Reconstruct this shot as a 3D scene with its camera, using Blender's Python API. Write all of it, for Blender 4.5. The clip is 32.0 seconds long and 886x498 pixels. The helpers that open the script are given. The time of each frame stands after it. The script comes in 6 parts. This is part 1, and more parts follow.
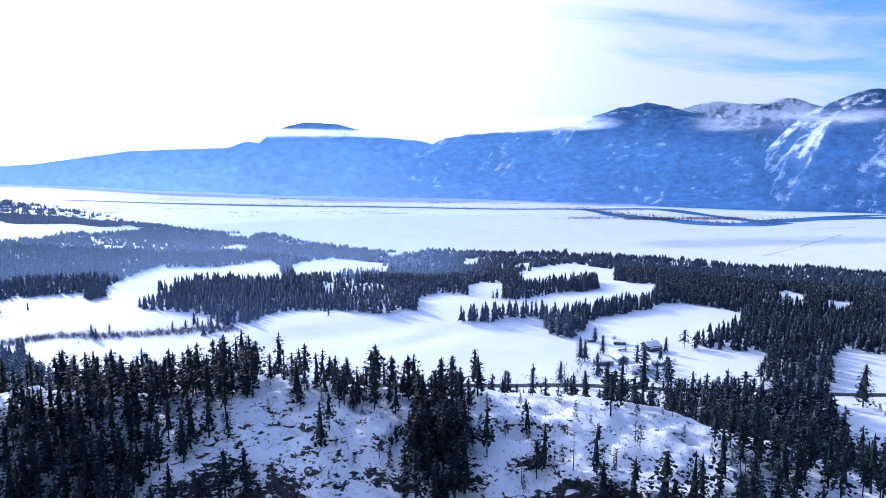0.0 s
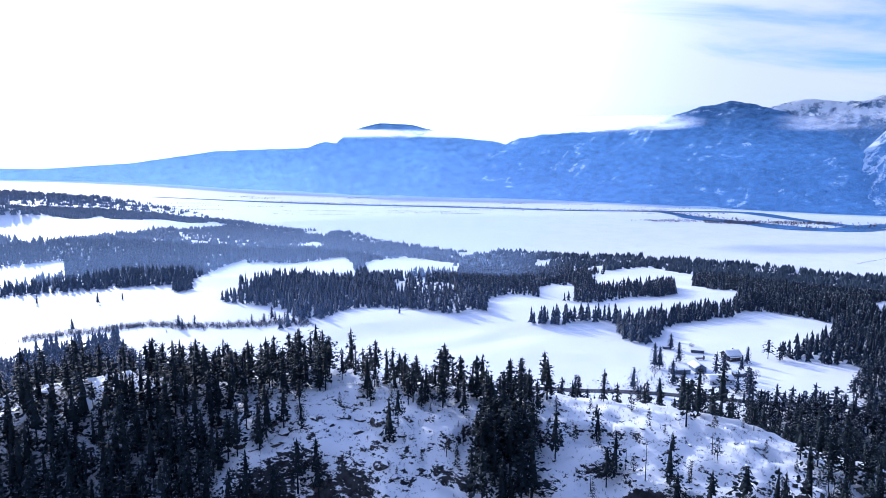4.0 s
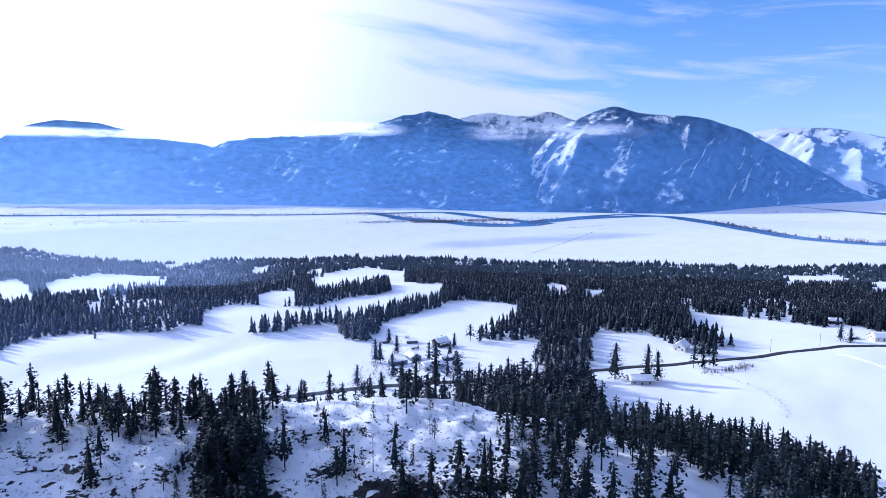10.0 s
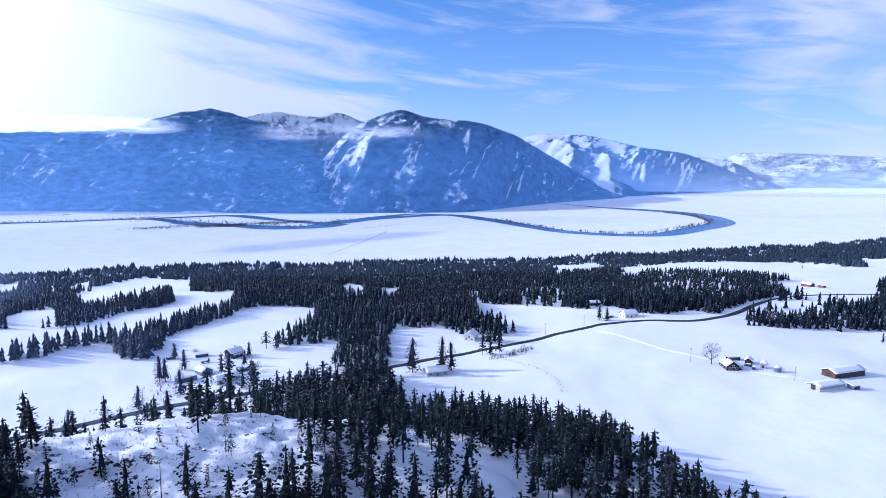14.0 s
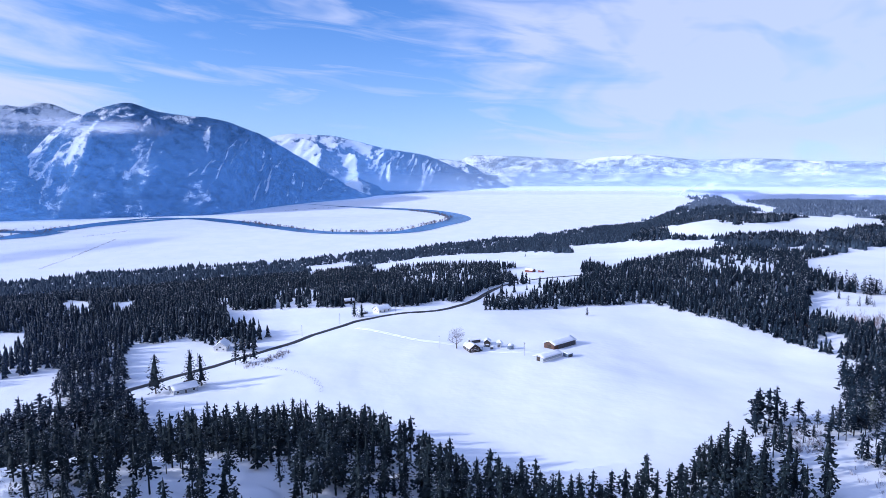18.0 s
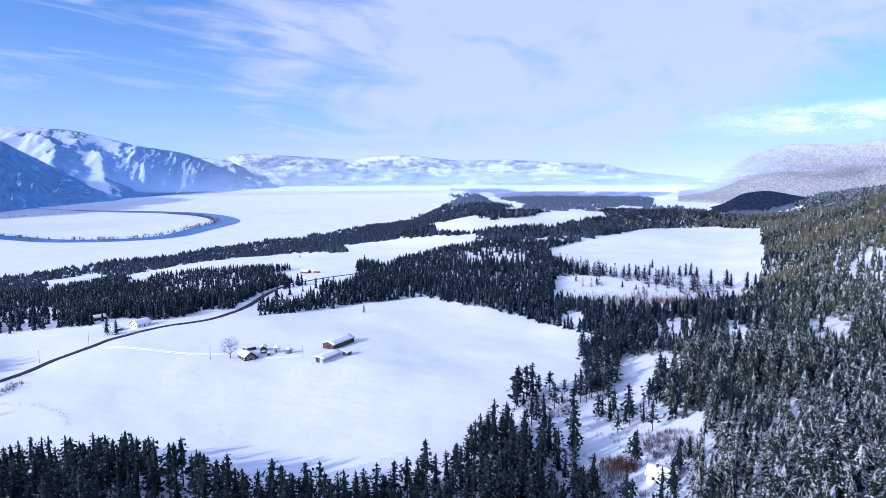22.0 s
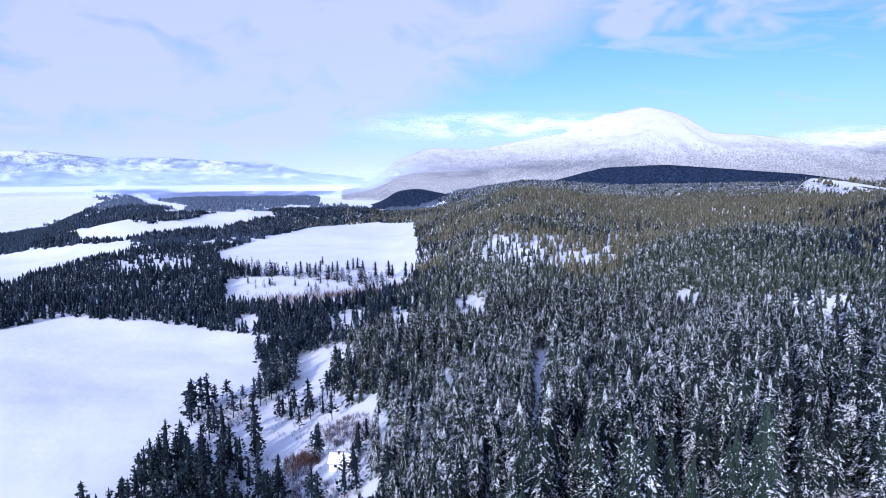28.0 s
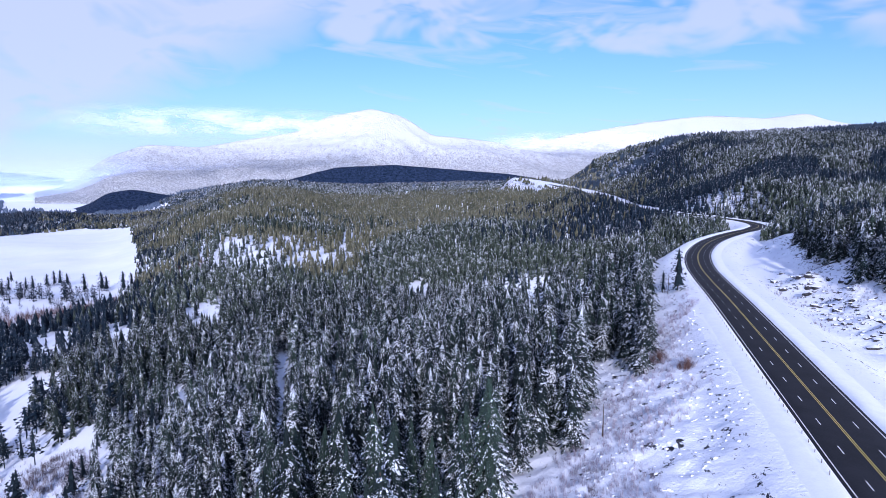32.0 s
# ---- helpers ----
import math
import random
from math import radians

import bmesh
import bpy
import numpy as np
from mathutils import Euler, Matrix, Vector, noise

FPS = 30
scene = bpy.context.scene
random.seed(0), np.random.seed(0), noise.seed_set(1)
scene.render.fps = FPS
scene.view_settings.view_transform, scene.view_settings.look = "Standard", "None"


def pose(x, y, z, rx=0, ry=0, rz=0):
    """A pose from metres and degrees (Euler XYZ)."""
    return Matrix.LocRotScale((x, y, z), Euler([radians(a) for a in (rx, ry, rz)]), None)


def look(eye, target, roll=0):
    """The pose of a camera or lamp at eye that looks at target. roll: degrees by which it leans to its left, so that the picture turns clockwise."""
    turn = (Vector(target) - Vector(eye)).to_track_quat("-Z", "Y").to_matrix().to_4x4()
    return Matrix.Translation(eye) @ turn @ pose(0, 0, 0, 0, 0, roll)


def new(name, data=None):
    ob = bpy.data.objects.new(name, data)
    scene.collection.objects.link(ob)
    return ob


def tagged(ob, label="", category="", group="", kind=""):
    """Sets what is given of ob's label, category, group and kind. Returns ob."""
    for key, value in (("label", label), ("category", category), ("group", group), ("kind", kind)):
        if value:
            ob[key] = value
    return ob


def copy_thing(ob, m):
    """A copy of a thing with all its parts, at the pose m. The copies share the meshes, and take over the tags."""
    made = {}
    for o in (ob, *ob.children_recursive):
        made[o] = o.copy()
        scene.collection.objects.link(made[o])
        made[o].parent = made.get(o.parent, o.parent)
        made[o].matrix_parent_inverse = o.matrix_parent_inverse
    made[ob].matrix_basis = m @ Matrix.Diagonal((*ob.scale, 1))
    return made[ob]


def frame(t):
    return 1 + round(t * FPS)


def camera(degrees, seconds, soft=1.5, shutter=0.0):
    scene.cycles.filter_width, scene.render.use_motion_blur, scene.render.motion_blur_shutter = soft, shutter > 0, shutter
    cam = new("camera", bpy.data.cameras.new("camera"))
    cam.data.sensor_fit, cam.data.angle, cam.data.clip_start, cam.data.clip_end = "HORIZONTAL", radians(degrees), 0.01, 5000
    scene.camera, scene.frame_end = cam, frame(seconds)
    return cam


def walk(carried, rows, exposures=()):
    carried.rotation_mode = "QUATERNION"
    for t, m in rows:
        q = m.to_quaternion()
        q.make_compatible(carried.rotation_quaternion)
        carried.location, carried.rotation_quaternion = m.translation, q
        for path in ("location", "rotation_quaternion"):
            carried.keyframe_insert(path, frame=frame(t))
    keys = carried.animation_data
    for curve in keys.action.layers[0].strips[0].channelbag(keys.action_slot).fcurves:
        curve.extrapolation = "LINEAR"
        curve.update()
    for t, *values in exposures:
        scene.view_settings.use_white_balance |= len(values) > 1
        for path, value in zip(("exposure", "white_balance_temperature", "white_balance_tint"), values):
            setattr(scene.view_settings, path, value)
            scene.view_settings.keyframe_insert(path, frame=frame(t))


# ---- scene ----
EXPOSURE, KELVIN, TINT = 0.15, 5550, 16
cam = camera(70.96, 32.0, soft=0.5)
EYE = 120.0  # height of the hovering camera over the farm field, which lies at z = 0

walk(cam, [
    (0.0, pose(0, 0, EYE, 82.85, 0.18, 0.00)),
    (0.5, pose(0, 0, EYE, 82.83, 0.13, 2.35)),
    (1.0, pose(0, 0, EYE, 82.86, 0.06, 4.74)),
    (1.5, pose(0, 0, EYE, 82.87, 0.07, 6.38)),
    (2.0, pose(0, 0, EYE, 82.87, 0.04, 7.33)),
    (2.5, pose(0, 0, EYE, 82.87, -0.04, 7.85)),
    (4.5, pose(0, 0, EYE, 82.89, -0.06, 5.58)),
    (5.0, pose(0, 0, EYE, 82.91, -0.03, 4.00)),
    (5.5, pose(0, 0, EYE, 82.94, -0.07, 1.48)),
    (6.0, pose(0, 0, EYE, 82.97, -0.04, -1.05)),
    (6.5, pose(0, 0, EYE, 83.01, 0.00, -3.62)),
    (7.0, pose(0, 0, EYE, 83.08, -0.01, -5.85)),
    (7.5, pose(0, 0, EYE, 83.11, -0.01, -7.74)),
    (8.0, pose(0, 0, EYE, 83.18, -0.02, -9.78)),
    (8.5, pose(0, 0, EYE, 83.21, -0.04, -12.10)),
    (9.0, pose(0, 0, EYE, 83.24, 0.01, -14.48)),
    (9.5, pose(0, 0, EYE, 83.27, 0.02, -16.71)),
    (10.0, pose(0, 0, EYE, 83.28, 0.01, -19.13)),
    (10.5, pose(0, 0, EYE, 83.30, 0.01, -21.39)),
    (11.0, pose(0, 0, EYE, 83.33, 0.04, -23.70)),
    (11.5, pose(0, 0, EYE, 83.36, 0.07, -25.71)),
    (12.0, pose(0, 0, EYE, 83.37, 0.07, -27.64)),
    (12.5, pose(0, 0, EYE, 83.38, 0.06, -29.85)),
    (13.0, pose(0, 0, EYE, 83.38, 0.06, -32.27)),
    (13.5, pose(0, 0, EYE, 83.37, 0.03, -35.04)),
    (14.0, pose(0, 0, EYE, 83.37, 0.05, -37.97)),
    (14.5, pose(0, 0, EYE, 83.34, 0.10, -40.76)),
    (16.5, pose(0, 0, EYE, 83.33, 0.16, -51.72)),
    (17.0, pose(0, 0, EYE, 83.32, 0.09, -54.98)),
    (17.5, pose(0, 0, EYE, 83.34, 0.12, -58.00)),
    (18.0, pose(0, 0, EYE, 83.35, 0.14, -60.65)),
    (18.5, pose(0, 0, EYE, 83.37, 0.13, -62.53)),
    (19.0, pose(0, 0, EYE, 83.37, 0.08, -64.45)),
    (19.5, pose(0, 0, EYE, 83.34, 0.14, -66.75)),
    (20.0, pose(0, 0, EYE, 83.32, 0.17, -69.49)),
    (20.5, pose(0, 0, EYE, 83.33, 0.17, -72.49)),
    (21.0, pose(0, 0, EYE, 83.30, 0.20, -75.62)),
    (21.5, pose(0, 0, EYE, 83.30, 0.18, -78.58)),
    (22.0, pose(0, 0, EYE, 83.27, 0.21, -81.34)),
    (22.5, pose(0, 0, EYE, 83.28, 0.17, -83.73)),
    (23.0, pose(0, 0, EYE, 83.27, 0.16, -85.85)),
    (23.5, pose(0, 0, EYE, 83.26, 0.11, -88.21)),
    (24.0, pose(0, 0, EYE, 83.25, 0.13, -90.75)),
    (24.5, pose(0, 0, EYE, 83.24, 0.11, -93.25)),
    (25.0, pose(0, 0, EYE, 83.23, 0.06, -95.79)),
    (25.5, pose(0, 0, EYE, 83.23, 0.09, -97.99)),
    (27.5, pose(0, 0, EYE, 83.19, 0.11, -107.91)),
    (28.0, pose(0, 0, EYE, 83.14, 0.11, -111.19)),
    (28.5, pose(0, 0, EYE, 83.11, 0.01, -114.53)),
    (29.0, pose(0, 0, EYE, 83.10, 0.01, -117.75)),
    (29.5, pose(0, 0, EYE, 83.09, 0.03, -120.89)),
    (30.0, pose(0, 0, EYE, 83.09, 0.01, -123.71)),
    (30.5, pose(0, 0, EYE, 83.08, 0.04, -126.54)),
    (31.0, pose(0, 0, EYE, 83.07, 0.03, -129.48)),
    (31.5, pose(0, 0, EYE, 83.06, 0.07, -132.46)),
    (32.0, pose(0, 0, EYE, 83.07, 0.04, -135.24)),
], exposures=[(0.0, EXPOSURE + 0.04, KELVIN, TINT), (9.0, EXPOSURE, KELVIN, TINT), (18.0, EXPOSURE - 0.12, KELVIN + 10, TINT + 1), (25.0, EXPOSURE - 0.12, KELVIN + 60, TINT + 4), (32.0, EXPOSURE - 0.12, KELVIN + 90, TINT + 7)])

# ---- sky, sun ----
SUN_BEARING = -44.0   # degrees clockwise from the first view's direction
SUN_HEIGHT = 21.0
SKY_STRENGTH = 0.12
CLOUD_COLOUR = (5.75, 6.1, 7.35, 1)
SUN_GLOW = 2.3


def make_world():
    world = bpy.data.worlds.new("winter_sky")
    scene.world = world
    world.use_nodes = True
    nt = world.node_tree
    nt.nodes.clear()
    n = nt.nodes.new
    link = nt.links.new

    def math_node(op, a, b=None, c=None, clamp=False):
        m = n("ShaderNodeMath")
        m.operation, m.use_clamp = op, clamp
        for i, v in enumerate((a, b, c)):
            if v is None:
                continue
            if isinstance(v, (int, float)):
                m.inputs[i].default_value = v
            else:
                link(v, m.inputs[i])
        return m.outputs[0]

    def smooth(v, a, b):
        m = n("ShaderNodeMapRange")
        m.interpolation_type = "SMOOTHSTEP"
        link(v, m.inputs[0])
        m.inputs[1].default_value, m.inputs[2].default_value = a, b
        return m.outputs[0]

    coord = n("ShaderNodeTexCoord").outputs["Generated"]
    sep = n("ShaderNodeSeparateXYZ")
    link(coord, sep.inputs[0])
    up = sep.outputs[2]
    sky = n("ShaderNodeTexSky")
    sky.sky_type = "NISHITA"
    sky.sun_disc = False
    sky.sun_elevation = radians(SUN_HEIGHT)
    sky.sun_rotation = radians(SUN_BEARING)
    sky.air_density, sky.dust_density, sky.ozone_density = 1.0, 0.3, 4.0
    # bearing and height of the view ray, in degrees
    az = math_node("MULTIPLY", math_node("ARCTAN2", sep.outputs[0], sep.outputs[1]), 180 / math.pi)
    el = math_node("MULTIPLY", math_node("ARCSINE", up), 180 / math.pi)

    def streaks(along, across, tilt, detail, warp, seed):
        """Cloud streaks that run along the horizon and sink towards rising bearings."""
        c = n("ShaderNodeCombineXYZ")
        link(math_node("MULTIPLY", az, along), c.inputs[0])
        link(math_node("MULTIPLY", math_node("ADD", el, math_node("MULTIPLY", az, tilt)), across), c.inputs[1])
        c.inputs[2].default_value = seed
        t = n("ShaderNodeTexNoise")
        t.inputs["Scale"].default_value, t.inputs["Detail"].default_value = 1.0, detail
        t.inputs["Distortion"].default_value, t.inputs["Roughness"].default_value = warp, 0.55
        link(c.outputs[0], t.inputs["Vector"])
        return t.outputs[0]

    long_streak = streaks(0.055, 0.34, 0.16, 6, 0.5, 3.1)
    wisp = streaks(0.09, 0.62, 0.10, 4, 0.7, 8.7)
    puff = streaks(0.13, 0.26, 0.02, 3.2, 0.5, 5.2)
    b, e = radians(SUN_BEARING), radians(SUN_HEIGHT)
    sun_way = (math.sin(b) * math.cos(e), math.cos(b) * math.cos(e), math.sin(e))
    dot = n("ShaderNodeVectorMath")
    dot.operation = "DOT_PRODUCT"
    link(coord, dot.inputs[0])
    dot.inputs[1].default_value = sun_way
    near_sun = math_node("POWER", smooth(dot.outputs["Value"], 0.28, 0.985), 1.5)
    # the sun's side is veiled; its ragged edge reaches further low down
    wander = math_node("MULTIPLY", math_node("SUBTRACT", long_streak, 0.5), 70.0)
    ragged = math_node("ADD", math_node("ADD", az, wander), math_node("MULTIPLY", el, 0.45))
    sunward = math_node("SUBTRACT", 1.0, smooth(ragged, 19, 50))
    # a broad lilac sheet over the side valley, which ends in a slanting edge
    edge = math_node("ADD", math_node("SUBTRACT", az, math_node("MULTIPLY", el, 1.9)), math_node("MULTIPLY", math_node("SUBTRACT", puff, 0.5), 26.0))
    sheet = math_node("MULTIPLY", smooth(math_node("ADD", az, math_node("MULTIPLY", math_node("SUBTRACT", wisp, 0.5), 40.0)), 52, 80), math_node("SUBTRACT", 1.0, smooth(edge, 92, 104)))
    sheet = math_node("MULTIPLY", sheet, math_node("ADD", 0.62, math_node("MULTIPLY", smooth(puff, 0.26, 0.60), 0.55)), clamp=True)
    # broken cloud high over the upland
    high = math_node("MULTIPLY", smooth(az, 108, 122), smooth(math_node("ADD", el, math_node("MULTIPLY", math_node("SUBTRACT", puff, 0.5), 9.0)), 9.5, 13.0))
    high = math_node("MULTIPLY", high, smooth(puff, 0.38, 0.60))
    thin = math_node("MULTIPLY", smooth(wisp, 0.42, 0.80), 0.7)
    sheets = math_node("MAXIMUM", math_node("MAXIMUM", sunward, math_node("MULTIPLY", sheet, 0.86)), math_node("MULTIPLY", high, 0.8))
    cover = math_node("MULTIPLY", math_node("MAXIMUM", sheets, thin), math_node("SUBTRACT", 0.95, math_node("MULTIPLY", smooth(up, 0.42, 0.75), 0.72)))
    # low haze towards the horizon
    haze = math_node("MULTIPLY", math_node("POWER", math_node("SUBTRACT", 1.0, math_node("MAXIMUM", up, 0.0), clamp=True), 9.0), 0.75)
    veil = math_node("MAXIMUM", cover, haze)
    glow = math_node("ADD", 1.0, math_node("MULTIPLY", math_node("POWER", near_sun, 1.5), SUN_GLOW))
    white = n("ShaderNodeMix")
    white.data_type = "RGBA"
    white.blend_type = "MULTIPLY"
    white.inputs["Factor"].default_value = 1.0
    white.inputs["A"].default_value = CLOUD_COLOUR
    grey = n("ShaderNodeCombineColor")
    for i in range(3):
        link(glow, grey.inputs[i])
    link(grey.outputs[0], white.inputs["B"])
    clear = n("ShaderNodeMix")
    clear.data_type = "RGBA"
    clear.blend_type = "MULTIPLY"
    clear.inputs["Factor"].default_value = 1.0
    link(sky.outputs[0], clear.inputs["A"])
    clear.inputs["B"].default_value = (0.72, 1.04, 1.42, 1)
    mix = n("ShaderNodeMix")
    mix.data_type = "RGBA"
    link(veil, mix.inputs["Factor"])
    link(clear.outputs["Result"], mix.inputs["A"])
    link(white.outputs["Result"], mix.inputs["B"])
    back = n("ShaderNodeBackground")
    back.inputs["Strength"].default_value = SKY_STRENGTH
    link(mix.outputs["Result"], back.inputs["Color"])
    out = n("ShaderNodeOutputWorld")
    link(back.outputs[0], out.inputs[0])


make_world()
sun_lamp = bpy.data.lights.new("sun", "SUN")
sun_lamp.energy, sun_lamp.angle, sun_lamp.color = 3.8, radians(1.5), (1.0, 0.95, 0.88)
sun = new("sun", sun_lamp)
_b, _e = radians(SUN_BEARING), radians(SUN_HEIGHT)
sun.matrix_world = look((1000 * math.sin(_b) * math.cos(_e), 1000 * math.cos(_b) * math.cos(_e), 1000 * math.sin(_e)), (0, 0, 0))

# ---- materials ----
class Mat:
    """A small builder for node materials in object or world metres."""

    def __init__(self, name, rough=0.8, metal=0.0, spec=0.3):
        self.m = bpy.data.materials.new(name)
        self.m.use_nodes = True
        self.nt = self.m.node_tree
        self.bsdf = self.nt.nodes["Principled BSDF"]
        self.bsdf.inputs["Roughness"].default_value = rough
        self.bsdf.inputs["Metallic"].default_value = metal
        self.bsdf.inputs["Specular IOR Level"].default_value = spec
        self.place = self.nt.nodes.new("ShaderNodeNewGeometry")

    def node(self, kind, **inputs):
        nd = self.nt.nodes.new(kind)
        for k, v in inputs.items():
            self.put(nd.inputs[k.replace("_", " ")], v)
        return nd

    def put(self, socket, v):
        if isinstance(v, bpy.types.NodeSocket):
            self.nt.links.new(v, socket)
        else:
            socket.default_value = v

    def noise(self, scale, detail=4, stretch=(1, 1, 1), rough=0.55, local=False):
        mp = self.node("ShaderNodeMapping", Scale=stretch)
        if local:
            self.put(mp.inputs["Vector"], self.node("ShaderNodeTexCoord").outputs["Object"])
        else:
            self.put(mp.inputs["Vector"], self.place.outputs["Position"])
        return self.node("ShaderNodeTexNoise", Vector=mp.outputs[0], Scale=scale, Detail=detail, Roughness=rough).outputs[0]

    def math(self, op, a, b=0.0):
        nd = self.nt.nodes.new("ShaderNodeMath")
        nd.operation = op
        self.put(nd.inputs[0], a)
        self.put(nd.inputs[1], b)
        return nd.outputs[0]

    def step(self, v, a, b, lo=0.0, hi=1.0):
        nd = self.nt.nodes.new("ShaderNodeMapRange")
        nd.interpolation_type = "SMOOTHSTEP"
        self.put(nd.inputs[0], v)
        for i, q in enumerate((a, b, lo, hi)):
            nd.inputs[i + 1].default_value = q
        return nd.outputs[0]

    def mix(self, f, a, b):
        nd = self.nt.nodes.new("ShaderNodeMix")
        nd.data_type = "RGBA"
        self.put(nd.inputs["Factor"], f)
        for key, v in (("A", a), ("B", b)):
            self.put(nd.inputs[key], (*v, 1) if isinstance(v, tuple) and len(v) == 3 else v)
        return nd.outputs["Result"]

    def upward(self):
        return self.node("ShaderNodeSeparateXYZ", Vector=self.place.outputs["Normal"]).outputs[2]

    def height(self):
        return self.node("ShaderNodeSeparateXYZ", Vector=self.place.outputs["Position"]).outputs[2]

    def colour(self, v):
        self.put(self.bsdf.inputs["Base Color"], (*v, 1) if isinstance(v, tuple) and len(v) == 3 else v)
        return self

    def bump(self, h, strength, distance):
        nd = self.node("ShaderNodeBump", Strength=strength, Distance=distance, Height=h)
        self.put(self.bsdf.inputs["Normal"], nd.outputs[0])
        return self


def plain(name, colour, rough=0.7, metal=0.0, vary=0.25, scale=2.0, grain=8.0):
    """A weathered single-colour surface with variation at two scales."""
    k = Mat(name, rough, metal)
    f = k.math("ADD", k.math("MULTIPLY", k.noise(scale), 0.6), k.math("MULTIPLY", k.noise(grain, 5), 0.4))
    dark = tuple(c * (1 - vary) for c in colour)
    light = tuple(min(1, c * (1 + vary)) for c in colour)
    k.colour(k.mix(k.step(f, 0.35, 0.65), dark, light))
    k.bump(k.noise(grain), 0.25, 0.02)
    return k.m




def snow_ground():
    k = Mat("snow_ground", 0.65, spec=0.25)
    drift = k.noise(0.02, 5)
    col = k.mix(k.step(drift, 0.3, 0.7), (0.81, 0.84, 0.90), (0.87, 0.885, 0.93))
    # bare rock where the ground is steep
    high = k.step(k.height(), 18, 30)
    patches = k.math("ADD", k.math("MULTIPLY", k.math("SUBTRACT", k.noise(0.16, 6), 0.5), 0.9), k.math("MULTIPLY", k.math("SUBTRACT", k.noise(0.42, 6, (1, 1, 2.4), 0.72), 0.5), 2.1))
    face = k.math("ADD", k.math("ADD", k.upward(), 0.02), k.math("MULTIPLY", patches, k.math("ADD", 0.45, k.math("MULTIPLY", high, 0.55))))
    steep = k.step(face, 0.66, 0.73)
    rock = k.mix(k.step(k.noise(0.5, 6), 0.35, 0.65), (0.010, 0.011, 0.015), (0.042, 0.044, 0.050))
    col = k.mix(steep, rock, col)
    k.colour(col)
    h = k.math("ADD", k.math("MULTIPLY", k.noise(0.045, 3), 0.9), k.math("MULTIPLY", k.noise(0.7, 4), 0.035))
    # drifted and trodden-looking on the rough high ground, smooth on the fields
    h = k.math("ADD", h, k.math("MULTIPLY", k.step(k.height(), 22, 36), k.math("MULTIPLY", k.noise(0.5, 6, rough=0.7), 0.75)))
    k.bump(h, 0.42, 1.6)
    return k.m


def conifer(name, dark, light, snowy, each=0.08, fleck=2.7, apart=0.28, lying=0.14):
    """Needles whose boughs carry snow: bough by bough, in clumps, more on some trees than on others."""
    k = Mat(name, 0.75, spec=0.15)
    tint = k.node("ShaderNodeObjectInfo").outputs["Random"]
    isl = k.place.outputs["Random Per Island"]
    f = k.math("ADD", k.math("MULTIPLY", k.noise(0.05, 3), 0.9), k.math("MULTIPLY", k.math("ADD", tint, isl), 0.25))
    col = k.mix(k.step(f, 0.4, 1.0), dark, light)
    # near-black flecks painted in for the shade between the needles
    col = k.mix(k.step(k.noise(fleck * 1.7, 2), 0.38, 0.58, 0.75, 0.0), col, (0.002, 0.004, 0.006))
    clump = k.math("MULTIPLY", k.noise(fleck, 3, (1, 1, 1.5), 0.6), 0.85)
    bough = k.math("MULTIPLY", isl, each)
    tree = k.math("MULTIPLY", k.math("SUBTRACT", k.noise(0.16, 2), 0.5), apart)
    area = k.math("MULTIPLY", k.math("SUBTRACT", k.noise(0.012, 3), 0.5), 0.12)
    lie = k.math("ADD", k.math("ADD", clump, bough), k.math("ADD", k.math("ADD", tree, area), k.math("MULTIPLY", k.upward(), lying)))
    col = k.mix(k.step(lie, 0.795 - snowy, 0.845 - snowy), col, (0.72, 0.76, 0.82))
    k.colour(col)
    return k.m


def mountain_mat(name, cover, snow_line, scale=0.006, wood=(0.05, 0.07, 0.09), stretch=1.5, soft=0.12, lit=0.0):
    """Forest of two tones at tree scale with rime on it, broken by snowy clearings; more snow high up. Blue in wood
    stands for haze; lit whitens faces towards the sun.
    """
    k = Mat(name, 0.85, spec=0.1)
    stands = k.noise(scale * 0.4, 5, (1, 1, stretch), 0.55)
    middle = k.noise(scale * 1.6, 6, (1, 1, stretch * 0.7), 0.6)
    fine = k.noise(scale * 13, 5, (1, 1, 1), 0.75)
    f = k.math("ADD", k.math("MULTIPLY", stands, 0.40), k.math("ADD", k.math("MULTIPLY", middle, 0.30), k.math("MULTIPLY", fine, 0.30)))
    f = k.math("ADD", f, k.step(k.height(), snow_line[0], snow_line[1], 0.0, snow_line[2]))
    # sunlight painted as extra white on faces turned towards the sun
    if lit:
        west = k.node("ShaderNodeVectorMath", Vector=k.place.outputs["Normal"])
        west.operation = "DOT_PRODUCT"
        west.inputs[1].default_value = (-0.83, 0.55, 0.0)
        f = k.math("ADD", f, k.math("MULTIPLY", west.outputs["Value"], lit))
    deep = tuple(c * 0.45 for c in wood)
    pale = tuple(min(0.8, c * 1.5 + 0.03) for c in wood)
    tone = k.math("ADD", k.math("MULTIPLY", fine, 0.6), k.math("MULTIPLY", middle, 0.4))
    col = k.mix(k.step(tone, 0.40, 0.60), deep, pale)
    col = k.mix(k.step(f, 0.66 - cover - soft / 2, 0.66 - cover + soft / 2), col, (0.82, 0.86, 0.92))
    k.colour(col)
    k.bump(k.math("ADD", k.math("MULTIPLY", fine, 0.6), middle), 0.9, 16.0)
    return k.m


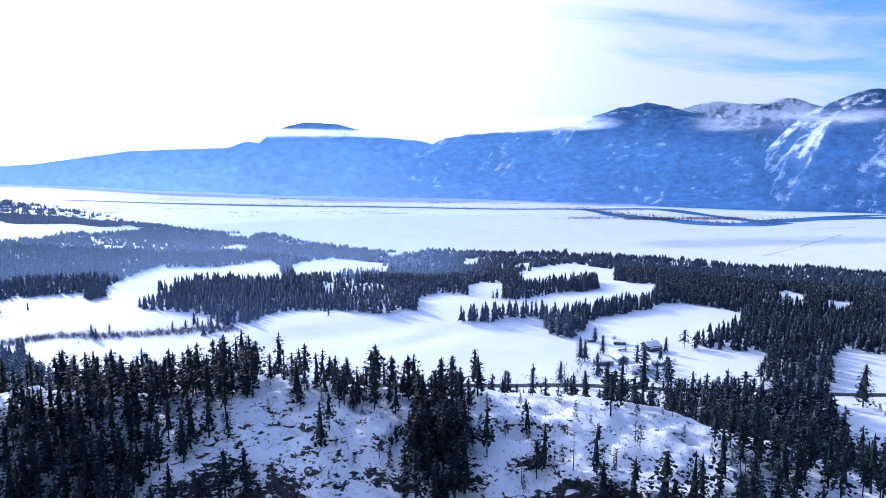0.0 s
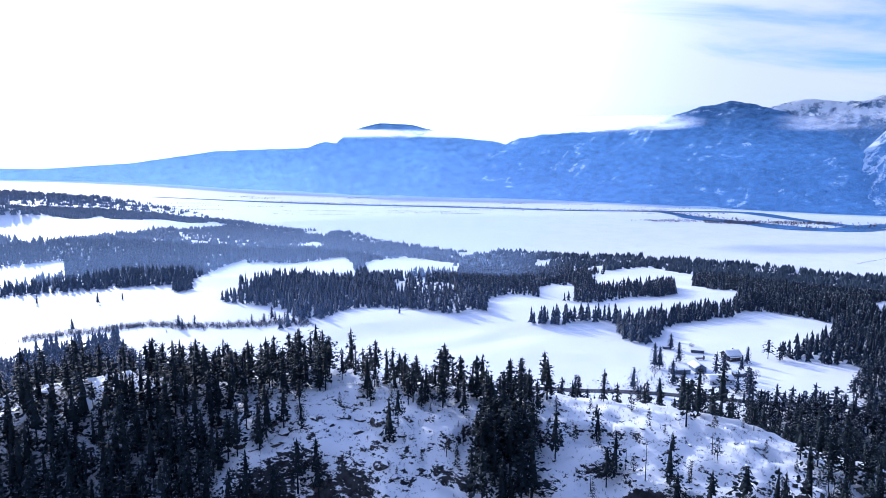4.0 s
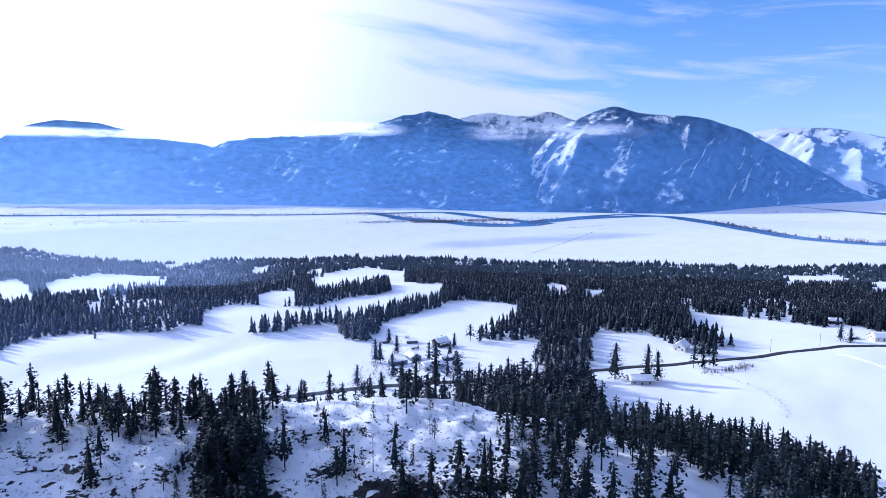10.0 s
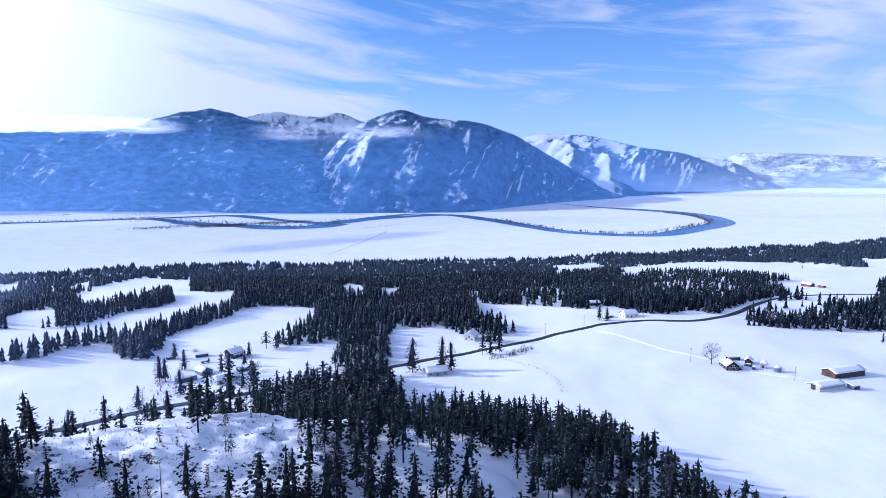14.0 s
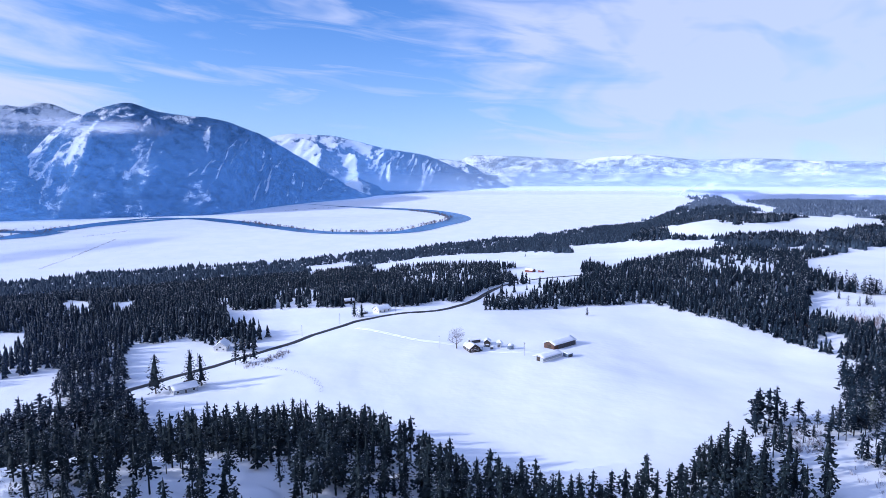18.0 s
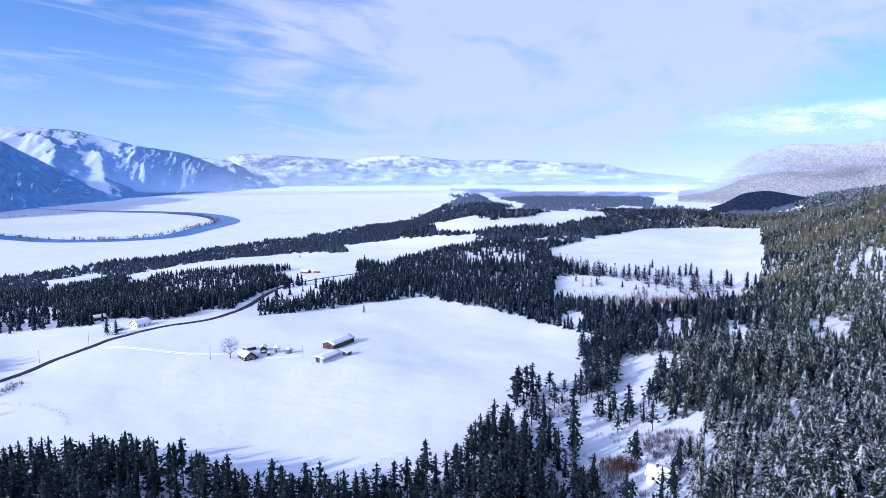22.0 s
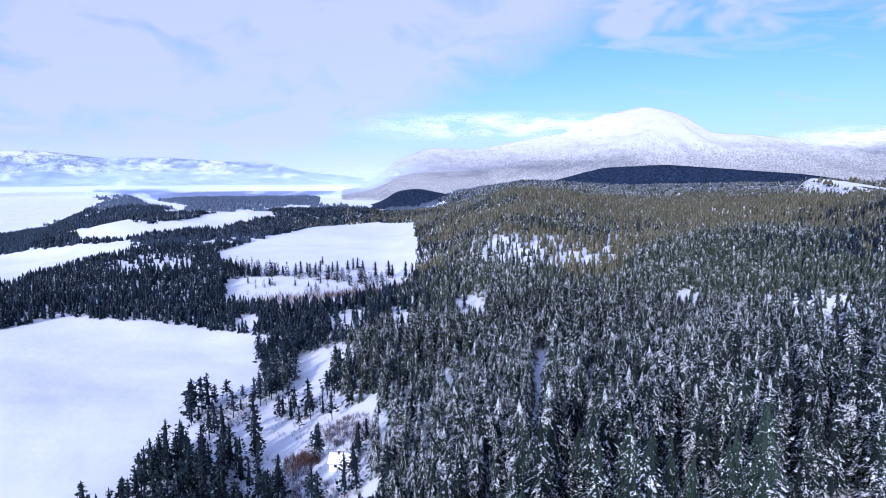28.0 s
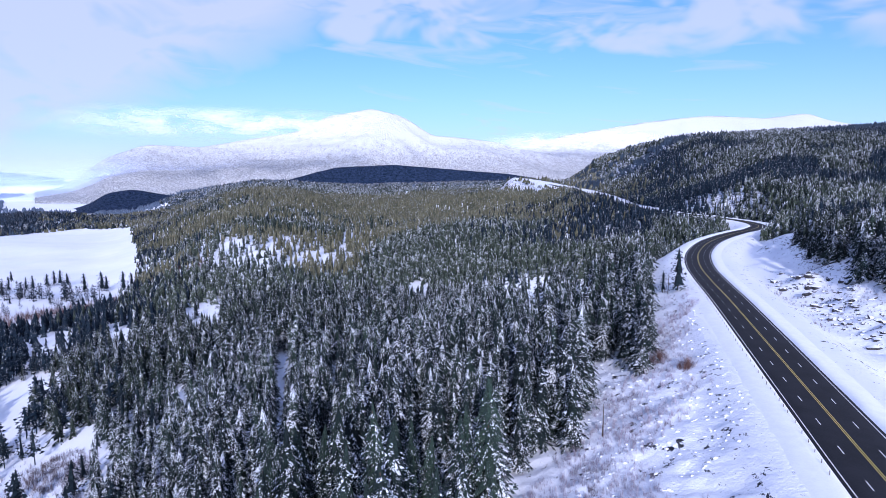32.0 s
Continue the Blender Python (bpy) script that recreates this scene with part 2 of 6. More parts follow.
M_SNOW = snow_ground()
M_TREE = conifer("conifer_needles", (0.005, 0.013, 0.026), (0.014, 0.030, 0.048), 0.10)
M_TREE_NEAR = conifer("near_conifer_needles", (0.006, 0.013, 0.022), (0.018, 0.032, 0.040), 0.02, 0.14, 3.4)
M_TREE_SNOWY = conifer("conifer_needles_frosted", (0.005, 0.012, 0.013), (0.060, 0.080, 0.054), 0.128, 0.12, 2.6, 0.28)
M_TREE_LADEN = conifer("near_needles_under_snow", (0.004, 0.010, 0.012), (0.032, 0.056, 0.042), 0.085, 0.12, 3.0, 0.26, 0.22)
# these two far tones have the blue of distance haze put into the colour
M_TREE_FAR = conifer("hazy_far_needles", (0.034, 0.055, 0.085), (0.066, 0.100, 0.145), 0.03)
M_TREE_HAZE = conifer("hazy_distant_needles", (0.13, 0.18, 0.27), (0.20, 0.26, 0.35), 0.0)
# olive needles in a brighter tone that puts sunlight into the colour
M_TREE_OLIVE = conifer("sunlit_olive_needles", (0.080, 0.086, 0.054), (0.235, 0.222, 0.135), 0.09, apart=0.4)
M_ASPHALT = plain("asphalt", (0.0125, 0.0135, 0.018), 0.95, vary=0.3, scale=0.15, grain=3)
M_LANE = plain("wet_lane_asphalt", (0.03, 0.03, 0.034), 0.7, vary=0.4, scale=0.2, grain=2)
M_LINE = plain("white_road_paint", (0.62, 0.62, 0.62), 0.6, vary=0.15, grain=3)
M_YELLOW = plain("yellow_road_paint", (0.42, 0.33, 0.09), 0.6, vary=0.15, grain=3)
M_DRIFT = plain("loose_snow", (0.84, 0.86, 0.90), 0.7, vary=0.04, scale=0.5, grain=3)
M_WOOD_DARK = plain("dark_weathered_boards", (0.045, 0.036, 0.032), 0.85)
M_WOOD_BROWN = plain("brown_boards", (0.095, 0.055, 0.042), 0.85)
M_WALL_WHITE = plain("white_siding", (0.74, 0.73, 0.70), 0.6, vary=0.08)
M_WALL_GREY = plain("grey_siding", (0.36, 0.39, 0.42), 0.6, vary=0.12)
M_WALL_BLUE = plain("slate_blue_siding", (0.11, 0.15, 0.20), 0.6, vary=0.12)
M_WALL_RED = plain("red_barn_boards", (0.17, 0.06, 0.055), 0.7, vary=0.2)
M_ROOF = plain("dark_roofing", (0.05, 0.055, 0.065), 0.6)
M_STEEL = plain("galvanised_steel", (0.42, 0.45, 0.48), 0.45, 0.6, vary=0.15)
M_GLASS = plain("dark_window_glass", (0.02, 0.025, 0.03), 0.08, vary=0.1)
M_POST = plain("weathered_posts", (0.12, 0.10, 0.085), 0.9)
M_TWIG = plain("bare_twigs", (0.13, 0.108, 0.118), 0.9, vary=0.35, scale=0.1)
M_TWIG_FROST = plain("frosted_twigs", (0.27, 0.245, 0.29), 0.9, vary=0.4, scale=0.15)
M_TWIG_DARK = plain("dark_twigs", (0.06, 0.05, 0.05), 0.9, vary=0.3, scale=0.1)
M_TWIG_RED = plain("reddish_bare_twigs", (0.105, 0.062, 0.056), 0.9, vary=0.3, scale=0.1)
M_WATER = plain("river_water", (0.09, 0.21, 0.40), 0.25, vary=0.25, scale=0.01, grain=0.08)


def rock_mat():
    k = Mat("snowy_rock", 0.85)
    rock = k.mix(k.step(k.noise(0.7, 6), 0.35, 0.65), (0.018, 0.018, 0.021), (0.085, 0.08, 0.08))
    lie = k.math("ADD", k.upward(), k.math("MULTIPLY", k.math("SUBTRACT", k.noise(0.8, 5), 0.5), 0.6))
    k.colour(k.mix(k.step(lie, 0.72, 0.80), rock, (0.84, 0.86, 0.90)))
    k.bump(k.noise(1.2, 6), 0.7, 0.4)
    return k.m


M_ROCK = rock_mat()
M_BARK = plain("bark", (0.055, 0.04, 0.03), 0.9)

# ---- the lie of the land ----
def hash01(ix, iy, seed):
    n = (ix.astype(np.int64) * 374761393 + iy.astype(np.int64) * 668265263 + seed * 144269504) & 0xFFFFFFFF
    n = ((n ^ (n >> 13)) * 1274126177) & 0xFFFFFFFF
    return ((n ^ (n >> 16)) & 0xFFFF) / 65535.0


def value_noise(x, y, seed):
    ix, iy = np.floor(x), np.floor(y)
    fx, fy = x - ix, y - iy
    fx, fy = fx * fx * (3 - 2 * fx), fy * fy * (3 - 2 * fy)
    a, b = hash01(ix, iy, seed), hash01(ix + 1, iy, seed)
    c, d = hash01(ix, iy + 1, seed), hash01(ix + 1, iy + 1, seed)
    return (a * (1 - fx) + b * fx) * (1 - fy) + (c * (1 - fx) + d * fx) * fy


def fbm(x, y, size, octaves=4, seed=1):
    """Noise round 0, about -0.5 to 0.5, with features of that size in metres."""
    total, amp, norm = 0.0, 1.0, 0.0
    for o in range(octaves):
        total = total + amp * (value_noise(x / size * 2 ** o + 17.3 * o, y / size * 2 ** o - 9.1 * o, seed + o) - 0.5)
        norm += amp
        amp *= 0.5
    return total / norm


def smooth01(v, a, b):
    t = np.clip((v - a) / (b - a), 0, 1)
    return t * t * (3 - 2 * t)


def by_bearing(ph, pts, soft=1.5):
    """A value that changes with the bearing, rounded over some degrees."""
    xs, ys = [p[0] for p in pts], [p[1] for p in pts]
    return sum(np.interp(ph + k * soft, xs, ys) for k in (-1, -0.5, 0, 0.5, 1)) / 5


def line_distance(x, y, pts):
    """Distance to a polyline, the side (positive to its left), and the value carried along it."""
    best = np.full(np.shape(x), 1e9)
    side, val = np.zeros(np.shape(x)), np.zeros(np.shape(x))
    for p, q in zip(pts[:-1], pts[1:]):
        dx, dy = q[0] - p[0], q[1] - p[1]
        t = np.clip(((x - p[0]) * dx + (y - p[1]) * dy) / (dx * dx + dy * dy), 0, 1)
        ex, ey = x - p[0] - t * dx, y - p[1] - t * dy
        d = np.hypot(ex, ey)
        near = d < best
        best = np.where(near, d, best)
        side = np.where(near, np.sign(dx * ey - dy * ex), side)
        if len(p) > 2:
            val = np.where(near, p[2] + t * (q[2] - p[2]), val)
    return best, side, val


def spline(pts, step):
    """A smooth curve through control points, cut into pieces of about that length."""
    out = []
    P = [np.array(p, float) for p in pts]
    P = [2 * P[0] - P[1]] + P + [2 * P[-1] - P[-2]]
    for a, b, c, d in zip(P[:-3], P[1:-2], P[2:-1], P[3:]):
        n = max(1, int(np.linalg.norm(c[:2] - b[:2]) / step))
        for i in range(n):
            t = i / n
            out.append(tuple(0.5 * (2 * b + (c - a) * t + (2 * a - 5 * b + 4 * c - d) * t * t + (3 * b - a - 3 * c + d) * t ** 3)))
    out.append(tuple(P[-2]))
    return out


HIGHWAY = spline([(-260, -90, 70), (-160, -60, 72), (-90, -38, 74), (-40, -34, 75), (-12, -64, 75), (10, -102, 75), (51, -176, 75), (77, -223, 75), (120, -300, 75),
                  (146, -362, 75), (164, -428, 75), (172, -495, 75), (178, -560, 75), (205, -610, 75), (262, -650, 76), (345, -690, 77),
                  (419, -762, 76), (469, -826, 76), (536, -914, 78), (630, -1020, 82), (748, -1135, 88), (886, -1247, 95.5), (1023, -1357, 103.7), (1151, -1447, 108)], 12)
LANE = spline([(-220, 310), (-120, 330), (-40, 338), (20, 340), (55, 340), (98, 332), (160, 326), (219, 323), (255, 320), (281, 318), (327, 316), (373, 315), (407, 310), (440, 297), (471, 272),
               (512, 268), (560, 272), (610, 278), (655, 280), (720, 255), (800, 200)], 6)
KNOLL = [(-230, 165, 36), (-144, 196, 42), (-100, 215, 43), (-45, 215, 42), (16, 214, 38), (60, 207, 36), (105, 190, 27), (141, 158, 19), (174, 127, 10)]
SWALES = [([(-108, 427), (-84, 442), (-61, 459), (-31, 474)], 4.2, 34), ([(-60, 401), (-38, 414), (-14, 432), (9, 454)], 2.6, 18)]
LAKE_RIDGE = [(1480, 160), (1640, 0), (1780, -190), (1850, -400)]
PLAIN_Z = -110.0
PLAIN_EDGE = [(-180, 4000), (-60, 9000), (-43, 9000), (-37, 6300), (-26.6, 2860), (-17, 2330), (-7.5, 1720), (9, 1650), (28, 1600), (45, 1650), (57, 1880),
              (70, 2400), (79.6, 3090), (84, 6000), (88, 12000), (180, 12000)]
UPLAND = [(90, 10), (100, 20), (104, 25), (108, 47), (113, 84), (117, 92), (121, 84), (127, 58), (134, 70), (140, 80), (143, 76), (146, 67), (149, 64), (152, 70)]
FOREST_HILL = [(-180, 205), (-90, 120), (-60, 60), (60, 60), (143, 100), (145.8, 127), (148.7, 153), (153.4, 184), (160, 196), (166, 202), (170, 207), (180, 205)]


def land(x, y):
    x, y = np.asarray(x, float), np.asarray(y, float)
    r = np.hypot(x, y)
    ph = np.degrees(np.arctan2(x, y))
    edge = by_bearing(ph, PLAIN_EDGE, 3)
    on_plain = smooth01(r, edge, edge * 1.04 + 20)
    rough = 1 - on_plain
    z = -98 * smooth01(r, 430, edge) - 12 * on_plain
    z = z + rough * (fbm(x, y, 260, 3, 5) * 15 + fbm(x, y, 110, 2, 6) * 7.5 * smooth01(r, 280, 420) + fbm(x, y, 700, 2, 8) * 16 * smooth01(r, 500, 1500))
    # shallow swales across the broad field
    for line, deep, wide in SWALES:
        z = z - deep * np.exp(-(line_distance(x, y, line)[0] / wide) ** 2)
    # wooded rises by the valley
    z = z + 46 * np.exp(-(((x - 2270) / 260) ** 2 + ((y - 270) / 210) ** 2))
    z = z + 62 * np.exp(-(((x + 1330) / 190) ** 2 + ((y - 1330) / 170) ** 2))
    z = z + 24 * np.exp(-(line_distance(x, y, LAKE_RIDGE)[0] / 150) ** 2)
    # upland forest
    shift = smooth01(r, 450, 750) * (1 - smooth01(r, 1450, 1750))
    w = smooth01(ph - 8.5 * shift, 96, 122 - 11 * shift) * (1 - smooth01(ph, 172, 180))
    crest = by_bearing(ph, UPLAND, 2)
    up = 33 + (crest - 36) * (0.55 * smooth01(r, 455, 690) + 0.45 * smooth01(r, 760, 1250)) - 35 * smooth01(r, 1300, 1750)
    up = up - 55 * smooth01(r, 1700, 2600) * (1 - smooth01(ph, 110, 119))
    up = up + 24 * smooth01(ph, 110, 119) * smooth01(r, 1900, 3400) - 60 * smooth01(r, 3600, 5200)
    up = up + fbm(x, y, 180, 4, 21) * 16 * smooth01(r, 200, 500)
    z = z * (1 - w) + up * w
    z = z - 75 * smooth01(ph, 83, 87) * (1 - smooth01(ph, 108, 113)) * smooth01(r, 2000, 2800) * rough
    # the highway's shelf on the hillside
    d, side, hz = line_distance(x, y, HIGHWAY)
    wide = 300 - 190 * smooth01(r, 330, 470) - 70 * (1 - smooth01(ph, 20, 80))
    fall = np.clip((d - 12) / (wide * 0.77), 0, 1)
    shelf = (1 - fall * (2 - fall)) * (1 - smooth01(d, wide * 0.6, wide))
    # forest hill behind the highway
    back = np.clip(smooth01(ph, 143, 150) + (1 - smooth01(ph, -100, -70)), 0, 1) * (1 - smooth01(r, 2600, 3600))
    hill = 72 + (by_bearing(ph, FOREST_HILL, 1.5) - 72) * smooth01(r, 380, 1500) + fbm(x, y, 150, 4, 33) * 14 * smooth01(r, 380, 700)
    hill = np.maximum(hill, z * 0 + 72)
    far_side = np.where(side < 0, 1.0, smooth01(r, 620, 760)) * smooth01(d, 11, 60)
    z = z * (1 - back * far_side) + hill * back * far_side
    # one even slope right under the hover point
    calm = smooth01(r, 25, 85)
    z = z * calm + (54 + 0.03 * y) * (1 - calm)
    shelf = shelf * (0.3 + 0.7 * calm)
    z = np.where(side > 0, z + (hz - z) * shelf, z + (hz - z) * (1 - smooth01(d, 13, 55 + 150 * smooth01(r, 720, 900))))
    cut = np.where(side < 0, 1.0, 0.0) * smooth01(r, 150, 200) * (1 - smooth01(r, 470, 600)) * smooth01(ph, 120, 135)
    z = z + cut * (14 + fbm(x, y, 22, 3, 61) * 10 + fbm(x, y, 8, 3, 63) * 4) * smooth01(d, 17, 38)
    # the road bed itself is flat, with a shallow ditch
    z = np.where(d < 40, z * smooth01(d, 10.5, 22) + (hz - 0.25) * (1 - smooth01(d, 10.5, 22)), z)
    # the rocky knoll
    k, kside, kz = line_distance(x, y, KNOLL)
    flank = np.where(kside < 0, 125.0, 75.0)
    top = kz * (1 - smooth01(k, 4, flank)) * smooth01(r, 40, 120)
    z = z + top + top / 42 * (fbm(x, y, 38, 4, 44) * 16 + fbm(x, y, 13, 3, 47) * 6.5 + fbm(x, y, 6, 3, 49) * 4.2 + fbm(x, y, 3, 2, 50) * 1.3)
    # ledges of rock across the knoll, and two low cliffs below it
    warp = 9 * fbm(x, y, 30, 3, 52)
    u = (z + warp) / 6.5
    ledge = 6.5 * (np.floor(u) + smooth01(u - np.floor(u), 0.36, 0.64)) - warp
    z = z + (ledge - z) * 0.8 * smooth01(top, 14, 26) * smooth01(fbm(x, y, 45, 3, 54), -0.08, 0.08) * (1 - smooth01(r, 200, 212))
    rim = 188 + 16 * fbm(x, y, 17, 3, 57)
    z = z - 10 * (1 - smooth01(r, rim - 15, rim)) * smooth01(ph, -28, -24) * (1 - smooth01(ph, -16, -12)) * smooth01(r, 90, 140)
    rim = 174 + 9 * fbm(x, y, 11, 3, 58)
    z = z - 8 * (1 - smooth01(r, rim - 4, rim)) * smooth01(ph, 7, 11) * (1 - smooth01(ph, 16, 19)) * smooth01(r, 90, 140)
    z = z + rough * fbm(x, y, 24, 3, 77) * 1.3 * (1 - smooth01(r, 500, 900)) * smooth01(d, 14, 30)
    verge = np.where(side > 0, 1.0, 0.0) * smooth01(d, 14, 22) * (1 - smooth01(d, 60, 110)) * (1 - smooth01(r, 300, 420))
    z = z + verge * (fbm(x, y, 7, 3, 83) * 1.6 + fbm(x, y, 2.6, 2, 85) * 1.0)
    return z


def far(x, y, z):
    """The far country is drawn closer in proportion to its distance, so that the whole valley fits in five kilometres."""
    r = np.hypot(x, y)
    k = 1 / (1 + np.maximum(r - 1600.0, 0) / 4870.0)
    return x * k, y * k, EYE + (z - EYE) * k, k


# ---- open ground between the woods, as outlines in plan ----
OPEN = []


def clearing(density, *corners):
    """Open ground inside the outline; density is how many trees still stand on it."""
    OPEN.append((density, corners))


clearing(0.0, (257, 306), (280, 302), (322, 309), (394, 300), (454, 262), (493, 244), (528, 203), (575, 168), (613, 116), (577, 69), (546, 21), (505, -20), (457, -59), (439, -31), (337, -24), (321, -9), (272, 20), (242, 27), (212, 53), (195, 72), (194, 94), (194, 112), (207, 147), (225, 176), (218, 203), (200, 221), (182, 246))  # big farm field
clearing(0, (-1184, 1254), (-1137, 1297), (-1160, 1492), (-1293, 1804), (-1107, 1642), (-1265, 2470), (-1146, 2378), (-851, 1535), (-791, 1239), (-757, 1045), (-754, 928), (-777, 883), (-1072, 1133))  # far west field
clearing(0.3, (-776, 1301), (-822, 1601), (-649, 1468), (-504, 1138), (-521, 1014), (-598, 1058))  # far glade
clearing(0, (-465, 1283), (-492, 1559), (-393, 1245), (-425, 1170))  # far glade
clearing(0, (-782, 2253), (-694, 2251), (-623, 2021), (-714, 2055))  # far glade
clearing(0, (-624, 654), (-633, 689), (-619, 718), (-602, 763), (-523, 662), (-545, 639), (-566, 615), (-580, 607))  # west strip
clearing(0, (-602, 630), (-574, 678), (-527, 623), (-564, 590))  # west strip
clearing(0, (-510, 531), (-497, 559), (-471, 581), (-417, 597), (-384, 595), (-358, 611), (-313, 535), (-334, 508), (-359, 490), (-398, 491), (-420, 483), (-457, 476))  # west strip
clearing(0, (-356, 644), (-370, 696), (-394, 778), (-399, 860), (-375, 845), (-356, 861), (-321, 883), (-302, 962), (-287, 1008), (-253, 947), (-187, 716), (-227, 721), (-259, 732), (-294, 727), (-303, 675), (-300, 606), (-285, 551), (-299, 539))  # upper field
clearing(0, (-471, 490), (-445, 499), (-402, 509), (-354, 514), (-330, 529), (-330, 567), (-313, 604), (-304, 639), (-285, 670), (-274, 614), (-270, 567), (-266, 529), (-246, 516), (-212, 510), (-194, 504), (-182, 487), (-171, 453), (-188, 450), (-205, 438), (-224, 429), (-245, 427), (-266, 424), (-281, 419), (-294, 399), (-308, 388), (-311, 371), (-311, 345), (-334, 344))  # west field
clearing(0, (-322, 383), (-301, 409), (-290, 432), (-251, 437), (-210, 449), (-175, 464), (-151, 477), (-156, 463), (-202, 431), (-255, 406), (-269, 393), (-299, 376))  # hedge line
clearing(0, (-271, 396), (-260, 413), (-229, 422), (-204, 435), (-177, 446), (-156, 463), (-150, 481), (-148, 507), (-138, 518), (-116, 532), (-93, 520), (-78, 514), (-62, 504), (-47, 502), (-39, 511), (-25, 511), (-15, 504), (-1, 496), (6, 484), (10, 476), (29, 475), (42, 478), (62, 500), (80, 506), (82, 493), (75, 470), (80, 453), (87, 444), (100, 445), (112, 345), (56, 333), (-40, 331), (-120, 324), (-190, 340), (-244, 356))  # broad field
clearing(0, (-24, 547), (-20, 576), (-7, 604), (15, 604), (36, 591), (67, 592), (91, 613), (117, 637), (149, 659), (174, 682), (186, 741), (198, 833), (230, 833), (233, 753), (270, 770), (212, 617), (167, 585), (134, 548), (100, 518), (78, 526), (53, 505), (30, 495), (16, 484), (3, 476), (-1, 468), (-12, 476), (-21, 488))  # glade strip
clearing(0.1, (-143, 702), (-141, 787), (-105, 793), (-87, 707), (-69, 693), (-56, 565), (-75, 567), (-94, 588), (-119, 600))  # glade
clearing(0.4, (-114, 638), (-62, 625), (-39, 519), (-79, 522))  # sparse glade
clearing(0, (-229, 924), (-241, 1061), (-239, 1268), (-189, 1337), (-109, 1270), (-78, 861), (-111, 841), (-145, 807), (-160, 735), (-183, 758))  # upper field east
clearing(0, (-149, 1643), (-116, 1676), (-107, 1541), (-138, 1524))  # tiny glade
clearing(0.5, (-101, 1316), (-16, 1275), (-7, 880), (-65, 846))  # sparse glade
clearing(0, (41, 1484), (89, 1512), (77, 1213), (33, 1180))  # tiny glade
clearing(0, (25, 660), (44, 739), (71, 712), (58, 605), (24, 571))  # glade
clearing(0, (121, 1001), (170, 1156), (238, 1253), (295, 1317), (311, 1205), (344, 1212), (216, 783), (162, 747), (123, 709), (87, 670))  # upper glade
clearing(0.15, (114, 1330), (184, 1292), (149, 1041), (101, 1063))  # upper glade
clearing(0, (115, 478), (127, 508), (160, 537), (193, 568), (214, 595), (238, 607), (265, 596), (277, 577), (279, 563), (216, 456), (190, 428), (174, 422), (160, 410), (158, 411), (156, 416), (142, 408), (126, 384), (103, 360), (77, 338), (64, 345), (78, 400), (91, 443), (93, 442))  # yard field
clearing(0, (143, 412), (160, 410), (186, 408), (203, 404), (214, 398), (181, 344), (161, 335), (146, 329), (131, 337), (125, 371))  # small field
clearing(0, (259, 399), (272, 410), (284, 397), (302, 393), (301, 384), (297, 362), (295, 332), (291, 319), (255, 324), (225, 320), (192, 301), (203, 322), (228, 348))  # house field
clearing(0, (201, 315), (263, 312), (286, 286), (307, 275), (223, 192), (222, 204), (221, 228), (214, 232), (194, 229), (181, 234), (167, 246))  # house garden
clearing(0.15, (476, 566), (522, 607), (524, 594), (418, 474), (407, 478))  # tiny glade
clearing(0, (425, 489), (432, 472), (441, 459), (450, 432), (455, 398), (453, 362), (476, 366), (479, 355), (472, 330), (468, 308), (482, 292), (459, 277), (405, 299), (361, 310), (335, 321), (338, 330), (341, 338), (343, 369), (344, 390))  # second farm
clearing(0.2, (500, 496), (620, 602), (655, 593), (590, 510), (455, 392), (437, 434))  # sparse clearing
clearing(0, (466, 853), (503, 897), (492, 833), (358, 602), (346, 631))  # tiny glade
clearing(0, (450, 723), (498, 740), (393, 584), (375, 596))  # tiny glade
clearing(0.1, (1059, 953), (1145, 992), (1227, 987), (1249, 959), (1082, 832), (1005, 832), (782, 698))  # bench glade
clearing(0, (1117, 1001), (1193, 982), (1199, 926), (997, 770), (852, 727), (844, 754))  # bench glade
clearing(0, (1151, 840), (1197, 801), (1317, 779), (1391, 707), (1447, 623), (1309, 482), (1215, 387), (1095, 317), (892, 254), (863, 283), (869, 337), (886, 401), (912, 474), (905, 536), (848, 545), (840, 607))  # bench strip
clearing(0.35, (909, 620), (1058, 627), (948, 482), (655, 318), (569, 309), (588, 394))  # sparse bench
clearing(0, (813, 367), (874, 357), (900, 322), (889, 266), (694, 207), (631, 207), (631, 232), (670, 274))  # red barn field
clearing(0.05, (561, 282), (601, 272), (668, 259), (663, 236), (613, 222), (573, 216), (561, 223), (519, 258))  # lane bend
clearing(0, (1568, 515), (1491, 405), (1363, 297), (1289, 204), (1254, 119), (1138, 112), (1070, 143), (976, 178), (948, 214), (834, 211), (894, 250), (991, 287), (1158, 369))  # long field
clearing(0, (1961, 369), (1943, 294), (1464, 129), (1437, 94), (1484, 54), (1590, 7), (2084, -54), (4136, -188), (3933, -306), (1775, -191), (1655, -179), (1527, -101), (1380, -37), (1380, 10), (1318, 76), (1266, 150), (1361, 228))  # hill foot field
clearing(0, (1056, -19), (1142, -63), (1210, -111), (1397, -192), (1493, -259), (1571, -330), (1566, -415), (1435, -486), (1248, -429), (1119, -375), (954, -325), (772, -265), (642, -225), (539, -165), (554, -143), (540, -115), (548, -96), (556, -67), (586, -43), (612, -17), (732, -21), (742, -55), (721, -66), (758, -56), (864, -24))  # frozen meadow
clearing(0.08, (508, -92), (512, -109), (501, -125), (431, -106), (426, -91), (440, -84))  # glade on the slope
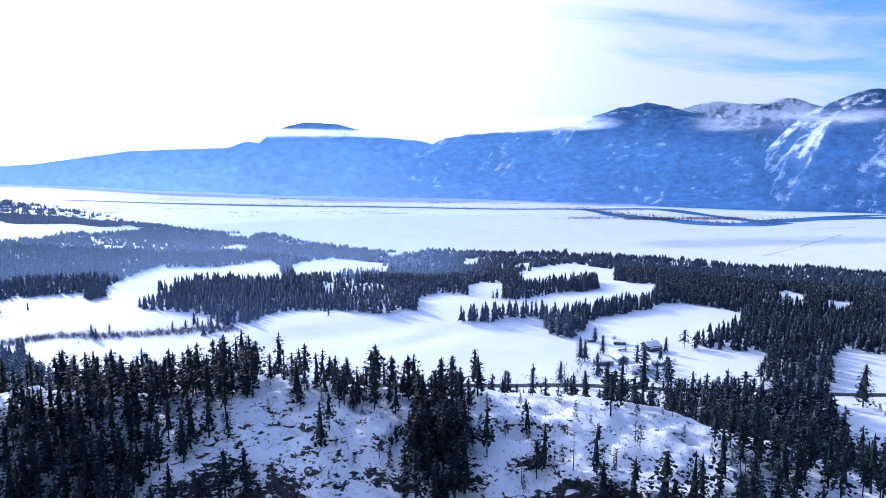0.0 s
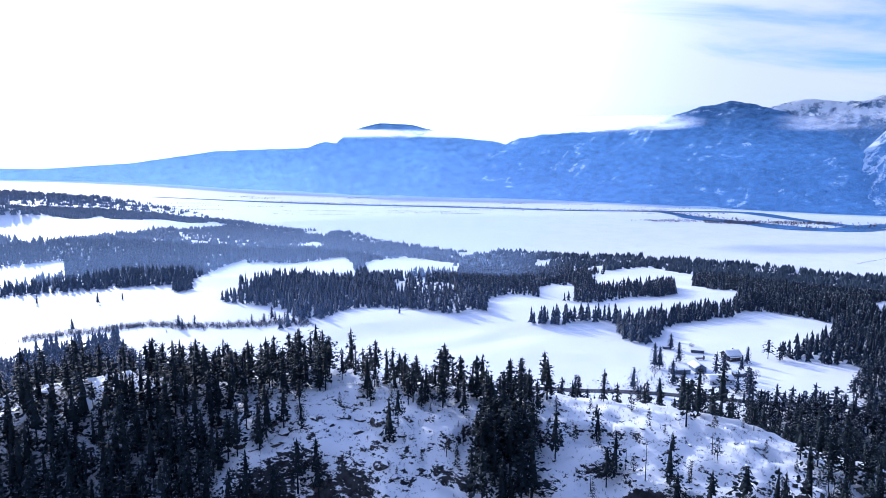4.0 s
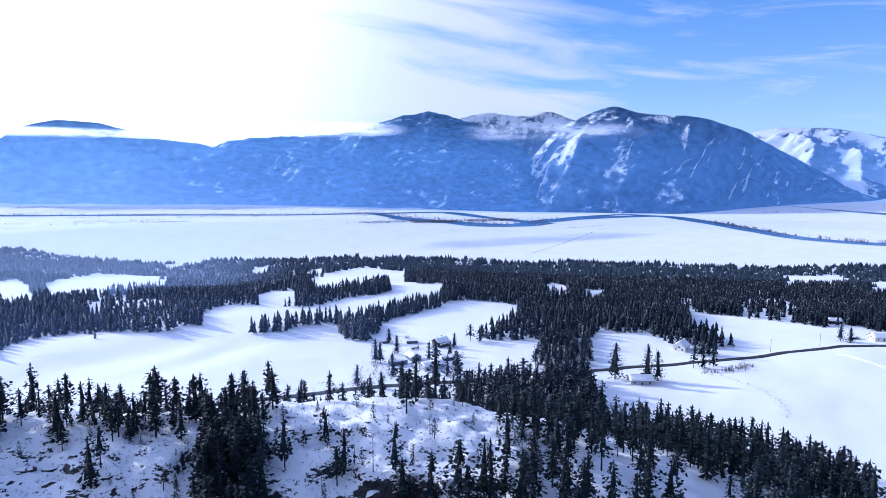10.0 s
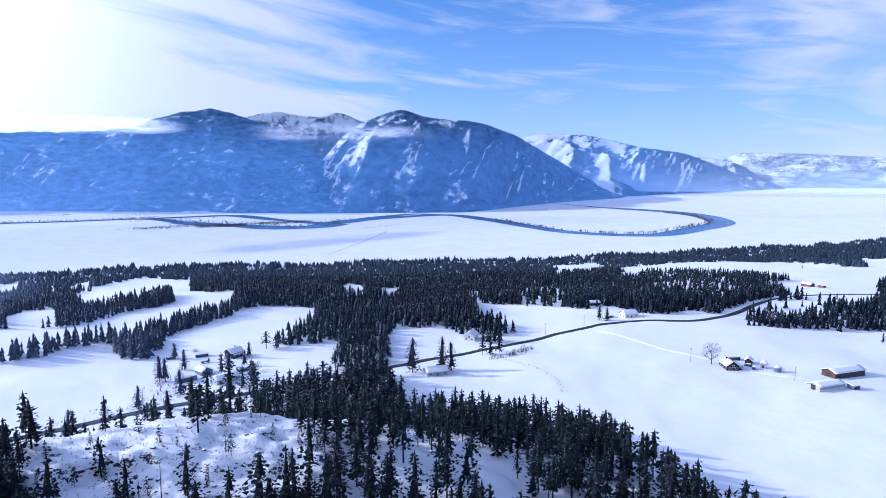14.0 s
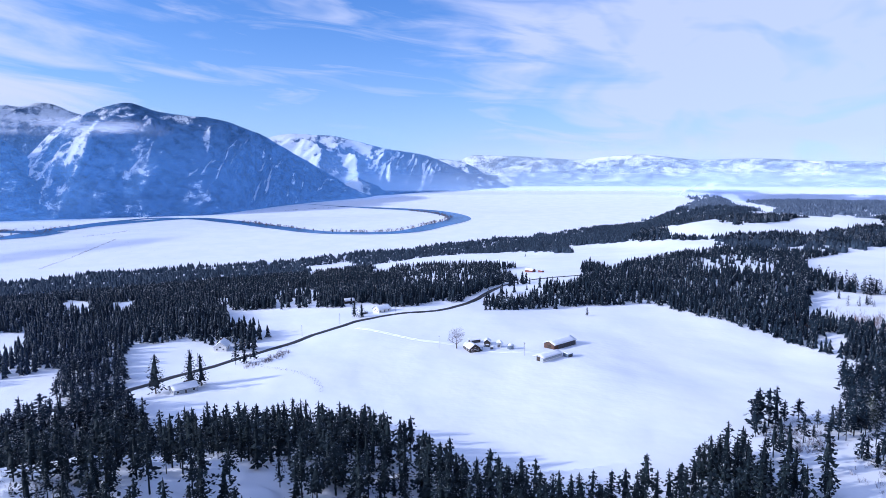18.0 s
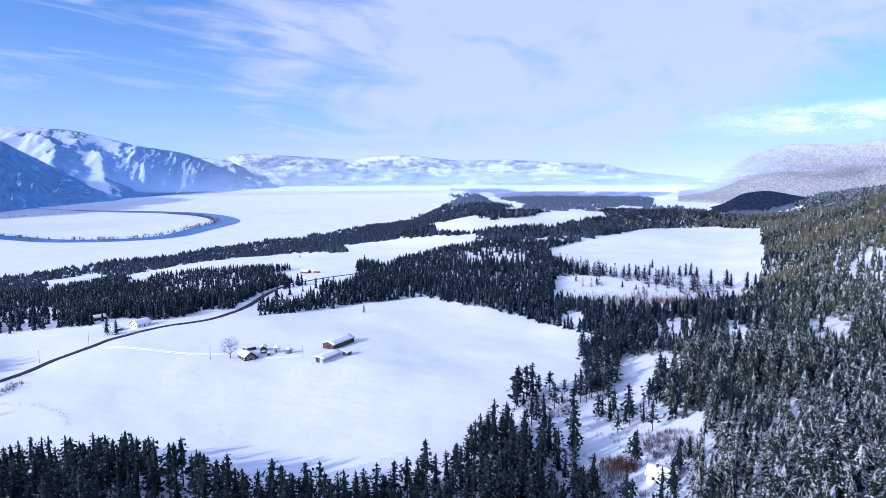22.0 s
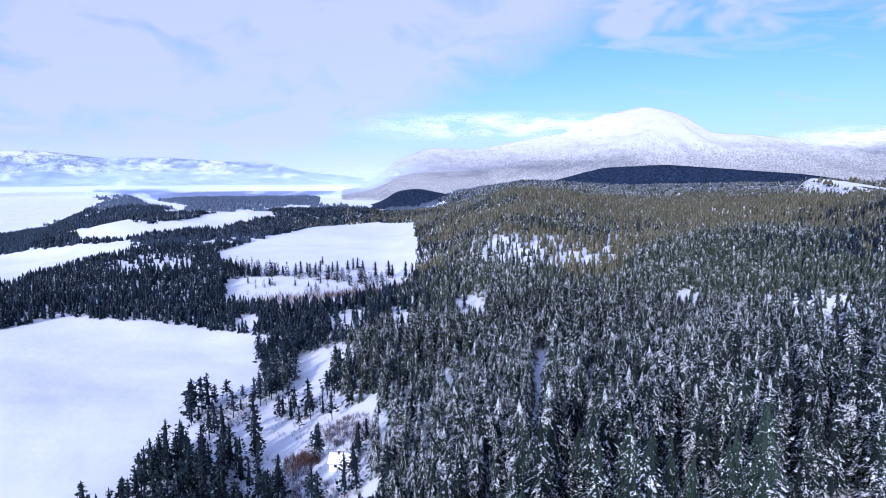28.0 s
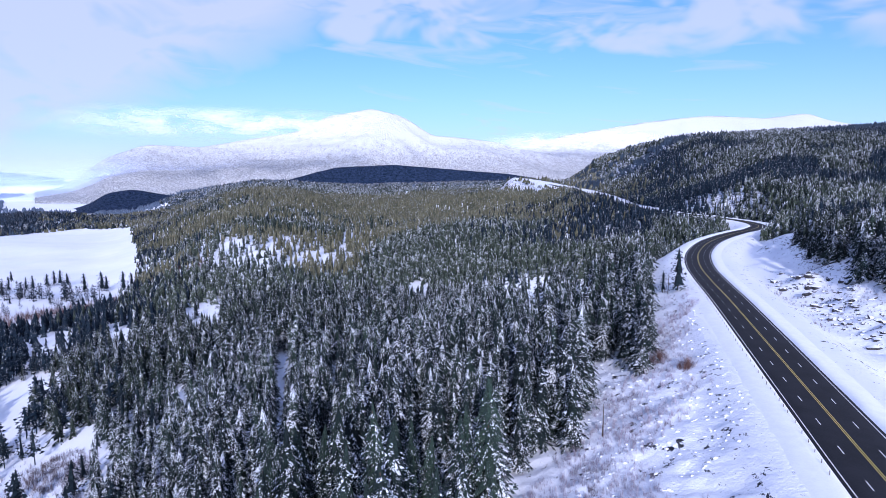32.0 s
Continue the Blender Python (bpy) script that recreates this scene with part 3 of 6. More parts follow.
clearing(0.08, (488, -141), (449, -146), (391, -129), (418, -123))  # glade on the slope
clearing(0.08, (438, -177), (429, -187), (423, -201), (358, -170), (348, -156), (346, -144))  # glade on the slope
clearing(0.08, (560, -21), (551, -41), (499, -37), (504, -21))  # glade on the slope
clearing(0, (401, -53), (406, -72), (402, -91), (356, -80), (360, -64), (360, -49))  # snow strip
clearing(0, (350, -42), (362, -54), (359, -64), (309, -55), (314, -47), (314, -38))  # snow strip
clearing(0.22, (292, -22), (309, -32), (317, -48), (309, -67), (296, -79), (241, -64), (206, -53), (211, -38), (222, -27), (218, -16), (213, -4), (213, 0), (225, -6))  # cabin slope
clearing(0.5, (328, 11), (342, -6), (338, -25), (332, -40), (302, -37), (284, -21), (295, -5), (304, 9))  # field side slope
clearing(0, (266, -151), (260, -153), (208, -126), (179, -108), (154, -90), (138, -79), (141, -78), (167, -95), (211, -120))  # forest ride
clearing(0.1, (239, -147), (237, -150), (200, -127), (200, -124))  # forest ride
clearing(0.1, (275, -105), (271, -111), (234, -97), (245, -94))  # tiny glade
clearing(0.4, (264, -182), (258, -188), (164, -122), (171, -119))  # sparse patch
clearing(0.5, (3691, -1163), (4932, -1756), (3337, -1310), (1779, -723), (1212, -483), (1388, -483), (1486, -476))  # sparse hill
clearing(0.2, (975, 129), (1096, 90), (1056, 29), (964, 9), (808, 22), (813, 67), (841, 108))  # sparse rise
clearing(0.4, (718, 59), (744, 21), (712, 0), (632, 12), (630, 47))  # sparse rise
clearing(0.36, (716, -309), (569, -310), (601, -418), (614, -500), (474, -387), (463, -335), (458, -278), (480, -239), (540, -233))  # sparse slope
clearing(0.5, (879, -297), (699, -287), (547, -236), (476, -200), (550, -185))  # sparse slope
clearing(0.1, (368, -332), (380, -355), (377, -364), (320, -308), (312, -281))  # upland opening
clearing(0.05, (306, -375), (305, -401), (296, -428), (147, -214), (155, -208), (182, -225))  # upland opening
clearing(0.1, (275, -427), (271, -444), (140, -231), (146, -227))  # upland opening
clearing(0.3, (385, -312), (381, -317), (269, -226), (274, -224))  # upland opening
clearing(0.12, (316, 8), (324, -5), (325, -18), (319, -31), (285, -30), (268, -14), (259, 0), (271, 11))  # brushy slope
clearing(0.06, (292, -31), (309, -44), (306, -61), (286, -74), (228, -60), (188, -46), (206, -33), (220, -19), (225, -5), (239, -18), (266, -27))  # brushy slope
clearing(0, (7592, -1161), (9038, -1718), (9040, -2098), (6935, -1611), (6759, -1285))  # far east field
clearing(0, (6728, -1436), (7387, -1785), (7801, -2106), (5231, -1513), (4680, -1309), (4421, -986))  # far east field
clearing(0, (10301, -631), (10358, -936), (8605, -778), (8943, -548))  # far east field
clearing(0, (8036, -844), (10849, -1558), (10036, -1581), (7152, -830))  # far east field
clearing(0, (4197, -391), (4718, -591), (4575, -742), (4057, -658), (1743, -202))  # far east field
clearing(0, (8359, 832), (9016, 658), (5084, 102), (2083, 98), (6937, 569))  # far east field
clearing(0.0, (98, -161), (71, -148), (155, -316), (260, -599), (155, -374), (121, -284), (53, -154), (18, -98), (0, -95), (57, -67), (67, -85), (76, -105), (65, -107))  # verge trees
clearing(0.0, (7926, -1377), (11592, -2464), (8696, -2488), (5220, -1320), (4639, -921), (4285, -742))  # valley field
clearing(0.0, (2458, -454), (4084, -918), (5086, -1490), (2868, -816), (2345, -540))  # valley field two
clearing(0.0, (2016, 105), (3610, 11), (3110, -291), (2004, -140), (1906, 35))  # valley field three

clearing(0.10, (-140, 262), (-60, 268), (20, 262), (70, 262), (92, 290), (112, 318), (118, 345), (56, 333), (-40, 331), (-120, 324))  # lane side behind the knoll
clearing(0.12, (168, -22), (182, -18), (216, -24), (216, -56), (182, -50), (165, -42))  # before the cabin


# ---- building helpers ----
def mesh_from(name, verts, faces, material, smooth=False):
    """One mesh from vertex and face arrays (faces all of one size, or a list)."""
    me = bpy.data.meshes.new(name)
    if isinstance(faces, np.ndarray):
        nv, nf, k = len(verts), len(faces), faces.shape[1]
        me.vertices.add(nv)
        me.vertices.foreach_set("co", np.asarray(verts, np.float32).ravel())
        me.loops.add(nf * k)
        me.loops.foreach_set("vertex_index", faces.astype(np.int32).ravel())
        me.polygons.add(nf)
        me.polygons.foreach_set("loop_start", np.arange(0, nf * k, k, dtype=np.int32))
        me.update(calc_edges=True)
        me.validate()
    else:
        me.from_pydata([tuple(v) for v in verts], [], faces)
    for m in material if isinstance(material, (list, tuple)) else [material]:
        me.materials.append(m)
    if smooth:
        me.polygons.foreach_set("use_smooth", np.ones(len(me.polygons), bool))
    return me


def grid_faces(rows, cols, closed=False):
    i, j = np.meshgrid(np.arange(rows - 1), np.arange(cols if closed else cols - 1), indexing="ij")
    a = i * cols + j
    b = i * cols + (j + 1) % cols
    return np.stack([a, b, b + cols, a + cols], -1).reshape(-1, 4)


def build_ground():
    ph = np.concatenate([np.arange(-52, 176, 0.46), np.arange(176, 308, 2.0)])
    rr = [0.0, 8, 16, 24, 32, 40, 50, 60, 70, 80]
    while rr[-1] < 30000:
        r = rr[-1]
        rr.append(r * (1.008 if r < 260 else 1.015 if r < 500 else 1.02 if r < 1600 else 1.05))
    R, A = np.meshgrid(np.array(rr), np.radians(ph), indexing="ij")
    x, y = R * np.sin(A), R * np.cos(A)
    z = land(x, y)
    x, y, z, k = far(x, y, z)
    verts = np.stack([x, y, z], -1).reshape(-1, 3)
    faces = grid_faces(len(rr), len(ph), True)[:, ::-1]
    ob = new("ground", mesh_from("ground", verts, faces, M_SNOW, True))
    tagged(ob, "snow-covered farm country and valley floor with bare rock on steep banks", "ground", kind="structure")


build_ground()


# ---- mountains ----
def mountain(name, label, crest, base, depth, material, seed, rough=1.0, cols=300, rows=64, back=0.4, spurs=(), lean=0.12):
    """A range seen across the valley. crest: (bearing, height angle) of the skyline; base: (bearing, distance of the foot)."""
    b0, b1 = crest[0][0], crest[-1][0]
    b = np.linspace(b0, b1, cols)
    v = np.linspace(0, 1 + back, rows)
    V, B = np.meshgrid(v, b, indexing="ij")
    foot = by_bearing(B, base, 1.0)
    r = foot + depth * np.minimum(V, 2)
    top_r = foot + depth
    el = by_bearing(B, crest, 0.5)
    top = EYE + top_r * np.tan(np.radians(el))
    low = PLAIN_Z - 6
    x, y = r * np.sin(np.radians(B)), r * np.cos(np.radians(B))
    run = np.radians(B) * foot + lean * depth * V
    gully = 1 - 2 * np.abs(fbm(run, V * depth * 0.30, depth * 0.34, 5, seed))
    rill = 1 - 2 * np.abs(fbm(run, V * depth * 0.42, depth * 0.11, 4, seed + 3))
    rise = np.where(V < 1, np.clip(V, 0, 1) ** 1.15, 1 - 0.9 * np.maximum(V - 1, 0) ** 1.3)
    z = low + (top - low) * rise
    span = np.maximum(top - low, 30)
    z = z + rough * span * ((gully - 0.80) * 0.62 + (rill - 0.8) * 0.16) * np.sin(np.pi * np.clip(V, 0, 1)) ** 0.8 * (V < 1)
    for top_b, foot_b, wide, high in spurs:
        off = (B - foot_b - (top_b - foot_b) * np.clip(V, 0, 1.1) - 3.0 * fbm(x, y, depth * 0.4, 4, seed + 4)) / wide
        z = z + span * high * np.exp(-np.sqrt(off * off + 0.02) * 1.3) * np.sin(np.pi * np.clip(V * 0.96 + 0.04, 0, 1)) * np.clip(1.2 - V, 0, 1) * (V < 1)
    z = z + rough * span * fbm(x, y, depth * 0.07, 4, seed + 9) * 0.07 * np.clip(V * 3, 0, 1) * np.clip((1.15 - V) * 4, 0.25, 1)
    z = np.where(V <= 0, low - 30, z)
    x, y, z, k = far(x, y, z)
    verts = np.stack([x, y, z], -1).reshape(-1, 3)
    ob = new(name, mesh_from(name, verts, grid_faces(rows, cols)[:, ::-1], material, True))
    return tagged(ob, label, "mountain", kind="structure")


# the blue wood tones hold the haze of distance in the base colour
M_MT_DARK = mountain_mat("shaded_hazy_forest", 0.075, (250, 700, 0.04), 0.016, (0.075, 0.175, 0.34), 3.2, 0.05, 0.10)
M_MT_HAZE = mountain_mat("distant_hazy_forest", 0.05, (250, 700, 0.03), 0.013, (0.13, 0.23, 0.36), 2.2, 0.06, 0.06)
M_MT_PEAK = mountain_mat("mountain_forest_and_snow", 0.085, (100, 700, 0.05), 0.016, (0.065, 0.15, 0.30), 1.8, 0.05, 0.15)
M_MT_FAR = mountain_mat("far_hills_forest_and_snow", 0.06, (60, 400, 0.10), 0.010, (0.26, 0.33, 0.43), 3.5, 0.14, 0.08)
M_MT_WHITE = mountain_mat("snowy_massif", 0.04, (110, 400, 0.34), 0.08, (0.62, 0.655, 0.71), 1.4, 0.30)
M_MT_SECOND = mountain_mat("sunlit_ridge_forest_and_snow", 0.09, (60, 400, 0.06), 0.016, (0.055, 0.125, 0.25), 2.0, 0.06, 0.30)
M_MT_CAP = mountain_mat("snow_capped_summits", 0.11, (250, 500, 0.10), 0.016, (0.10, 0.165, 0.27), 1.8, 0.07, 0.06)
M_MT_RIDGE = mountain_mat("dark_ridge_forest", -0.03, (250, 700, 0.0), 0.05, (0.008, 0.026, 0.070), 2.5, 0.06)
WEST_FOOT = [(-60, 19600), (-42, 19600), (-37, 16000), (-26, 8700), (-15, 6070), (-6.5, 5500), (0, 5300), (10, 4700), (20, 4170), (25, 4000), (40, 4000),
             (43, 4400), (50, 5960), (55, 7100), (65, 12000)]
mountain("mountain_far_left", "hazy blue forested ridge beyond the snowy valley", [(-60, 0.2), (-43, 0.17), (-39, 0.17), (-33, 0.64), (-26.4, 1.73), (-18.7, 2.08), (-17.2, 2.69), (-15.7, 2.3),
         (-11.6, 2.82), (-8.6, 3.08), (-5, 2.97), (-1.4, 2.61), (1.7, 1.18), (6, -1.2)], WEST_FOOT, 2600, M_MT_HAZE, 3)
mountain("mountain_island", "dark summit showing above the cloud bank", [(-18, 1), (-15, 3.6), (-12.5, 4.3), (-9.5, 4.2), (-6.5, 3.4), (-2, 1.5)], [(-30, 12000), (10, 12000)], 1800, M_MT_HAZE, 7, 0.6, 100, 36)
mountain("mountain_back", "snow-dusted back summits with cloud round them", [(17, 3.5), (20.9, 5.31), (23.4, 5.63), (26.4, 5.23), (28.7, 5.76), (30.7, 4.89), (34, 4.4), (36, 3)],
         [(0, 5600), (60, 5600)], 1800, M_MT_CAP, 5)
mountain("mountain_middle", "forested mountainside across the valley in blue haze and shade", [(-8, -2), (-6.5, -0.93), (-3.2, 1.25), (0.2, 3.0), (3.1, 3.3), (10.2, 3.7), (12.5, 4.4), (15.3, 5.35), (17.8, 5.83),
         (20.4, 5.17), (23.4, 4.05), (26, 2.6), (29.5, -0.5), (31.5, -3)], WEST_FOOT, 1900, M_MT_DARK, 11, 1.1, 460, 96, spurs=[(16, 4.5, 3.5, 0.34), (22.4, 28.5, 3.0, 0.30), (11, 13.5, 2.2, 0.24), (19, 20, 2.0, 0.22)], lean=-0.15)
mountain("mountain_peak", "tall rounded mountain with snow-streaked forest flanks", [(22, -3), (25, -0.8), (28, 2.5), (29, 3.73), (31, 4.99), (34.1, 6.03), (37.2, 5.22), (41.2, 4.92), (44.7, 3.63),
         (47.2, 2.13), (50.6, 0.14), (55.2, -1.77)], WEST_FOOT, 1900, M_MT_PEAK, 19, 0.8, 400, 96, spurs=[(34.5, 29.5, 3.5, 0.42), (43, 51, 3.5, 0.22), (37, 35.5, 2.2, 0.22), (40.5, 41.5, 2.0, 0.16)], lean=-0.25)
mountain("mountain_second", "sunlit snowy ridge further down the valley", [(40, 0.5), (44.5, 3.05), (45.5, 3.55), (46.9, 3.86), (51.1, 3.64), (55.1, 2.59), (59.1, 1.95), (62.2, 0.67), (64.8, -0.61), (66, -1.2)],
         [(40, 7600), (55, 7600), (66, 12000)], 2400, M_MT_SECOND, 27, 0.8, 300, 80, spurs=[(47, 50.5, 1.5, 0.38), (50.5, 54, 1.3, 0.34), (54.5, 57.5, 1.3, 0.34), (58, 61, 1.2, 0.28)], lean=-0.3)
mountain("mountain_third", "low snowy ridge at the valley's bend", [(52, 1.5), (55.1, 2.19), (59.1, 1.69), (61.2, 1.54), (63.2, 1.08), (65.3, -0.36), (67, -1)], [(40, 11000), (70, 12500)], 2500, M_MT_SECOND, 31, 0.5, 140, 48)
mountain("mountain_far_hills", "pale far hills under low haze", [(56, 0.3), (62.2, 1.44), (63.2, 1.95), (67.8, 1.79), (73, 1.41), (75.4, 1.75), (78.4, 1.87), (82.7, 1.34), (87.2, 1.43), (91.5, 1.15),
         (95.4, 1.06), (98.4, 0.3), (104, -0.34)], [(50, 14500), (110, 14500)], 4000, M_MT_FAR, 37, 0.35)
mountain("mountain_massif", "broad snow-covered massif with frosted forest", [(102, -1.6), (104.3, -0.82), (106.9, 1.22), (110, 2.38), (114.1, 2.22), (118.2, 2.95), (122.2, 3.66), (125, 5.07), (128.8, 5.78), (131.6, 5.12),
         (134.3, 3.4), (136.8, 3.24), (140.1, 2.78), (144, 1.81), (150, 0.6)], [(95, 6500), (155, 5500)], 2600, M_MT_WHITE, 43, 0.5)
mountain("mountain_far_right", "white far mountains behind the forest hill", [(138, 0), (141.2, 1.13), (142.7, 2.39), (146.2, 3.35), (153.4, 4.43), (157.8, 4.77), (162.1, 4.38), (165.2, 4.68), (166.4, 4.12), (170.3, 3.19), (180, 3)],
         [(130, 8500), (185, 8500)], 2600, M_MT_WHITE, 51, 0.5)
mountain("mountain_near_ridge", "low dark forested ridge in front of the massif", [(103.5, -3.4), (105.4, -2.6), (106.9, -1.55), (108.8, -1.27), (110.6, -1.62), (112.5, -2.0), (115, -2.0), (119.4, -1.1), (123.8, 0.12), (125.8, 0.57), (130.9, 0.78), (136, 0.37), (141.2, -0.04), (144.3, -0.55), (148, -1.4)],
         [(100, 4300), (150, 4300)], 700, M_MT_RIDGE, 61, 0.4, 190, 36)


# ---- conifers ----
def inside(x, y, poly):
    hit = np.zeros(np.shape(x), bool)
    n = len(poly)
    for i in range(n):
        (x0, y0), (x1, y1) = poly[i], poly[(i + 1) % n]
        if y0 == y1:
            continue
        cross = ((y0 > y) != (y1 > y)) & (x < (x1 - x0) * (y - y0) / (y1 - y0) + x0)
        hit ^= cross
    return hit


def trunk_shape(rng, base, top, sides=5, thick=0.016):
    a = np.arange(sides) * 2 * np.pi / sides
    lean = rng.uniform(-0.012, 0.012, 2)
    low = np.stack([thick * np.cos(a), thick * np.sin(a), np.full(sides, -0.03)], -1)
    high = np.stack([0.2 * thick * np.cos(a) + lean[0], 0.2 * thick * np.sin(a) + lean[1], np.full(sides, top)], -1)
    v = np.concatenate([low, high])
    f = []
    for i in range(sides):
        j = (i + 1) % sides
        f += [(i, j, sides + j), (i, sides + j, sides + i)]
    return v, np.array(f)


def crown_sprays(rng, start, width, whorls, boughs, sprays, size, round_top, droop=0.25, ragged=0.35, gaps=0.12):
    """Boughs in loose whorls that end in small folded sprays of needles, turned every way; unit height.
    round_top: 0 for a pointed spire, 1 for the broad head of an old pine."""
    v, f = [], []
    for w in range(whorls):
        t = min(0.99, max(0.0, (w + rng.uniform(-0.4, 0.4)) / whorls))
        z = start + (0.97 - start) * t
        spire = (1 - t) ** 0.8 + 0.06
        head = (1 - t ** 2.4) ** 0.75 * (0.55 + 0.45 * min(1.0, t * 3.5))
        reach = width * (spire + (head - spire) * round_top) * rng.uniform(1 - ragged, 1 + ragged * 0.4) + 0.012
        turn = rng.uniform(0, 6.28)
        for b in range(boughs):
            if rng.random() < gaps:
                continue
            a = turn + (b + rng.uniform(-0.4, 0.4)) * 2 * np.pi / boughs
            L = reach * rng.uniform(0.6, 1.2)
            dip = droop * rng.uniform(0.2, 1.5)
            for j in range(sprays):
                q = L * (0.30 + 0.70 * (j + rng.uniform(0.1, 0.9)) / sprays)
                e = a + rng.normal(0, 0.22)
                l = size * rng.uniform(0.65, 1.25) * (1 - 0.4 * t)
                c = np.array([np.cos(e) * q, np.sin(e) * q, z - q * dip + rng.normal(0, 0.012)])
                g = e + rng.normal(0, 0.7)
                tip = np.array([np.cos(g), np.sin(g), rng.uniform(-0.75, 0.35)])
                roll = rng.normal(0, 0.55)
                across = np.array([-np.sin(g) * np.cos(roll), np.cos(g) * np.cos(roll), np.sin(roll)])
                half = l * rng.uniform(0.32, 0.52)
                down = np.array([0, 0, -l * rng.uniform(0.08, 0.3)])
                o = len(v)
                v += [tuple(c - tip * l * 0.45), tuple(c + tip * l * 0.55), tuple(c + across * half + down), tuple(c - across * half + down)]
                f += [(o, o + 1, o + 2), (o, o + 3, o + 1)]
    for i in range(3):
        a, o = i * 2.1 + 0.4, len(v)
        v += [(0.0, 0.0, 1.0), (0.016 * np.cos(a), 0.016 * np.sin(a), 0.91), (0.016 * np.cos(a + 2.1), 0.016 * np.sin(a + 2.1), 0.91)]
        f.append((o, o + 1, o + 2))
    return np.array(v), np.array(f)


def crown_skirts(rng, start, width, skirts, points, bulge):
    """Stacked jagged skirts for trees further off; unit height."""
    v, f = [], []
    for s in range(skirts):
        t = s / skirts
        z0 = start + (1 - start) * t
        z1 = start + (1 - start) * min(1.0, t + 1.7 / skirts) if s < skirts - 1 else 1.0
        reach = width * (1 - t) ** bulge * rng.uniform(0.75, 1.12) + 0.008
        turn = rng.uniform(0, 6.28)
        o = len(v)
        off = rng.uniform(-0.02, 0.02, 2)
        v.append((off[0], off[1], z1))
        n = points * 2
        for i in range(n):
            a = turn + i * np.pi / points
            k = reach * (rng.uniform(0.9, 1.25) if i % 2 == 0 else rng.uniform(0.4, 0.6))
            v.append((k * np.cos(a), k * np.sin(a), z0 + (0.0 if i % 2 == 0 else 0.05) + rng.uniform(-0.02, 0.02)))
        for i in range(n):
            f.append((o, o + 1 + i, o + 1 + (i + 1) % n))
    return np.array(v), np.array(f)


def crown_fronds(rng, start, width, whorls, boughs, per, size):
    """Whorls of hanging boughs laid over one another like scales, each a small ridge that points out and down; unit height."""
    v, f = [], []
    for w in range(whorls):
        t = (w + rng.uniform(-0.3, 0.3)) / whorls
        z = start + (0.95 - start) * max(0.0, t)
        reach = width * (1 - max(0.0, t)) ** 0.8 * rng.uniform(0.8, 1.12) + 0.014
        n = max(3, round(boughs * (1 - 0.5 * t)))
        turn = rng.uniform(0, 6.28)
        for b in range(n):
            a = turn + (b + rng.uniform(-0.35, 0.35)) * 2 * np.pi / n
            L = reach * rng.uniform(0.7, 1.2)
            for j in range(per):
                q = L * (0.82 - 0.42 * j + rng.uniform(-0.1, 0.1))
                l = size * rng.uniform(0.75, 1.3) * (1 - 0.45 * t)
                e = a + rng.normal(0, 0.12) + (0.3 if per > 1 and j % 2 else 0.0)
                out = np.array([np.cos(e), np.sin(e), -rng.uniform(0.35, 1.1)])
                side = np.array([-np.sin(e), np.cos(e), rng.normal(0, 0.15)])
                c = np.array([np.cos(e) * q, np.sin(e) * q, z - 0.45 * q + rng.normal(0, 0.006)])
                half, o = l * rng.uniform(0.24, 0.36), len(v)
                sag = np.array([0, 0, -l * rng.uniform(0.12, 0.3)])
                v += [tuple(c - out * l * 0.5), tuple(c + out * l * 0.5), tuple(c + side * half + sag), tuple(c - side * half + sag)]
                f += [(o, o + 1, o + 2), (o, o + 3, o + 1)]
    return np.array(v), np.array(f)


def join(parts):
    vs, fs, o = [], [], 0
    for v, f in parts:
        vs.append(v)
        fs.append(f + o)
        o += len(v)
    return np.concatenate(vs), np.concatenate(fs)


def stand_of_trees(name, label, x, y, h, w, shapes, material, seed, sink=0.3):
    """Many trees in one mesh."""
    rng = np.random.default_rng(seed)
    z = land(x, y) - sink
    X, Y, Z, k = far(x, y, z)
    pick = rng.integers(0, len(shapes), len(x))
    turn = rng.uniform(0, 6.28, len(x))
    vs, fs, o = [], [], 0
    for i, (v, f) in enumerate(shapes):
        s = pick == i
        n = int(s.sum())
        if not n:
            continue
        c, q = np.cos(turn[s])[:, None], np.sin(turn[s])[:, None]
        hh, ww = (h[s] * k[s])[:, None], (h[s] * w[s] * k[s])[:, None]
        px = (v[:, 0] * c - v[:, 1] * q) * ww + X[s][:, None]
        py = (v[:, 0] * q + v[:, 1] * c) * ww + Y[s][:, None]
        pz = v[:, 2] * hh + Z[s][:, None]
        vs.append(np.stack([px, py, pz], -1).reshape(-1, 3))
        fs.append((f[None] + (np.arange(n) * len(v))[:, None, None]).reshape(-1, 3) + o)
        o += n * len(v)
    ob = new(name, mesh_from(name, np.concatenate(vs), np.concatenate(fs), material))
    return tagged(ob, label, "forest", kind="stuff")


def scatter(r0, r1, step, seed, b0=-50.0, b1=175.0):
    """Jittered grid points in a ring sector round the hover point."""
    rng = np.random.default_rng(seed)
    g = np.arange(-r1, r1, step)
    x, y = np.meshgrid(g, g)
    x, y = x.ravel(), y.ravel()
    x = x + rng.uniform(-0.48, 0.48, len(x)) * step
    y = y + rng.uniform(-0.48, 0.48, len(y)) * step
    r, ph = np.hypot(x, y), np.degrees(np.arctan2(x, y))
    keep = (r >= r0) & (r < r1) & (ph > b0) & (ph < b1)
    return x[keep], y[keep], rng


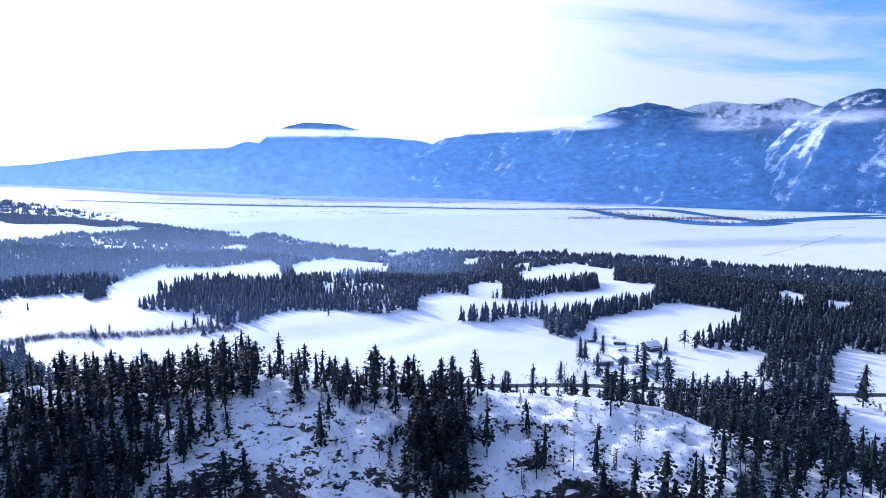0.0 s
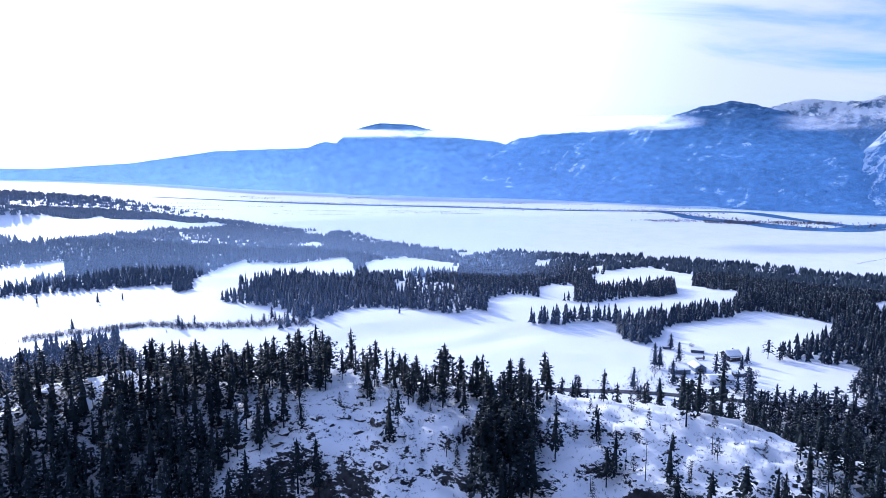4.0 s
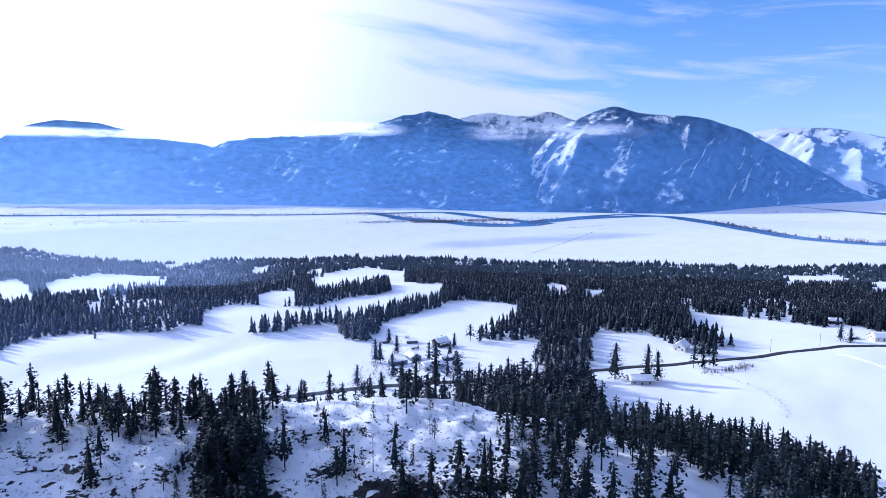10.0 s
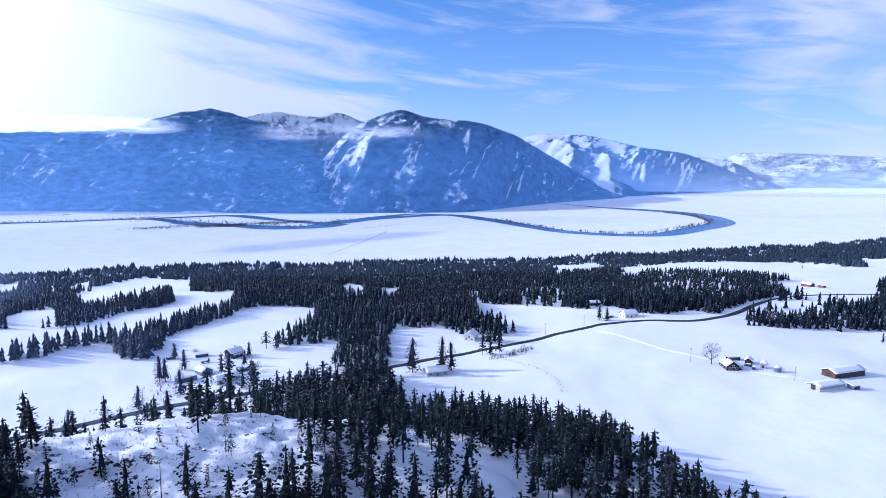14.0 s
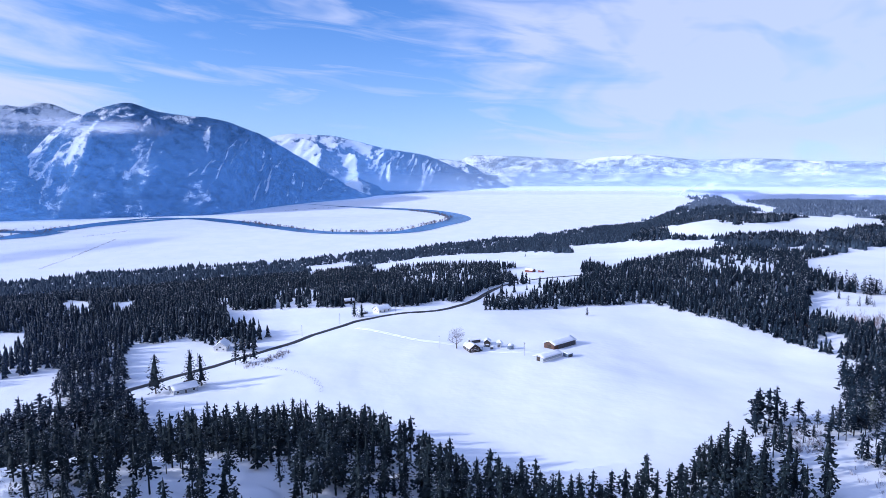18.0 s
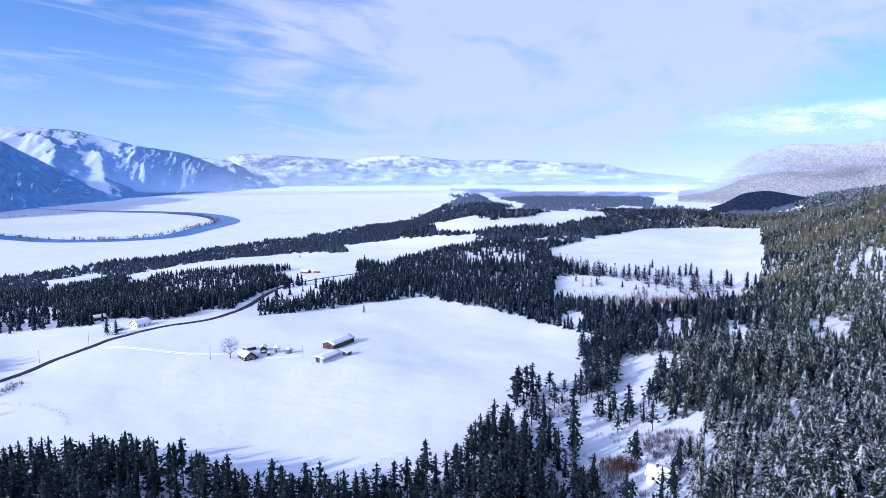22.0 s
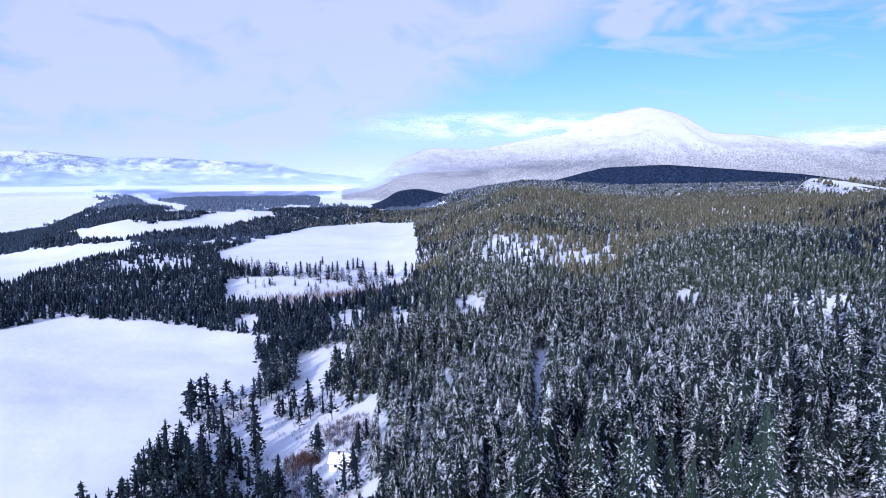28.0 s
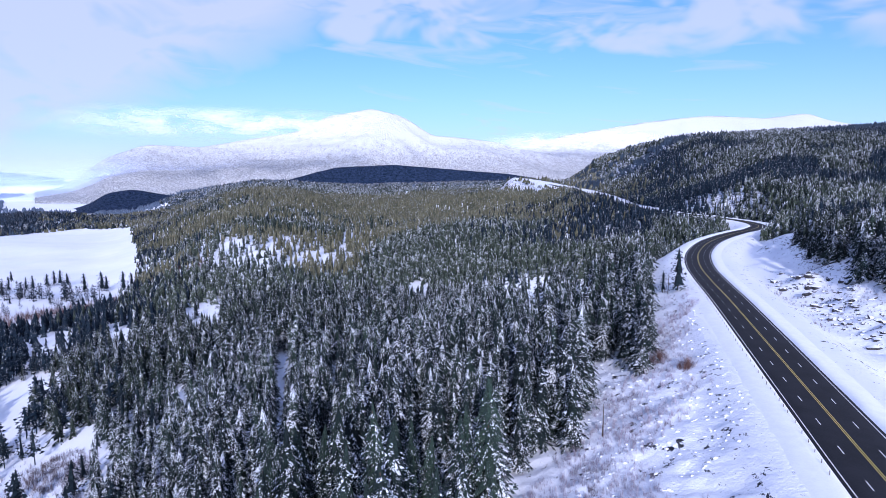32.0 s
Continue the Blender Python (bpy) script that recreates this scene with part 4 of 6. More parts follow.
def tree_cover(x, y):
    """How likely a tree stands at a place, 0 to 1."""
    r, ph = np.hypot(x, y), np.degrees(np.arctan2(x, y))
    edge = by_bearing(ph, PLAIN_EDGE, 3)
    c = np.where(r < edge * (0.995 + 0.06 * fbm(x, y, 120, 3, 91)), 0.93, 0.0)
    c = c * (0.78 + 0.22 * smooth01(fbm(x, y, 60, 3, 93), -0.22, -0.08))
    # the knoll is mostly open rock and snow
    k, kside, kz = line_distance(x, y, KNOLL)
    on = (k < 95) & (r < 262) & (ph < 62)
    knoll = np.select([ph < -27, ph < -17, ph < 15, ph < 24], [0.95, 0.6, 0.15, 0.45], 0.76)
    knoll = np.where(ph < -27, knoll, knoll * smooth01(fbm(x, y, 26, 2, 95), -0.30, 0.05))
    crest = (k < 15) & (ph < 3) & (r > 192)
    knoll = np.where(crest, 0.5 * smooth01(fbm(x, y, 18, 2, 96), -0.32, -0.12), knoll)
    clump = (np.hypot((x + 2) / 0.6, y - 186) < 19) | (np.hypot(x + 6, y - 170) < 6)
    knoll = np.where(clump, 0.95, knoll)
    c = np.where(on, knoll, c)
    for dens, poly in OPEN:
        c = np.where(inside(x, y, poly), dens, c)
    # glades on the near hillside
    c = np.where((ph > 70) & (r < 420), c * smooth01(fbm(x, y, 34, 3, 99), -0.31, -0.15), c)
    # the gully between knoll and field, and slopes towards the highway
    d, side, hz = line_distance(x, y, HIGHWAY)
    c = np.where((side > 0) & (d < np.where(r > 640, 16, 24)), 0.0, c)
    c = np.where((side < 0) & (d < np.where(r < 480, 52 + 24 * fbm(x, y, 40, 2, 97), np.where(r > 800, 32, 22))), 0.0, c)
    d2, s2, z2 = line_distance(x, y, LANE)
    c = np.where(d2 < np.where((x > 310) & (x < 520), 30, 9), 0.0, c)
    c = np.where((r < 70) | ((ph > 126) & (r < 96) & (d < 60)), 0.0, c)
    for bx, by, br in YARDS:
        c = np.where(np.hypot(x - bx, y - by) < br, 0.0, c)
    return c


YARDS = [(141, 412, 14), (104, 378, 14), (116, 358, 13), (107, 434, 8), (123, 424, 9), (133, 376, 7), (300, 350, 13), (222, 292, 14), (479, 376, 9), (448, 315, 14), (228, -47, 11), (805, 315, 16)]


def plant_forest():
    shape_rng = np.random.default_rng(5)
    def spruce(layers, points, whorls, boughs, per, size, sides=4):
        start, width = shape_rng.uniform(0.02, 0.14), shape_rng.uniform(0.15, 0.20)
        return join([crown_skirts(shape_rng, start, width * 0.62, layers, points, 0.78),
                     crown_fronds(shape_rng, start, width * 1.08, whorls, boughs, per, size), trunk_shape(shape_rng, 0, 0.9, sides)])

    def pine(whorls, boughs, sprays, size, sides=4):
        start, width = shape_rng.uniform(0.06, 0.36), shape_rng.uniform(0.17, 0.25)
        return join([crown_sprays(shape_rng, start, width, whorls, boughs, sprays, size, shape_rng.uniform(0.25, 0.9), 0.2),
                     crown_skirts(shape_rng, start + 0.05, width * 0.30, 2, 3, 0.6), trunk_shape(shape_rng, 0, 0.9, sides)])

    fine = {"dark": [pine(15, 5, 2, 0.080) for i in range(10)], "laden": [spruce(4, 4, 18, 10, 2, 0.072) for i in range(10)]}
    near = {"dark": [pine(12, 6, 1, 0.105) for i in range(8)], "laden": [spruce(4, 3, 14, 9, 1, 0.095) for i in range(8)]}
    mixed = {"dark": [pine(11, 5, 1, 0.13, 3) for i in range(8)], "laden": [spruce(3, 3, 9, 7, 1, 0.13, 3) for i in range(8)]}
    mid = [crown_skirts(shape_rng, shape_rng.uniform(0.02, 0.10), shape_rng.uniform(0.14, 0.19), 4, 3, shape_rng.uniform(0.65, 0.9)) for i in range(8)]
    small = [crown_skirts(shape_rng, 0.05, shape_rng.uniform(0.15, 0.21), 3, 2, 0.8) for i in range(6)]
    tiny = []
    for i in range(8):
        # a little group of four trees
        group = []
        for j in range(4):
            v, f = crown_skirts(shape_rng, 0.0, shape_rng.uniform(0.28, 0.38), 1, 2, 0.8)
            s = shape_rng.uniform(0.65, 1.1)
            group.append((v * s + np.array([*shape_rng.uniform(-0.55, 0.55, 2), -0.02]), f))
        tiny.append(join(group))

    chosen = None
    for r0, r1, step, shapes, seed, tag, b0, b1 in ((75, 210, 5.4, fine, 1, "near", -50, 175), (210, 300, 5.4, near, 12, "close", -50, 92), (210, 300, 5.5, near, 16, "close", 92, 175), 
                                                    (120, 225, 7.6, near, 13, "close", -50, -25), (300, 450, 5.2, mixed, 11, "middle", -50, 92), (300, 450, 5.4, mixed, 18, "middle", 92, 175), (450, 720, 4.6, mid, 2, "middle", -50, 175), (720, 1150, 5.8, small, 3, "bench", -50, 96),
                                                    (720, 1300, 6.0, small, 7, "upland", 96, 175), (1150, 3000, 16.5, tiny, 4, "outer", -50, 96),
                                                    (1300, 3000, 19.0, tiny, 8, "upland", 96, 175), (3000, 9000, 80.0, tiny, 6, "far", -50, 175),
                                                    (1900, 2900, 13.0, tiny, 9, "rise", 74, 96), (1250, 2000, 12.0, tiny, 19, "rise", 78, 112), (2880, 4400, 34.0, tiny, 20, "far", 104, 150), (2300, 10500, 58.0, tiny, 21, "valley", 82, 110),
                                                    (600, 1250, 6.2, small, 14, "hill", 147, 175), (1250, 1850, 11.0, tiny, 15, "hill", 146, 175)):
        x, y, rng = scatter(r0, r1, step, seed, b0, b1)
        c = tree_cover(x, y)
        if tag == "valley":
            # streaks of wood between the fields on the valley floor
            c = np.maximum(c, 0.9 * smooth01(fbm(x * 0.35, y, 420, 4, 79), -0.28, -0.16)) * smooth01(np.degrees(np.arctan2(x, y)) + 9 * fbm(x, y, 600, 3, 80), 82, 88)
            for dens, poly in OPEN:
                c = np.where(inside(x, y, poly), 0.0, c)
        keep = rng.random(len(x)) < c
        x, y = x[keep], y[keep]
        if tag == "near":
            # the row along the knoll's crest, and the tall clump in front of it
            t = rng.uniform(0, 1, 40)
            cx, cy = np.interp(t, [0, 0.35, 0.7, 1], [-135, -90, -40, 2]), np.interp(t, [0, 0.35, 0.7, 1], [199, 214, 214, 211])
            a, q = rng.uniform(0, 6.28, 24), np.sqrt(rng.random(24))
            x = np.concatenate([x, cx + rng.normal(0, 2.5, 40), -4 + 6.5 * q * np.cos(a)])
            y = np.concatenate([y, cy + rng.normal(0, 5, 40), 187 + 18 * q * np.sin(a)])
        r, ph = np.hypot(x, y), np.degrees(np.arctan2(x, y))
        tall = np.interp(r, [150, 260, 420, 800, 1500, 3000, 5000], [18, 16, 13.5, 12, 11.5, 13, 30])
        h = (0.5 + 0.68 * rng.random(len(x)) ** 0.75) * tall * (0.97 + 0.5 * fbm(x, y, 90, 2, 55))
        grow = smooth01(ph, 95, 120) * (1 - smooth01(r, 260, 500))
        h = h * (1 + 0.30 * grow)
        h = np.where((np.abs(ph) < 8) & (r > 160) & (r < 210), h * 1.25, h)
        w = rng.uniform(0.85, 1.2, len(x)) * {"near": 1.15, "close": 1.15, "middle": 1.25}.get(tag, 1.35)
        w = w * (1 - 0.12 * grow)
        alone = np.zeros(len(x), bool)
        if tag == "near":
            # the trees nearest the camera stand as things of their own
            for lo, hi, count in ((-50, 66, 150), (66, 175, 150)):
                idx = np.where((ph > lo) & (ph <= hi))[0]
                alone[idx[np.argsort(r[idx] + (np.abs(ph[idx] - 0) < 16) * -25)][:count]] = True
            chosen = (x[alone], y[alone], h[alone], w[alone])
        ragged_bearing = ph + 14 * fbm(x, y, 200, 2, 71) + rng.normal(0, 3.5, len(x))
        # hills in this sector get the sunlit olive copy of the needles
        olive = (ragged_bearing > 106) & (ragged_bearing < 147) & (r > 740 - 130 * smooth01(ph, 116, 124) + 500 * fbm(x, y, 150, 2, 74)) & (r < 2600) & (fbm(x, y, 160, 3, 73) + 0.5 * fbm(x, y, 22, 2, 76) > -0.20)
        frosted = (ragged_bearing > np.where(r > 420, 109, 104)) & ~olive & ~((ragged_bearing > 147) & (r > 430) & (fbm(x, y, 130, 3, 75) > 0.0))
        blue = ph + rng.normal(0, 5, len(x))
        # trees that get the needles with haze in their colour
        hazed = (blue < -4 - 9 * fbm(x, y, 300, 2, 72)) & (r > 760) | (blue < -13 - 9 * fbm(x, y, 200, 2, 72)) & (r > 440)
        hazed = hazed | (ph > 82) & (ph < 111) & (r > 2150)
        olive, frosted = olive & ~hazed, frosted & ~hazed
        dark = M_TREE_NEAR if tag in ("near", "close") else M_TREE if r0 < 1100 or seed == 19 else M_TREE_FAR if r0 < 2900 else M_TREE_HAZE
        for mask, material, label in ((hazed, M_TREE_FAR if r0 < 1100 else M_TREE_HAZE, "haze-toned blue-green conifer forest beyond the fields"),
                                      (~frosted & ~olive & ~hazed, dark, "dark green conifer forest dusted with snow" if r0 < 1100 else "blue-green conifer forest far across the bench"),
                                      (frosted, M_TREE_LADEN if tag in ("near", "close") else M_TREE_SNOWY if r0 < 2900 else M_TREE_HAZE, "green conifer forest on the hillside with snow on its boughs"),
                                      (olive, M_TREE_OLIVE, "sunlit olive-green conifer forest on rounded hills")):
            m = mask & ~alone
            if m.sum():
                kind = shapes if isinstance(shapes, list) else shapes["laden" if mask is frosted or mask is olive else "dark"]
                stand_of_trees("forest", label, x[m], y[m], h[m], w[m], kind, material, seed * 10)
    return chosen


def conifer_thing(name, label, shape_rng, material, start, width, round_top, whorls=18, size=0.055, layered=False):
    """A single conifer of unit height: trunk and crown as parts."""
    root = new(name)
    tagged(root, label, "tree", "conifers on the near slopes")
    part("trunk", trunk_shape(shape_rng, 0, 0.94, 7, 0.014), M_BARK, root)
    if not layered:
        crown = join([crown_sprays(shape_rng, start, width, whorls, 6, 3, size, round_top, 0.28), crown_skirts(shape_rng, start + 0.04, width * 0.42, 3, 3, 0.7)])
    else:
        crown = join([crown_skirts(shape_rng, start, width * 0.6, 5, 4, 0.78), crown_fronds(shape_rng, start, width * 1.1, whorls, 12, 2, size)])
    part("crown", crown, material, root)
    return root


def plant_single_trees(x, y, h, w):
    rng = np.random.default_rng(77)
    kinds = []
    for i in range(16):
        dark = i < 8
        kinds.append(conifer_thing("conifer", "dark green conifer with a bare lower trunk on the rocky knoll" if dark else "tall green conifer with snow lying on its boughs", rng,
                                   M_TREE_NEAR if dark else M_TREE_LADEN, rng.uniform(0.10, 0.38) if dark else rng.uniform(0.05, 0.34), rng.uniform(0.18, 0.25) if dark else rng.uniform(0.15, 0.20),
                                   rng.uniform(0.2, 0.95) if dark else rng.uniform(0.0, 0.5), 20, 0.056 if dark else 0.062, not dark))
    used = set()
    z = land(x, y)
    for i in range(len(x)):
        ph = math.degrees(math.atan2(x[i], y[i]))
        k = int(rng.integers(0, 8)) + (8 if ph > 92 else 0)
        m = pose(x[i], y[i], z[i] - 0.2, 0, 0, float(rng.uniform(0, 360))) @ Matrix.Diagonal((h[i] * w[i], h[i] * w[i], h[i] * 1.05, 1))
        if k in used:
            copy_thing(kinds[k], m @ Matrix.Diagonal([1 / q for q in kinds[k].scale] + [1]))
        else:
            kinds[k].matrix_basis = m
            used.add(k)



# ---- parts ----
def part(name, geo, material, parent, label="", smooth=False):
    """Links (vertices, faces) as one mesh object under a thing or a part."""
    v, f = geo
    ob = new(name, mesh_from(name, v, [tuple(int(i) for i in q) for q in f], material, smooth))
    ob.parent = parent
    return tagged(ob, label)


def box(cx, cy, cz, sx, sy, sz):
    x, y, z = sx / 2, sy / 2, sz / 2
    v = [(cx + a * x, cy + b * y, cz + c * z) for c in (-1, 1) for a, b in ((-1, -1), (1, -1), (1, 1), (-1, 1))]
    return v, [(3, 2, 1, 0), (4, 5, 6, 7), (0, 1, 5, 4), (1, 2, 6, 5), (2, 3, 7, 6), (3, 0, 4, 7)]


def meld(*geos):
    v, f = [], []
    for a, b in geos:
        o = len(v)
        v += [tuple(p) for p in a]
        f += [tuple(i + o for i in q) for q in b]
    return v, f


def tube(p, q, r0, r1, sides=6):
    p, q = Vector(p), Vector(q)
    m = (q - p).to_track_quat("Z", "Y").to_matrix()
    v = []
    for c, r in ((p, r0), (q, r1)):
        for i in range(sides):
            a = 2 * math.pi * i / sides
            v.append(tuple(c + m @ Vector((r * math.cos(a), r * math.sin(a), 0))))
    f = [(i, (i + 1) % sides, sides + (i + 1) % sides, sides + i) for i in range(sides)]
    return v, f + [tuple(range(sides))[::-1], tuple(range(sides, 2 * sides))]


def thing(name, label, category, x, y, turn=0.0, z=None, group=""):
    """An Empty at a thing's base; turn: degrees counterclockwise of its x axis."""
    ob = new(name)
    ob.empty_display_size = 0.5
    ob.matrix_world = pose(x, y, float(land(x, y)) if z is None else z, 0, 0, turn)
    return tagged(ob, label, category, group)


def offset_line(pts, off):
    """The curve moved sideways, to its left for positive values."""
    P = np.array([p[:2] for p in pts])
    T = np.gradient(P, axis=0)
    T /= np.linalg.norm(T, axis=1)[:, None]
    return P + off * np.stack([-T[:, 1], T[:, 0]], -1)


def ribbon(pts, zs, offs, dzs):
    """A strip with a cross-section given by offsets and heights."""
    rows = []
    for o, dz in zip(offs, dzs):
        L = offset_line(pts, o)
        rows.append(np.concatenate([L, (np.asarray(zs) + dz)[:, None]], 1))
    V = np.stack(rows, 1).reshape(-1, 3)
    return V, grid_faces(len(pts), len(offs))


# ---- highway ----
def build_highway():
    pts = spline([p for p in HIGHWAY[::3]], 4.0)
    pts = [p for p in pts if math.hypot(p[0], p[1]) < 1500]
    zs = np.array([p[2] for p in pts]) - 0.05
    pts = [(q[0], q[1], p[2]) for q, p in zip(offset_line(pts, 1.3), pts)]
    road = new("road_1")
    tagged(road, "cleared four-lane asphalt highway curving along the snowy hillside", "road", kind="structure")
    half = 6.7
    part("carriageway", ribbon(pts, zs, (-half - 0.5, -half, -3.3, 0, 3.3, half, half + 0.5), (-0.4, -0.03, 0.03, 0.08, 0.03, -0.03, -0.4)), M_ASPHALT, road, smooth=True)
    for side in (-1, 1):
        part("edge_line", ribbon(pts, zs, (side * 5.95 - 0.09, side * 5.95 + 0.09), (0.008, 0.008)), M_LINE, road, "white edge line")
        part("centre_line", ribbon(pts, zs, (side * 0.17 - 0.09, side * 0.17 + 0.09), (0.095, 0.095)), M_YELLOW, road, "yellow centre line")
    near = [i for i, p in enumerate(pts) if 60 < math.hypot(p[0], p[1]) < 480 and p[1] < -60]
    P = np.array(pts)[near[0]:near[-1] + 1]
    s = np.concatenate([[0], np.cumsum(np.linalg.norm(np.diff(P[:, :2], axis=0), axis=1))])
    for side in (-1, 1):
        L = offset_line([tuple(p) for p in P], side * 3.0)
        for a in np.arange(2, s[-1] - 4, 12.2):
            q = [(np.interp(a + k, s, L[:, 0]), np.interp(a + k, s, L[:, 1]), np.interp(a + k, s, P[:, 2])) for k in (0, 3.05)]
            dx, dy = q[1][0] - q[0][0], q[1][1] - q[0][1]
            n = math.hypot(dx, dy)
            ox, oy = -dy / n * 0.09, dx / n * 0.09
            z = q[0][2] - 0.05 + 0.045
            v = [(q[0][0] - ox, q[0][1] - oy, z), (q[1][0] - ox, q[1][1] - oy, z), (q[1][0] + ox, q[1][1] + oy, z), (q[0][0] + ox, q[0][1] + oy, z)]
            part("lane_mark", (v, [(0, 1, 2, 3)]), M_LINE, road)
    # ploughed ridges of snow along both edges
    rng = np.random.default_rng(8)
    for side in (-1, 1):
        lump = 0.35 + 0.3 * rng.random(len(pts))
        rows = []
        for o, k in ((6.5, -0.3), (7.0, 0.35), (7.6, 0.9), (8.8, 0.75), (11.0, 0.3), (14.0, -2.2)):
            L = offset_line(pts, side * o)
            rows.append(np.concatenate([L, (zs + k * lump)[:, None]], 1))
        V = np.stack(rows, 1).reshape(-1, 3)
        f = grid_faces(len(pts), 6)
        ob = new("snow_bank", mesh_from("snow_bank", V, f if side < 0 else f[:, ::-1], M_DRIFT, True))
        tagged(ob, "ploughed ridge of snow along the highway", "snow bank", kind="structure")


def build_lane():
    fine = spline([tuple(p) for p in LANE[::2]], 2.5)
    rows = []
    for o, dz in ((-3.2, -0.4), (-2.9, 0.14), (-1.5, 0.2), (0, 0.22), (1.5, 0.2), (2.9, 0.14), (3.2, -0.4)):
        L = offset_line(fine, o)
        rows.append(np.concatenate([L, (land(L[:, 0], L[:, 1]) + dz)[:, None]], 1))
    V, f = np.stack(rows, 1).reshape(-1, 3), grid_faces(len(fine), 7)
    road = new("road_2", mesh_from("road_2", V, f, M_LANE, True))
    tagged(road, "narrow dark country lane cleared of snow between fields", "road", kind="structure")


def build_fence():
    line = spline([(107, -256), (88, -224), (54, -162), (33, -125), (21, -103)], 3.6)
    fence = new("fence")
    tagged(fence, "low wire fence on thin wooden posts beside the highway", "fence")
    tops = []
    post = None
    for i, (x, y) in enumerate(line):
        z = float(land(x, y))
        v, f = tube((0, 0, -0.3), (0, 0, 1.25), 0.07, 0.06, 6)
        if post is None:
            post = part("post", (v, f), M_POST, fence)
            ob = post
        else:
            ob = new("post", post.data)
            ob.parent = fence
        ob.location = (x, y, z)
        tops.append((x, y, z))
    for h in (0.45, 0.8, 1.15):
        geos = [tube((a[0], a[1], a[2] + h), (b[0], b[1], b[2] + h), 0.012, 0.012, 3) for a, b in zip(tops[:-1], tops[1:])]
        part("wire", meld(*geos), M_STEEL, fence)


def build_river():
    line = spline([(-3200, 5200), (-1900, 4500), (-1166, 4207), (-333, 3990), (323, 3760), (800, 3700), (900, 3300), (1045, 2955), (1252, 2640), (1636, 2883), (2300, 2960), (2250, 2500),
                   (2080, 2000), (2001, 1672), (2151, 1420), (2544, 1465), (3007, 1589), (3430, 1933), (3686, 2348), (3850, 3100), (4300, 4200)], 40)
    n = len(line)
    w = 40 + 22 * np.sin(np.linspace(0, 9, n)) ** 2 + 20 * smooth01(np.linspace(0, 1, n), 0.62, 0.75)
    w = w * (1 - 0.85 * smooth01(np.linspace(0, 1, n), 0.86, 0.92))
    rows = []
    for k in (-1, 1):
        T = offset_line(line, 1.0) - offset_line(line, 0.0)
        P = offset_line(line, 0.0) + k * w[:, None] * T
        x, y, z, q = far(P[:, 0], P[:, 1], np.full(n, PLAIN_Z + 1.2))
        rows.append(np.stack([x, y, z], -1))
    V = np.stack(rows, 1).reshape(-1, 3)
    ob = new("water", mesh_from("water", V, grid_faces(n, 2)[:, ::-1], M_WATER))
    tagged(ob, "blue river winding across the snowy valley floor", "river", kind="structure")


build_highway()
build_lane()
build_fence()
build_river()


def side_channel(label, pts, wide):
    line = spline(pts, 40)
    n = len(line)
    w = wide * (0.7 + 0.6 * np.abs(np.sin(np.linspace(0, 7, n))))
    rows = []
    for k in (-1, 1):
        T = offset_line(line, 1.0) - offset_line(line, 0.0)
        P = offset_line(line, 0.0) + k * w[:, None] * T
        x, y, z, q = far(P[:, 0], P[:, 1], np.full(n, PLAIN_Z + 1.5))
        rows.append(np.stack([x, y, z], -1))
    ob = new("water", mesh_from("water", np.stack(rows, 1).reshape(-1, 3), grid_faces(n, 2)[:, ::-1], M_WATER))
    tagged(ob, label, "river", kind="structure")


side_channel("blue side channel round a snowy island", [(801, 3709), (1038, 3726), (1290, 3677), (1349, 3183), (1422, 2819), (1584, 2833), (1917, 3034), (2217, 3130), (2300, 2960)], 48)
side_channel("narrow slough between thickets on the river flats", [(838, 3313), (901, 3096), (1010, 2880), (1095, 2650), (1324, 2584), (1500, 2700)], 26)


def farm_track(label, pts):
    """A track ploughed through the snow, with a low bank of snow on either side."""
    line = [(p[0], p[1]) for p in spline(pts, 2.5)]
    zs = land(np.array([p[0] for p in line]), np.array([p[1] for p in line]))
    wob = 0.12 * np.sin(np.arange(len(line)) * 1.7)
    ob = new("track", mesh_from("track", *ribbon(line, zs + wob, (-2.2, -1.6, -1.2, -0.9, 0, 0.9, 1.2, 1.6, 2.2), (-0.4, 0.28, 0.24, 0.03, 0.08, 0.03, 0.24, 0.28, -0.4)), M_DRIFT, True))
    tagged(ob, label, "track", kind="structure")


farm_track("snowy track ploughed from the lane to the farmyard", [(386, 296), (381, 264), (374, 233), (376, 205), (382, 196)])
farm_track("snowy track from the farmyard to the barns", [(376, 178), (379, 163), (385, 152), (392, 146)])


# ---- farm buildings ----
def gable_body(L, W, eave, ridge, low=-1.0):
    x, y = L / 2, W / 2
    v = []
    for sx in (-1, 1):
        v += [(sx * x, -y, low), (sx * x, y, low), (sx * x, y, eave), (sx * x, 0, ridge), (sx * x, -y, eave)]
    return v, [(4, 3, 2, 1, 0), (5, 6, 7, 8, 9), (0, 1, 6, 5), (1, 2, 7, 6), (2, 3, 8, 7), (3, 4, 9, 8), (4, 0, 5, 9)]


def slope_slab(L, W, eave, ridge, side, over, thick, lift):
    """One roof slope as a slab; side -1 or 1."""
    x = L / 2 + over
    run = W / 2
    grade = (ridge - eave) / run
    y1, z1 = run + over, eave - grade * over
    v = []
    for dz in (lift, lift + thick):
        v += [(-x, 0, ridge + dz), (x, 0, ridge + dz), (x, side * y1, z1 + dz), (-x, side * y1, z1 + dz)]
    f = [(3, 2, 1, 0), (4, 5, 6, 7), (0, 1, 5, 4), (1, 2, 6, 5), (2, 3, 7, 6), (3, 0, 4, 7)]
    return v, f if side < 0 else [q[::-1] for q in f]


